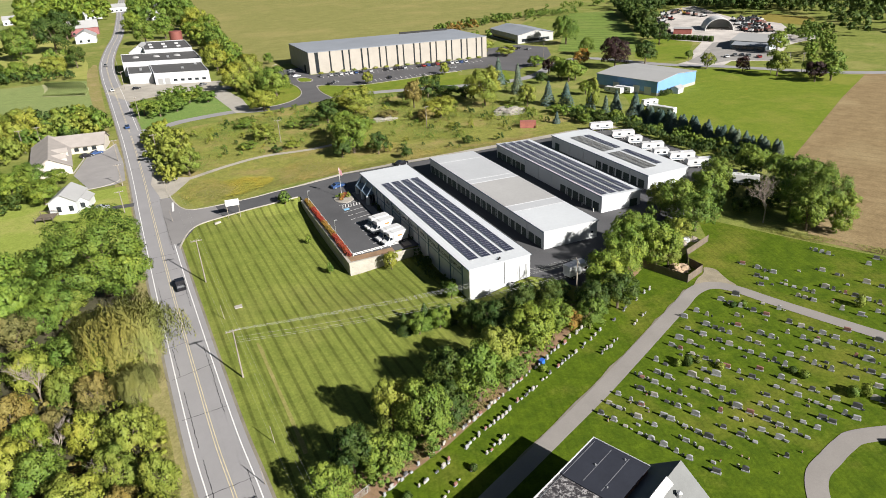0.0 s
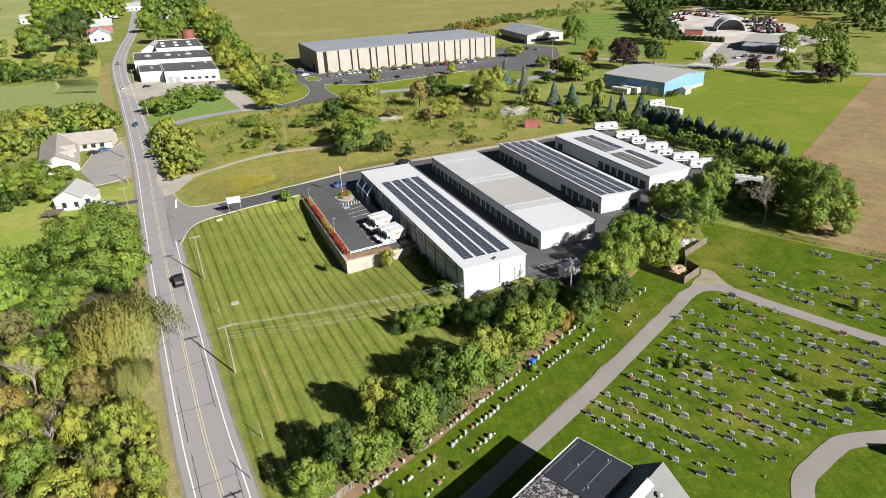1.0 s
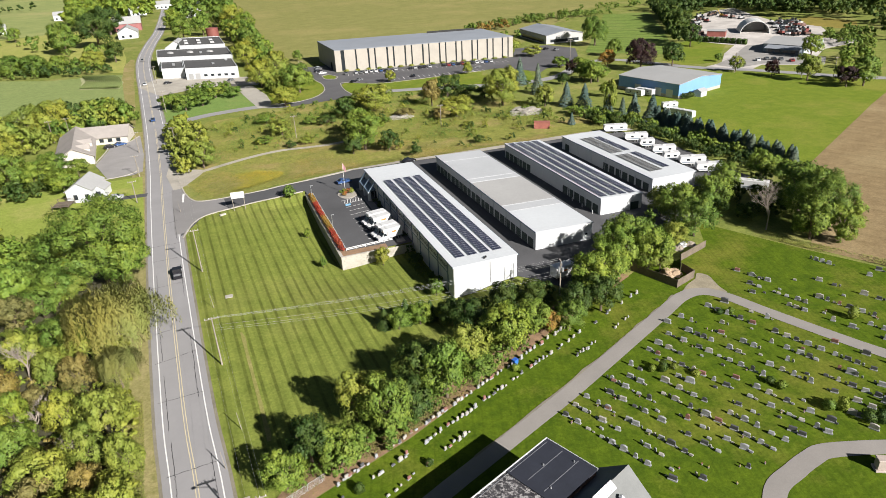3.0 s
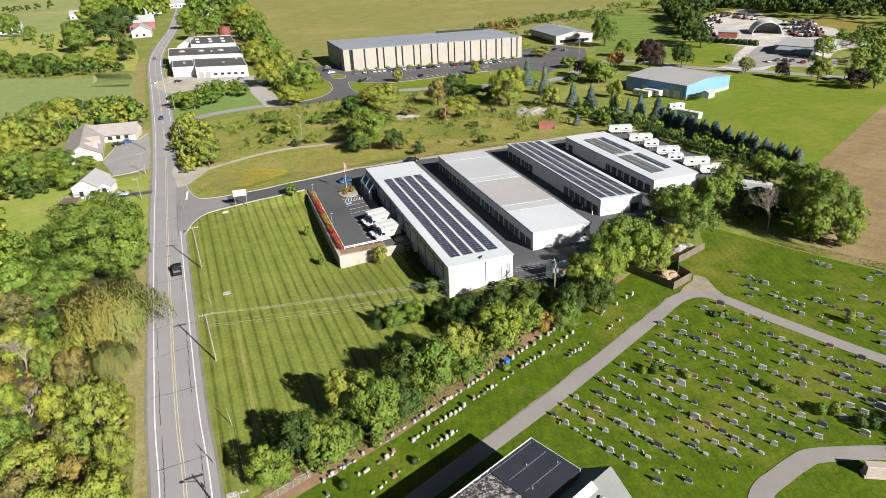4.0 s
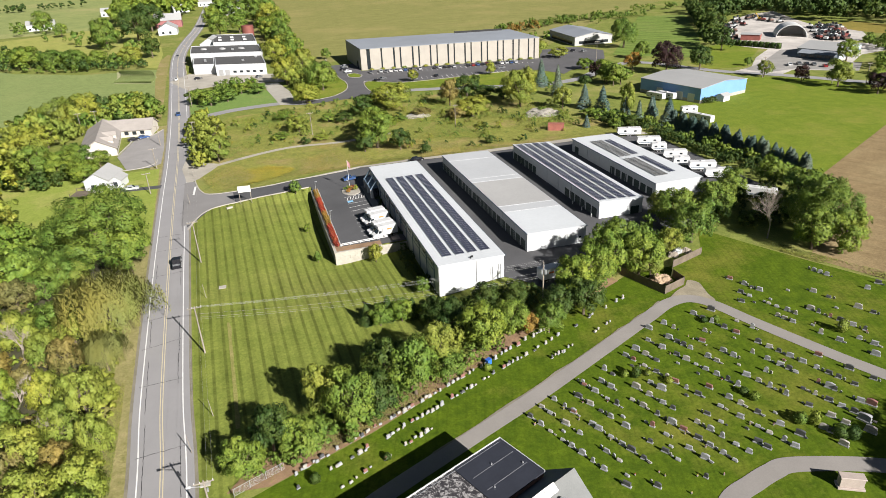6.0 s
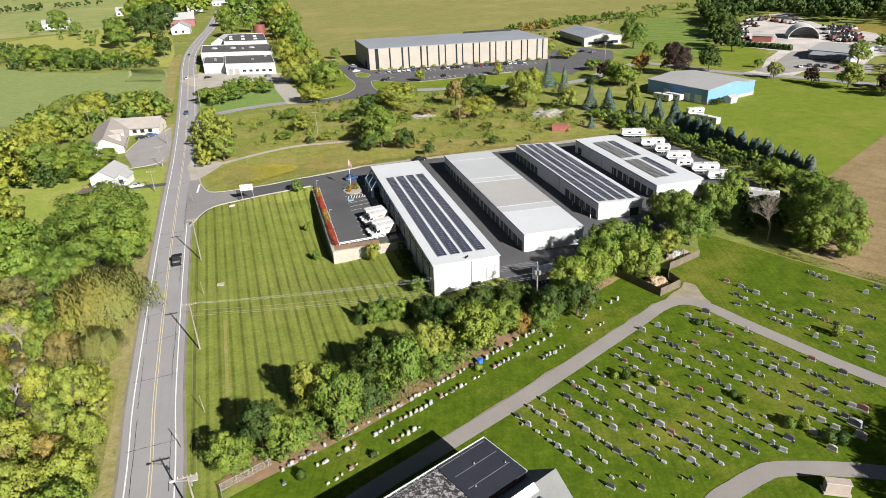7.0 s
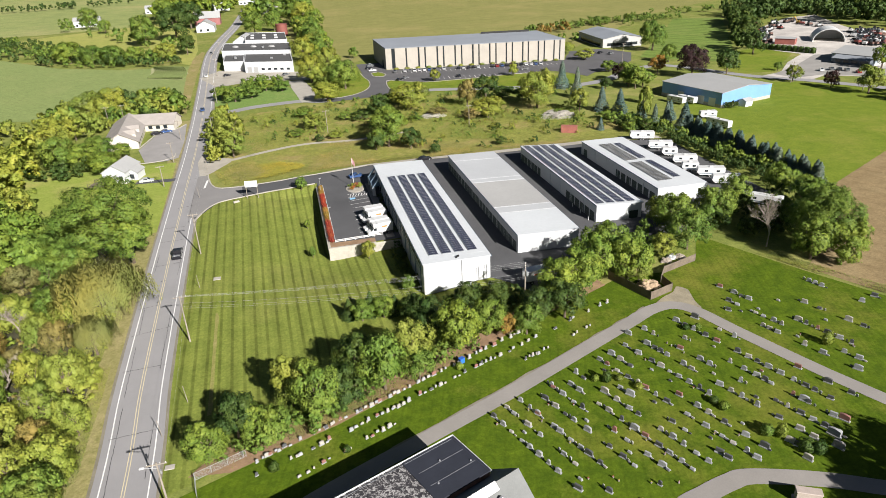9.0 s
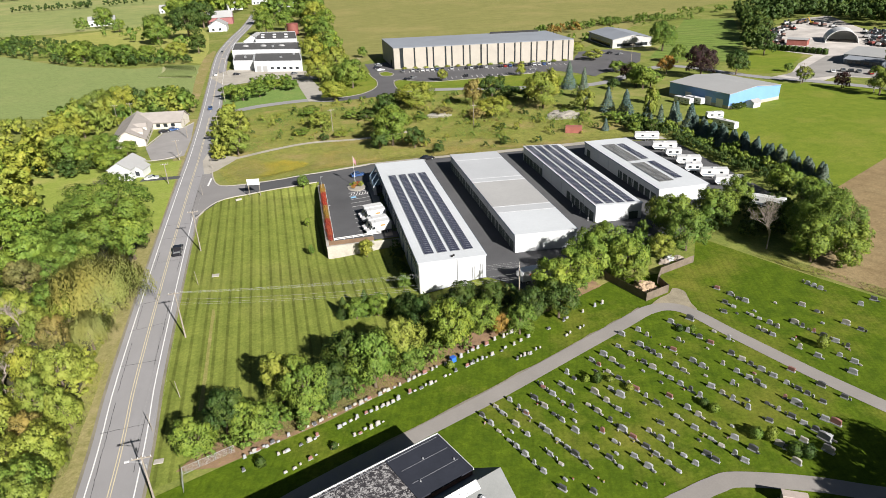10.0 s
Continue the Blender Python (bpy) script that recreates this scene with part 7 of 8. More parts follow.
def board_fence(points, h, label):
    f = thing("board_fence", label, "fence", (0, 0, 0), 0, "cemetery fences", "structure")
    me = mesh_of("board", bx(bmesh.new(), -0.14, -0.02, -0.1, 0.14, 0.02, h, 0.004), M_FENCE)
    post = mesh_of("post", box(-0.06, -0.06, -0.2, 0.06, 0.06, h + 0.1), M_FENCE)
    for (ax, ay), (cx, cy) in zip(points, points[1:]):
        n, turn = math.hypot(cx - ax, cy - ay), math.degrees(math.atan2(cy - ay, cx - ax))
        for k in range(int(n / 0.3)):
            x, y = ax + (cx - ax) * (k + 0.5) * 0.3 / n, ay + (cy - ay) * (k + 0.5) * 0.3 / n
            o = new("board", me)
            o.parent = f
            o.matrix_basis = pose(x, y, ground_z(x, y) + random.uniform(-0.03, 0.03), 0, 0, turn)
        o = new("post", post)
        o.parent = f
        o.matrix_basis = pose(ax, ay, ground_z(ax, ay), 0, 0, turn)


random.seed(41)
board_fence(((40.0, -5.0), (43.8, -16.1), (49.8, -14.1), (49.7, -10.2)), 1.9, "dark weathered board fence enclosing a spoil heap")
board_fence(((49.7, -10.0), (52.4, -6.6), (62.6, -3.2)), 1.8, "grey weathered board fence along the cemetery edge")


def heap(name, x, y, r, h, mat, label, seed):
    rng = np.random.default_rng(seed)
    bm = bmesh.new()
    bmesh.ops.create_icosphere(bm, subdivisions=4, radius=1.0)
    for v in bm.verts:
        q = v.co.copy()
        k = 1 + 0.35 * noise.noise(q * 1.7 + Vector((seed, 0, 0))) + 0.2 * noise.noise(q * 5)
        v.co = Vector((q.x * r * k, q.y * r * k * 0.8, max(-0.2, q.z * h * k)))
    ob = new(name, mesh_of(name, bm, mat))
    ob.location = (x, y, ground_z(x, y))
    tagged(ob, label, "heap")


heap("spoil_heap", 46.3, -11.0, 2.4, 1.5, surface("sandy_spoil", (0.44, 0.32, 0.21), 0.6, 1.0, 4.0, 0.95, bump=0.5), "tan sandy spoil heap inside the fence", 2)
heap("rubble_mound", 86.0, 131.5, 7.0, 2.2, surface("pale_rubble", (0.38, 0.35, 0.30), 0.5, 0.8, 3.0, 0.95, bump=0.6), "pale broken concrete rubble heap in the meadow", 5)
heap("rubble_mound", 37.0, 152.0, 5.0, 1.2, surface("grey_rubble", (0.50, 0.47, 0.40), 0.5, 0.8, 3.0, 0.95, bump=0.6), "low grey rubble heap in the meadow", 7)
for k, (x, y) in enumerate(((56.0, -1.6), (58.2, -0.4), (60.0, -1.0))):
    heap("scrap_mound", x, y, 1.3, 0.9, M_ALU if k == 1 else M_DEADWOOD, "jumbled grey scrap behind the board fence", 11 + k)
BLUE = thing("waste_bin", "blue plastic bin beside the hedge stones", "bin", (1.0, -25.9, 0.05), 25)
part("body", box(-0.5, -0.4, 0, 0.5, 0.4, 0.95, 0.06), surface("blue_plastic", (0.03, 0.14, 0.55), 0.9, 1.0, 4.0, 0.4, bump=0), BLUE)
part("lid", box(-0.53, -0.43, 0.95, 0.53, 0.43, 1.03, 0.03), surface("dark_blue_plastic", (0.03, 0.10, 0.40), 0.9, 1.0, 4.0, 0.4, bump=0), BLUE)


def dead_tree(x, y, h, seed, label, levels=4):
    rng = random.Random(seed)
    bm = bmesh.new()

    def grow(a, way, n, r, level):
        b = a + way * n
        rod(bm, a, b, r, r * 0.6, 5 if level > 1 else 3)
        if level:
            for _ in range(4):
                w = (way + Vector((rng.uniform(-0.75, 0.75), rng.uniform(-0.75, 0.75), rng.uniform(-0.1, 0.5)))).normalized()
                grow(a.lerp(b, rng.uniform(0.55, 1.0)), w, n * rng.uniform(0.55, 0.85), r * 0.55, level - 1)

    grow(Vector((0, 0, -0.2)), Vector((0.08, 0.05, 1)).normalized(), h * 0.34, 0.2, levels)
    t = new("dead_tree", mesh_of("dead_tree", bm, M_DEADWOOD))
    t.location = (x, y, ground_z(x, y))
    tagged(t, label, "tree")


dead_tree(82.0, -2.0, 15.0, 3, "bare grey dead tree at the field corner", 5)
dead_tree(-76.0, -14.0, 10.5, 4, "bare bleached dead tree in the roadside woods")
dead_tree(-69.0, -24.0, 8.0, 5, "bare bleached dead tree in the roadside woods")
dead_tree(-80.0, 6.0, 10.0, 6, "bare bleached dead tree in the roadside woods")

# ---- outlying buildings ----
M_BEIGE = surface("beige_precast_panel", (0.375, 0.345, 0.30), 0.85, 0.2, 2.0, 0.85, bump=0.05)
M_GREYROOF = surface("blue_grey_gravel_roof", (0.23, 0.25, 0.28), 0.85, 0.05, 1.0, 0.85, bump=0.05)


def skew(top, k):
    """Leans a thing's plan: its depth runs k metres aside for each metre."""
    for ob in top.children_recursive:
        for v in ob.data.vertices:
            v.co.x += k * v.co.y


def build_office():
    b = thing("office_building", "long two-storey beige office building with narrow dark window slots", "office building", (36.6, 273.8, 0), -8.9)
    w, d, h = 107.7, 44.0, 12.0
    part("wall", box(0, 0.4, -0.3, w, d, h), M_BEIGE, b, "beige precast wall")
    cuts = [0.0] + [f for c in ((0.033, 0.052), (0.110, 0.118), (0.178, 0.187), (0.214, 0.222), (0.281, 0.290), (0.316, 0.324), (0.380, 0.388), (0.417, 0.424), (0.478, 0.487), (0.513, 0.520), (0.573, 0.581), (0.608, 0.615), (0.666, 0.674), (0.700, 0.707), (0.758, 0.766), (0.790, 0.797), (0.846, 0.854), (0.880, 0.887), (0.935, 0.942), (0.968, 0.975)) for f in c] + [1.0]
    for k in range(0, len(cuts), 2):
        part("wall_panel", box(w * cuts[k], -0.15, -0.3, w * cuts[k + 1], 0.39, h, 0.03), M_BEIGE, b, "beige precast panel")
    for k in range(1, len(cuts) - 1, 2):
        x0, x1 = w * cuts[k], w * cuts[k + 1]
        slot = part("window", box(x0 + 0.01, 0.1, 0.4, x1 - 0.01, 0.38, h - 0.3), M_GLASS, b, "dark full-height window slot")
        for z in (3.6, 5.4, 6.2, 9.0):
            part("mullion", box(x0 + 0.01, 0.04, z, x1 - 0.01, 0.1, z + 0.12), M_BLACK, slot)
    part("roof", box(-0.1, -0.2, h, w + 0.1, d + 0.1, h + 0.35), M_GREYROOF, b, "blue-grey flat roof")
    part("side_door", box(-0.05, 8, 0, -0.002, 12, 4.2), M_GLASS, b)
    part("roof_screen", box(70, d - 3, h + 0.3, w - 6, d - 2.4, h + 1.5), M_BLACK, b, "dark rooftop screen")
    skew(b, -0.175)
    for k in range(16):
        x = 6 + k * 6.4
        shrub(36.6 + x * math.cos(radians(-8.9)) + 2 * math.sin(radians(-8.9)), 273.8 + x * math.sin(radians(-8.9)) - 2 * math.cos(radians(-8.9)), 1.3, 1.7, "y", "low clipped hedge before the office building")


build_office()


def gable(name, label, at, turn, w, d, eave, ridge, wall_mat, roof_mat, along_x=True, overhang=0.4, openings=(), group="", category="building", band=None):
    """A gabled building, its corner at the place given: ridge along x or y."""
    b = thing(name, label, category, (*at, 0), turn, group)
    if along_x:
        outline, axis, n = ((0, -0.2), (d, -0.2), (d, eave), (d / 2, ridge), (0, eave)), "x", w
    else:
        outline, axis, n = ((0, -0.2), (w, -0.2), (w, eave), (w / 2, ridge), (0, eave)), "y", d
    part("wall", prism(bmesh.new(), outline, axis, 0, n), wall_mat, b)
    span = d if along_x else w
    lean = (ridge - eave) / (span / 2)
    for s in (0, 1):
        a = (-overhang, eave - lean * overhang) if s == 0 else (span + overhang, eave - lean * overhang)
        part("roof_slope", prism(bmesh.new(), ((a[0], a[1] + 0.03), (span / 2, ridge + 0.03), (span / 2, ridge + 0.23), (a[0], a[1] + 0.23)), axis, -overhang, n + overhang), roof_mat, b, "pitched roof slope")
    for x0, z0, x1, z1, side, mat in openings:
        bb = {"s": lambda: box(x0, -0.06, z0, x1, 0.05, z1), "w": lambda: box(-0.06, x0, z0, 0.05, x1, z1), "e": lambda: box(w - 0.05, x0, z0, w + 0.06, x1, z1)}[side]()
        part("window" if mat is M_GLASS else "door", bb, mat, b)
    if band:
        part("base_band", box(-0.05, -0.05, -0.2, w + 0.05, d + 0.05, band), M_CONCRETE, b, "pale block base band")
    return b


M_BLUE = surface("blue_metal_siding", (0.16, 0.31, 0.60), 0.88, 0.2, 2.0, 0.5, bump=0.04)
M_PALE_ROOF = surface("pale_metal_roof", (0.33, 0.33, 0.325), 0.88, 0.08, 1.5, 0.6, bump=0.03)
gable("blue_warehouse", "blue metal warehouse with a pale low-pitched roof", (152.8, 117.4), 15, 31.0, 33.0, 6.2, 7.6, M_BLUE, M_PALE_ROOF, False, 0.3, ((3, 0.2, 6.5, 3.6, "w", M_WHITE), (9, 0.2, 12.5, 3.6, "w", M_WHITE), (20, 0.2, 23.5, 3.6, "w", M_WHITE)), band=1.4)
far_woods("clipped_hedge", "dark clipped evergreen hedge beside the blue warehouse", 51, [(153.5, 117), (154.5, 114.2), (159.5, 115), (158.5, 118)], 9, 2.6, 3.4, "d", 18, 20, 0.16, 0.3, "hedge")
gable("garden_shed", "small white shed beside the blue warehouse", (163.0, 115.2), 17, 4.5, 3.5, 2.4, 3.2, M_WALL, M_PALE_ROOF)
gable("office_annex", "pale grey low office building with a blue-grey gabled roof", (183.0, 287.0), -4, 27, 44, 5.6, 8.0, surface("pale_block_wall", (0.40, 0.395, 0.385), 0.85, 0.3, 2.0, 0.85, bump=0.05), M_GREYROOF, False, 0.5, ((3, 1, 24, 2.8, "s", M_GLASS), (4, 0.5, 40, 2.6, "w", M_GLASS)))
GARAGE = gable("repair_garage", "blue-grey metal garage with a dark front porch in the yard", (277.5, 166.0), 23, 30, 22, 4.4, 6.6, surface("blue_grey_siding", (0.40, 0.46, 0.50), 0.85, 0.3, 2.0, 0.5, bump=0.05), M_PALE_ROOF, False, 0.5, ((3, 0.2, 7, 4.0, "s", M_WHITE), (12, 0.2, 16, 4.0, "s", M_WHITE), (21, 0.9, 26, 2.6, "s", M_GLASS)))
part("porch_wall", box(-5.0, 1.0, -0.1, -0.1, 19.0, 2.7), surface("dark_slate_siding", (0.10, 0.12, 0.14), 0.85, 0.3, 2.0, 0.6, bump=0.05), GARAGE, "dark slate porch front")
part("porch_roof", prism(bmesh.new(), ((-5.8, 2.75), (-0.1, 4.1), (-0.1, 4.25), (-5.8, 2.9)), "y", 0.4, 19.6), M_GREYROOF, GARAGE, "blue-grey lean-to porch roof")
for k in range(4):
    part("window", box(-5.06, 2.6 + 4.1 * k, 0.9, -4.95, 5.2 + 4.1 * k, 2.1), M_GLASS, GARAGE)
gable("equipment_shed", "red-brown brick shed in the equipment yard", (283.5, 249.5), -48, 11.5, 8, 3.6, 4.2, surface("red_brick", (0.30, 0.10, 0.08), 0.7, 0.4, 3.0, 0.9, bump=0.1), M_PALE_ROOF)
gable("village_house", "red house with a grey roof beside the road", (-104, 612), 0, 25, 18, 7.0, 12.5, surface("red_clapboard", (0.30, 0.12, 0.12), 0.8, 0.3, 2.0, 0.8, bump=0.05), M_PALE_ROOF, True, 0.6, ((3, 1, 5, 3, "s", M_GLASS), (12, 1, 14, 3, "s", M_GLASS)))
gable("village_house", "white house front of the red house", (-96, 545), 0, 16, 22, 5.5, 10.0, M_WALL, M_PALE_ROOF, False, 0.6, ((3, 1, 5, 3, "s", M_GLASS), (9, 1, 11, 3, "s", M_GLASS)))
for x, y, w, d, t in ((-96, 780, 18, 22, 10), (-70, 860, 20, 16, -5), (-38, 700, 18, 16, 5), (-232, 676, 26, 16, 8), (-180, 800, 18, 14, 0), (-130, 880, 18, 14, 20), (-20, 800, 16, 14, 0), (-150, 960, 20, 14, 5)):
    gable("village_house", "white clapboard house with a grey roof among trees", (x, y), t, w, d, 6.0, 9.5, M_WALL, M_PALE_ROOF, True, 0.5, ((2, 1, 4, 3, "s", M_GLASS), (7, 1, 9, 3, "s", M_GLASS), (12, 1, 14, 3, "s", M_GLASS)), "village houses")

# beige roadside house and white house
M_TAUPE = surface("taupe_shingles", (0.32, 0.29, 0.265), 0.82, 0.3, 4.0, 0.9, bump=0.2)
M_CREAM = surface("cream_siding", (0.50, 0.46, 0.40), 0.9, 0.3, 3.0, 0.7, bump=0.05)
gable("roadside_house", "cream house wing with a taupe shingled roof and dormers", (-93.6, 146.5), 4, 12.4, 36.0, 3.0, 6.4, M_CREAM, M_TAUPE, False, 0.6, tuple((2.5 + 4.6 * k, 0.9, 4.2 + 4.6 * k, 2.3, "e", M_GLASS) for k in range(7)) + ((4, 0.9, 9, 2.4, "s", M_GLASS),), "roadside houses", "house")
gable("roadside_house", "cream house wing with a long taupe shingled roof", (-91.5, 175.5), -9, 20.5, 11.5, 3.0, 6.0, M_CREAM, M_TAUPE, True, 0.6, tuple((10 + 3.1 * k, 0.9, 11.6 + 3.1 * k, 2.3, "s", M_GLASS) for k in range(3)), "roadside houses", "house")
for y in (149, 157):
    gable("dormer", "cream dormer on the taupe roof", (-87.6, y + 2), 4, 5.2, 2.6, 5.0, 6.0, M_CREAM, M_TAUPE, True, 0.2, (), "roof dormers", "dormer")
gable("white_cottage", "white clapboard cottage with a pale grey roof", (-85.2, 105.0), -14, 7.6, 11.0, 3.9, 6.2, M_WALL, M_PALE_ROOF, False, 0.4, ((2, 1, 3.2, 2.6, "s", M_GLASS), (5.4, 1, 6.6, 2.6, "s", M_GLASS), (3, 1, 4.2, 2.6, "e", M_GLASS)), "roadside houses", "house")
gable("cottage_porch", "white cottage side wing with a grey roof", (-78.0, 106.6), -14, 3.4, 5.6, 2.6, 3.8, M_WALL, M_PALE_ROOF, False, 0.3, ((1, 0.6, 2.2, 2.1, "s", M_GLASS),), "roadside houses", "house")


def build_deck():
    d = thing("wooden_deck", "weathered wooden deck with railings behind the cottage", "deck", (-89.0, 100.0, 0), -14)
    for k in range(14):
        part("plank", box(0, k * 0.36, 1.1, 5.0, k * 0.36 + 0.33, 1.16), M_FENCE, d)
    for x in (0.1, 2.5, 4.9):
        for y in (0.1, 4.9):
            part("post", box(x - 0.07, y - 0.07, -0.1, x + 0.07, y + 0.07, 2.1), M_FENCE, d)
    for y in (0.1, 4.9):
        part("rail", box(0, y - 0.04, 2.0, 5, y + 0.04, 2.1), M_FENCE, d)


build_deck()


# white factory with dark flat roofs
def build_factory():
    M_TARROOF = surface("dark_tar_roof", (0.085, 0.083, 0.082), 0.75, 0.1, 1.5, 0.85, bump=0.05)
    f = thing("factory", "white painted brick factory with stepped dark flat roofs", "factory", (-58.6, 314.5, 0), -22)
    for x0, y0, x1, y1, h in ((0, 0, 13.5, 27, 5.5), (14.0, -6.0, 45.0, 27, 6.0), (-2.0, 27.3, 46.0, 62, 8.0), (14, 62.3, 45, 104, 10.0)):
        part("wall", box(x0, y0, -0.3, x1, y1, h), M_WALL, f, "white painted wall")
        part("roof", box(x0 + 0.4, y0 + 0.4, h, x1 - 0.4, y1 - 0.4, h + 0.12), M_TARROOF, f, "dark tar roof")
        for a in ((x0, y0, x1, y0 + 0.4), (x0, y1 - 0.4, x1, y1), (x0, y0 + 0.4, x0 + 0.4, y1 - 0.4), (x1 - 0.4, y0 + 0.4, x1, y1 - 0.4)):
            part("parapet", box(a[0], a[1], h, a[2], a[3], h + 0.5), M_WALL, f)
    for x in (7, 20, 33):
        bm = bmesh.new()
        bmesh.ops.create_uvsphere(bm, u_segments=14, v_segments=6, radius=2.4)
        bmesh.ops.scale(bm, vec=(1, 1, 0.45), verts=bm.verts)
        bmesh.ops.translate(bm, vec=(x, 46, 8.1), verts=bm.verts)
        part("dome_skylight", bm, M_PALE_ROOF, f, "pale domed skylight")
    for k in range(3):
        for j in range(2):
            part("skylight", box(18 + k * 9, 72 + j * 14, 10.1, 20.6 + k * 9, 75 + j * 14, 10.9, 0.05), M_WHITE, f, "white skylight box")
    for x, y in ((7, 12), (31, 8), (40, 20), (26, 40)):
        part("roof_unit", box(x, y, 5.5 if y < 27 else 8.0, x + 1.6, y + 1.6, 6.9 if y < 27 else 9.2, 0.05), M_ALU, f)
    for x in (15.5, 19.5):
        part("dock_door", box(x, -6.06, 0.2, x + 2.8, -5.9, 3.4), M_PALE_ROOF, f, "pale loading door")
    for k in range(5):
        part("window", box(24.5 + k * 4, -6.05, 1.6, 26.5 + k * 4, -5.9, 2.8), M_GLASS, f)
    skew(f, -0.42)
    gable("factory_house", "white gabled house built against the factory", (-56, 396), -10, 13, 18, 7.5, 11.5, M_WALL, M_PALE_ROOF, False, 0.5)
    t = thing("water_tank", "rust-brown round steel water tank", "tank", (-20, 478, 0))
    rust = surface("rust_brown_steel", (0.23, 0.075, 0.06), 0.7, 0.2, 2.0, 0.7, bump=0.1)
    part("shell", rod(bmesh.new(), (0, 0, -0.3), (0, 0, 9.5), 4.9, None, 32), rust, t)
    part("rim", rod(bmesh.new(), (0, 0, 9.2), (0, 0, 9.8), 5.05, None, 32), rust, t)
    part("cover", rod(bmesh.new(), (0, 0, 9.8), (0, 0, 10.4), 4.9, 0.5, 32), rust, t)


build_factory()


def build_dome():
    t = thing("fabric_shelter", "white arched fabric storage shelter open at the front", "shelter", (316.5, 241, 0), -36)
    bm = bmesh.new()
    rings = []
    for y in (0, 18):
        for r in (6.9, 6.6):
            rings.append([bm.verts.new((r * 1.35 * math.cos(a), y, r * 1.15 * math.sin(a))) for a in [math.pi * k / 16 for k in range(17)]])
    for a, b in ((0, 2), (1, 3), (0, 1), (2, 3)):
        for k in range(16):
            bm.faces.new((rings[a][k], rings[a][k + 1], rings[b][k + 1], rings[b][k]))
    bmesh.ops.recalc_face_normals(bm, faces=bm.faces[:])
    part("canopy", bm, M_WHITE, t, "white fabric canopy")
    part("back_wall", prism(bmesh.new(), [(8.9 * math.cos(math.pi * k / 16), 7.58 * math.sin(math.pi * k / 16)) for k in range(17)], "y", 17.6, 17.9), M_WHITE, t)


build_dome()


def machine(x, y, turn, colour, kind):
    m = thing("excavator" if kind else "farm_machine", ("yellow tracked excavator" if kind else colour.replace("rust", "rusty") + " painted farm machine") + " parked in the equipment yard", "machine", (x, y, 0.06), turn, "yard machines")
    paint = CAR_PAINT_YARD[colour]
    part("body", box(-1.8, -1.2, 0.9, 1.6, 1.2, 2.1, 0.12), paint, m)
    part("cab", box(0.2, -1.1, 2.1, 1.5, 0.1, 3.3, 0.1), M_GLASS, m, "dark glazed cab")
    for s in (-1, 1):
        part("track", box(-2.0, s * 1.15 - 0.3, 0.0, 2.0, s * 1.15 + 0.3, 0.9, 0.2), M_BLACK, m, "black track")
    if kind:
        part("boom", rod(rod(bmesh.new(), (1.5, 0.4, 1.8), (4.2, 0.4, 5.0), 0.3, 0.25), (4.2, 0.4, 5.0), (6.5, 0.4, 2.2), 0.22, 0.16), paint, m)
        part("bucket", box(6.1, -0.1, 1.2, 7.1, 0.9, 2.2, 0.15), M_BLACK, m)
    else:
        part("implement", box(1.6, -2.2, 0.4, 2.6, 2.2, 1.1, 0.1), M_BLACK, m)


CAR_PAINT_YARD = {"yellow": surface("yellow_machine_paint", (0.70, 0.42, 0.04), 0.85, 1.0, 3.0, 0.4, bump=0), "red": surface("red_machine_paint", (0.22, 0.06, 0.05), 0.85, 1.0, 3.0, 0.45, bump=0), "rust": surface("rusty_steel", (0.17, 0.10, 0.08), 0.7, 1.0, 3.0, 0.8, bump=0.1), "pale": M_WHITE, "grey": M_ALU}
random.seed(61)
machine(364, 324, 100, "yellow", True)
for k in range(34):
    a = random.uniform(0, 1)
    machine(272 + 50 * a + random.uniform(-3, 8), 248 + 66 * a + random.uniform(-5, 5), random.uniform(0, 360), random.choice(("pale", "rust", "pale", "red", "rust", "grey")), False)
for k in range(64):
    a = random.uniform(0, 1)
    machine(372 - 40 * a + random.uniform(-12, 4), 268 - 52 * a + random.uniform(-8, 8), random.uniform(0, 360), random.choice(("grey", "rust", "red", "red", "pale", "pale")), False)
for k in range(12):
    machine(345 + random.uniform(-14, 25), 318 + random.uniform(-16, 20), random.uniform(0, 360), random.choice(("grey", "rust", "pale", "red")), False)
def clipped_hedge(x0, y0, x1, y1, w, h):
    """A row of square-clipped evergreen bushes, each a thing."""
    n = int(math.hypot(x1 - x0, y1 - y0) / (w * 1.25))
    turn = math.degrees(math.atan2(y1 - y0, x1 - x0))
    rng = np.random.default_rng(int(x0))
    for k in range(n):
        q = rng.uniform(-1, 1, (640, 3))
        q[np.arange(640), rng.integers(0, 3, 640)] = np.sign(rng.uniform(-1, 1, 640))
        v, ways = leafy(rng, q * rng.uniform(0.8, 1.04, (640, 1)) + np.array([0, 0, 1.0]), q, 0.34, 0.3, (w / 2, w / 2, h / 2))
        t = (k + 0.5) / n
        b = new("hedge_bush", card_mesh("hedge_bush", v, M_LEAF["d"], ways))
        b.matrix_basis = pose(x0 + (x1 - x0) * t, y0 + (y1 - y0) * t, 0.05, 0, 0, turn)
        tagged(b, "dark green square-clipped bush in the yard hedge", "hedge", "yard hedge bushes")


clipped_hedge(263.2, 243.2, 279.3, 209.4, 2.5, 3.0)


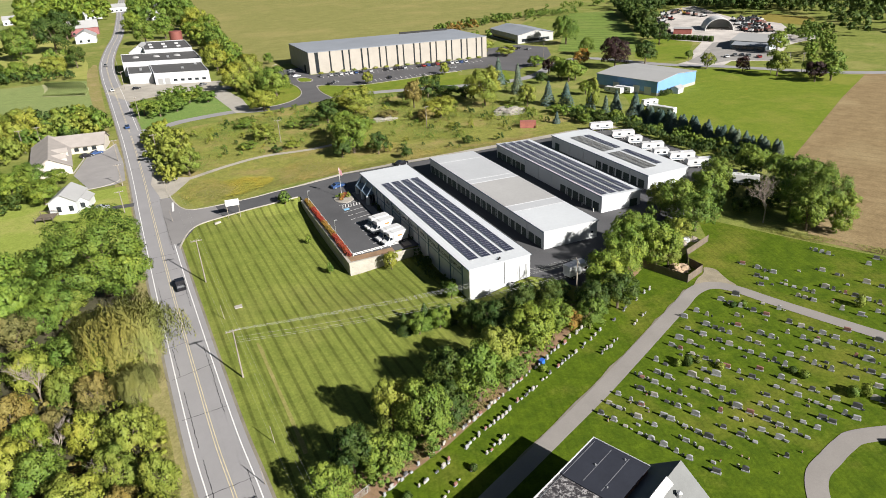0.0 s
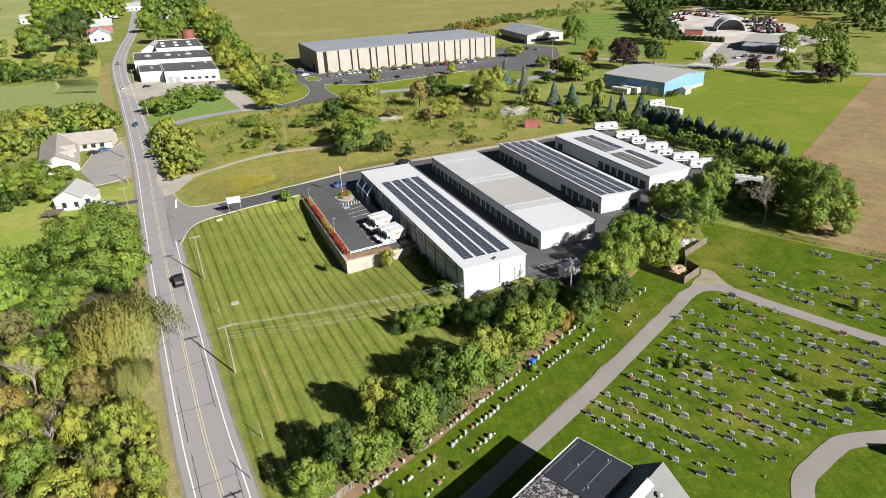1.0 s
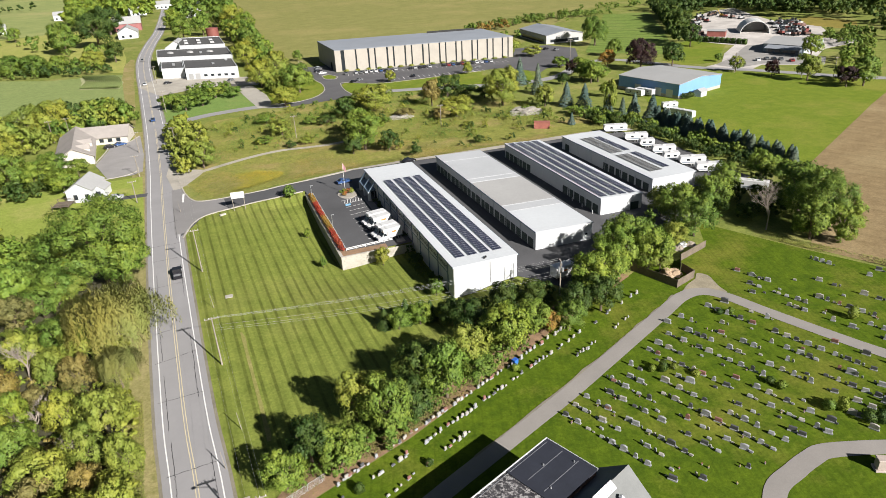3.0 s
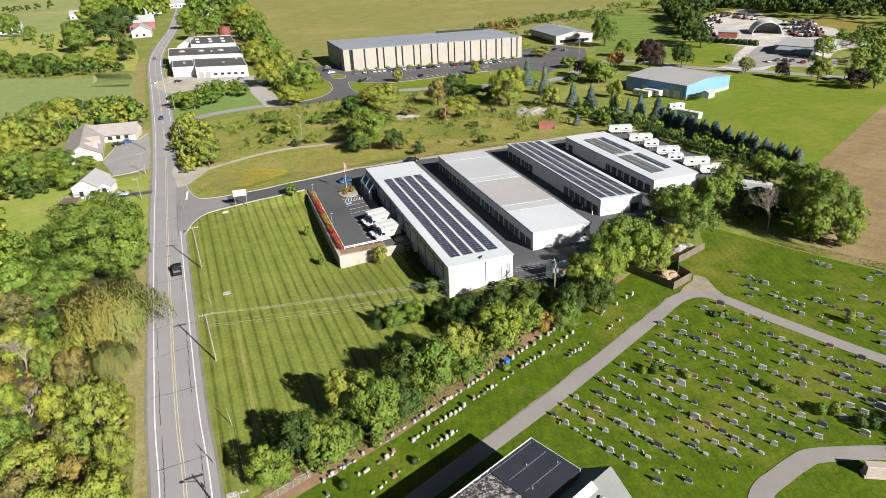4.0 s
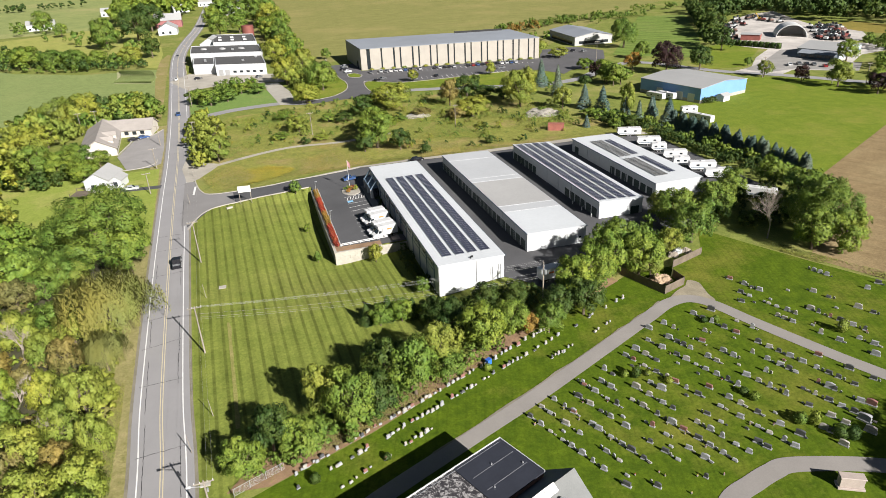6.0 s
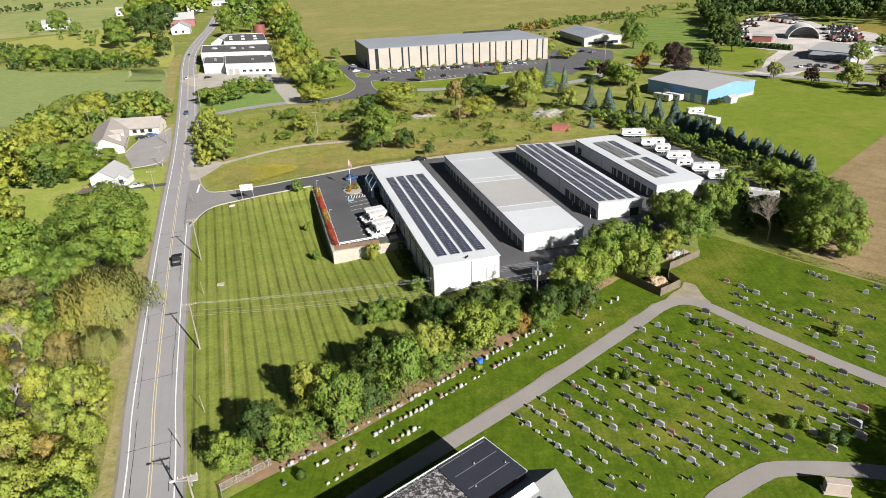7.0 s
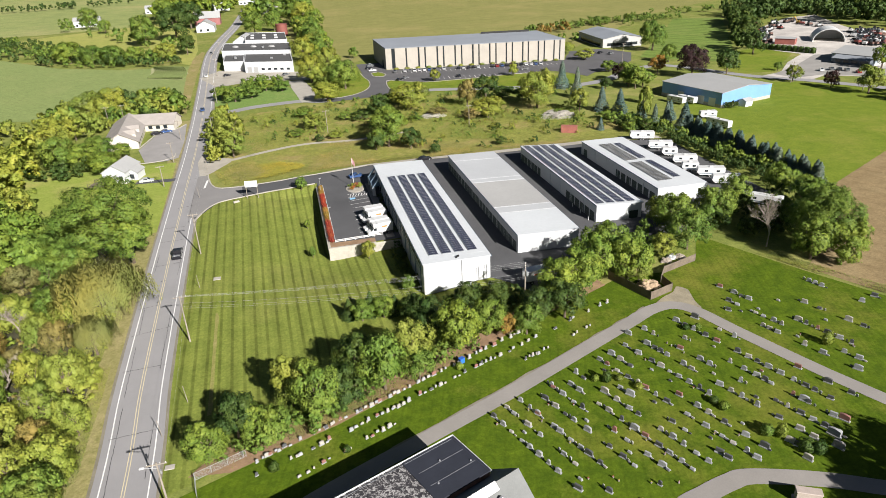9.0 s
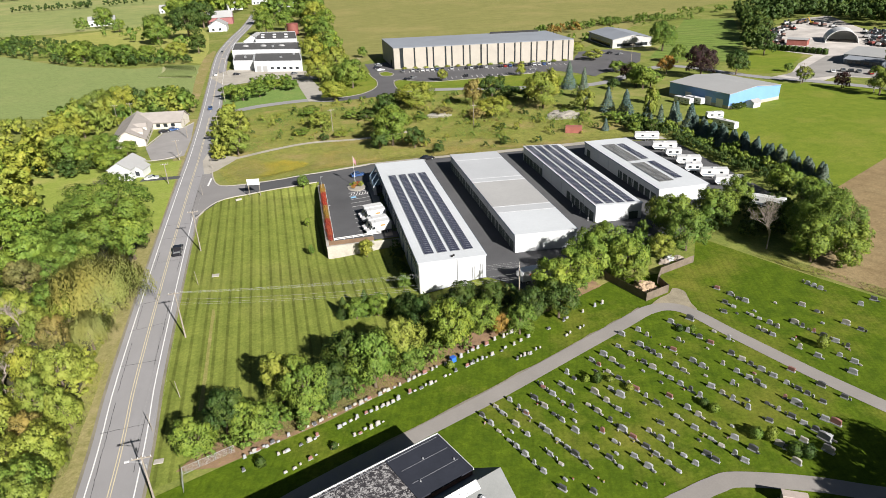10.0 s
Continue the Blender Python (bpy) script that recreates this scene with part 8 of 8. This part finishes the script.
random.seed(71)
for k in range(12):
    a = random.uniform(0, 1)
    at = (274 + 40 * a + random.uniform(-4, 6), 252 + 56 * a + random.uniform(-4, 4)) if k % 2 else (376 - 36 * a, 264 - 46 * a + random.uniform(-4, 4))
    heap("scrap_mound", *at, random.uniform(2.0, 4.0), random.uniform(1.2, 2.2), CAR_PAINT_YARD["rust"] if k % 3 else M_KERB, "jumbled rusty scrap heap in the equipment yard", 80 + k)


def build_container():
    c = thing("shipping_container", "rusty red shipping container in the meadow", "container", (80.0, 107.0, ground_z(80, 107)), -28)
    rust = surface("faded_red_container", (0.36, 0.13, 0.10), 0.7, 0.6, 3.0, 0.7, bump=0.1)
    line = []
    for k in range(24):
        line += [(-3.0 + k * 0.25, -1.2), (-2.92 + k * 0.25, -1.2), (-2.88 + k * 0.25, -1.16), (-2.79 + k * 0.25, -1.16)]
    line += [(3.0, -1.2), (3.0, 1.2), (-3.0, 1.2)]
    part("body", prism(bmesh.new(), line, "z", -0.1, 2.45), rust, c)
    part("roof", box(-3.05, -1.24, 2.45, 3.05, 1.24, 2.58, 0.02), rust, c)
    for y in (-0.6, 0.6):
        part("door_leaf", box(3.0, y - 0.56, 0.1, 3.06, y + 0.56, 2.4, 0.02), rust, c)


build_container()


def build_far_cover():
    """Tall weeds of the meadow and rough verges."""
    rng = np.random.default_rng(77)

    def weeds(name, label, tone, outline, n, h, size):
        xs, ys = [p[0] for p in outline], [p[1] for p in outline]
        out = []
        while len(out) < n:
            x, y = rng.uniform(min(xs), max(xs)), rng.uniform(min(ys), max(ys))
            hit = False
            for (ax, ay), (cx, cy) in zip(outline, outline[1:] + outline[:1]):
                if (ay > y) != (cy > y) and x < (cx - ax) * (y - ay) / (cy - ay) + ax:
                    hit = not hit
            if hit and noise.noise(Vector((x * 0.055, y * 0.055, len(name) + n * 0.37))) > 0.06 + rng.uniform(-0.18, 0.18):
                out.append((x, y, ground_z(x, y) + rng.uniform(0.1, h)))
        c = np.array(out)
        nrm = np.tile((0.25, -0.4, 0.8), (n, 1))
        v, ways = leafy(rng, c, nrm, size, 0.6)
        tagged(new(name, card_mesh(name, v, M_LEAF[tone], ways)), label, "weeds", kind="stuff")

    front = [(-48, 90), (-50, 104), (-44, 114), (-28, 122), (-10, 125), (20, 124), (40, 104), (60, 98), (90, 92), (40, 89.5), (0, 90), (-30, 87)]
    back = [(-44, 122), (-46, 178), (-10, 190), (60, 186), (96, 150), (98, 112), (60, 100), (40, 112), (0, 130), (-20, 132)]
    weeds("goldenrod", "yellow goldenrod flowers across the meadow", "gold", front, 2500, 0.8, 0.10)
    weeds("goldenrod_bank", "dense yellow goldenrod beside the drive", "gold", [(-47, 92), (-48, 101), (-40, 107), (-28, 107), (-20, 101), (-26, 90), (-40, 89)], 10000, 1.0, 0.115)
    weeds("meadow_grass", "tall olive meadow grass and weeds", "tan", front, 24000, 0.7, 0.13)
    weeds("meadow_grass", "tall olive meadow grass and weeds", "weed", back, 26000, 0.9, 0.19)
    weeds("goldenrod", "yellow goldenrod flowers across the meadow", "gold", back, 2500, 0.9, 0.12)
    weeds("meadow_scrub", "green scrub weeds across the meadow", "g", back, 20000, 1.4, 0.17)
    hedge = [(-43, -41.2), (-38, -41.6), (-22, -35.6), (-6, -28.0), (14, -18.2), (38, -7.2), (37, -4), (14, -14), (-4, -24), (-22, -32), (-40, -38)]
    verge = [(-61.5, -68), (-58.9, -68), (-60.2, -20), (-61.6, 10), (-62.8, 36), (-65.6, 36), (-64.6, 10), (-63, -20)]
    weeds("verge_weeds", "dry tan weeds along the road verge", "b", verge, 6000, 0.4, 0.11)
    weeds("verge_grass", "olive grass tufts along the road verge", "weed", verge, 6000, 0.35, 0.10)
    weeds("dry_weeds", "dry brown weeds along the hedgerow", "b", hedge, 6000, 0.3, 0.11)
    weeds("hedge_grass", "tufts of olive grass along the hedgerow", "weed", hedge, 2500, 0.25, 0.09)
    weeds("field_edge_weeds", "tan weeds along the field edge", "weed", [(70, 11), (77, -4), (83, -16.5), (90, -28.5), (93, -27), (86, -14), (80, -1)], 2600, 0.4, 0.14)


build_far_cover()


def chain_fence(x0, y0, x1, y1, h):
    f = thing("chain_link_fence", "low grey chain-link fence at the hedge's end", "fence", (x0, y0, ground_z(x0, y0)), math.degrees(math.atan2(y1 - y0, x1 - x0)), "hedge fences")
    n = math.hypot(x1 - x0, y1 - y0)
    for k in range(int(n / 2.4) + 1):
        part("post", rod(bmesh.new(), (k * 2.4, 0, -0.2), (k * 2.4, 0, h + 0.08), 0.045, None, 6), M_ALU, f)
    for z in (0.06, h):
        part("rail", rod(bmesh.new(), (0, 0, z), (n, 0, z), 0.03, None, 6), M_ALU, f)
    bm = bmesh.new()
    s = -h
    while s < n:
        for lean in (1, -1):
            a, b = max(0.0, -s), min(h, n - s)
            if b > a:
                rod(bm, (s + a, 0, a if lean > 0 else h - a), (s + b, 0, b if lean > 0 else h - b), 0.007, None, 3)
        s += 0.2
    part("wire_mesh", bm, M_ALU, f, "galvanised wire mesh")


chain_fence(-42.9, -42.3, -35.8, -39.4, 1.3)
chain_fence(-42.9, -42.4, -42.3, -46.0, 1.1)

def build_crop_rows():
    """Bent rows of corn at the end of the crop field, with bare ground between."""
    corn = bmesh.new()
    for k in range(19):
        shift, fade = -1.1 * k, 1 - k / 26
        line = [(-81.6 + shift - (1.75 - 0.02 * k) * t - 2.6 * t * t, 318.5 - 0.55 * shift + 20.5 * t) for t in [-1 + 0.125 * i for i in range(17)]]
        rows = [[corn.verts.new((x + q, y, z)) for q, z in ((-0.42 * fade, 0.1), (-0.3 * fade, 1.5), (0.3 * fade, 1.5), (0.42 * fade, 0.1))] for x, y in line]
        for p, q in zip(rows, rows[1:]):
            for i in range(3):
                corn.faces.new((p[i], p[i + 1], q[i + 1], q[i]))
    bmesh.ops.recalc_face_normals(corn, faces=corn.faces[:])
    tagged(new("corn_rows", mesh_of("corn_rows", corn, M_CROP)), "curved rows of green corn at the field's end", "crop", kind="stuff")


patch("corn_headland", ((-81.5, 297), (-80.4, 318), (-85.5, 341), (-96, 347), (-107, 351), (-104, 330), (-103, 308)), grass("pale_headland", (0.30, 0.31, 0.16), (0.36, 0.36, 0.20), (0.40, 0.37, 0.22), 0.5, coarse=0.1), 0.07, "pale bare ground between the curved corn rows")
build_crop_rows()
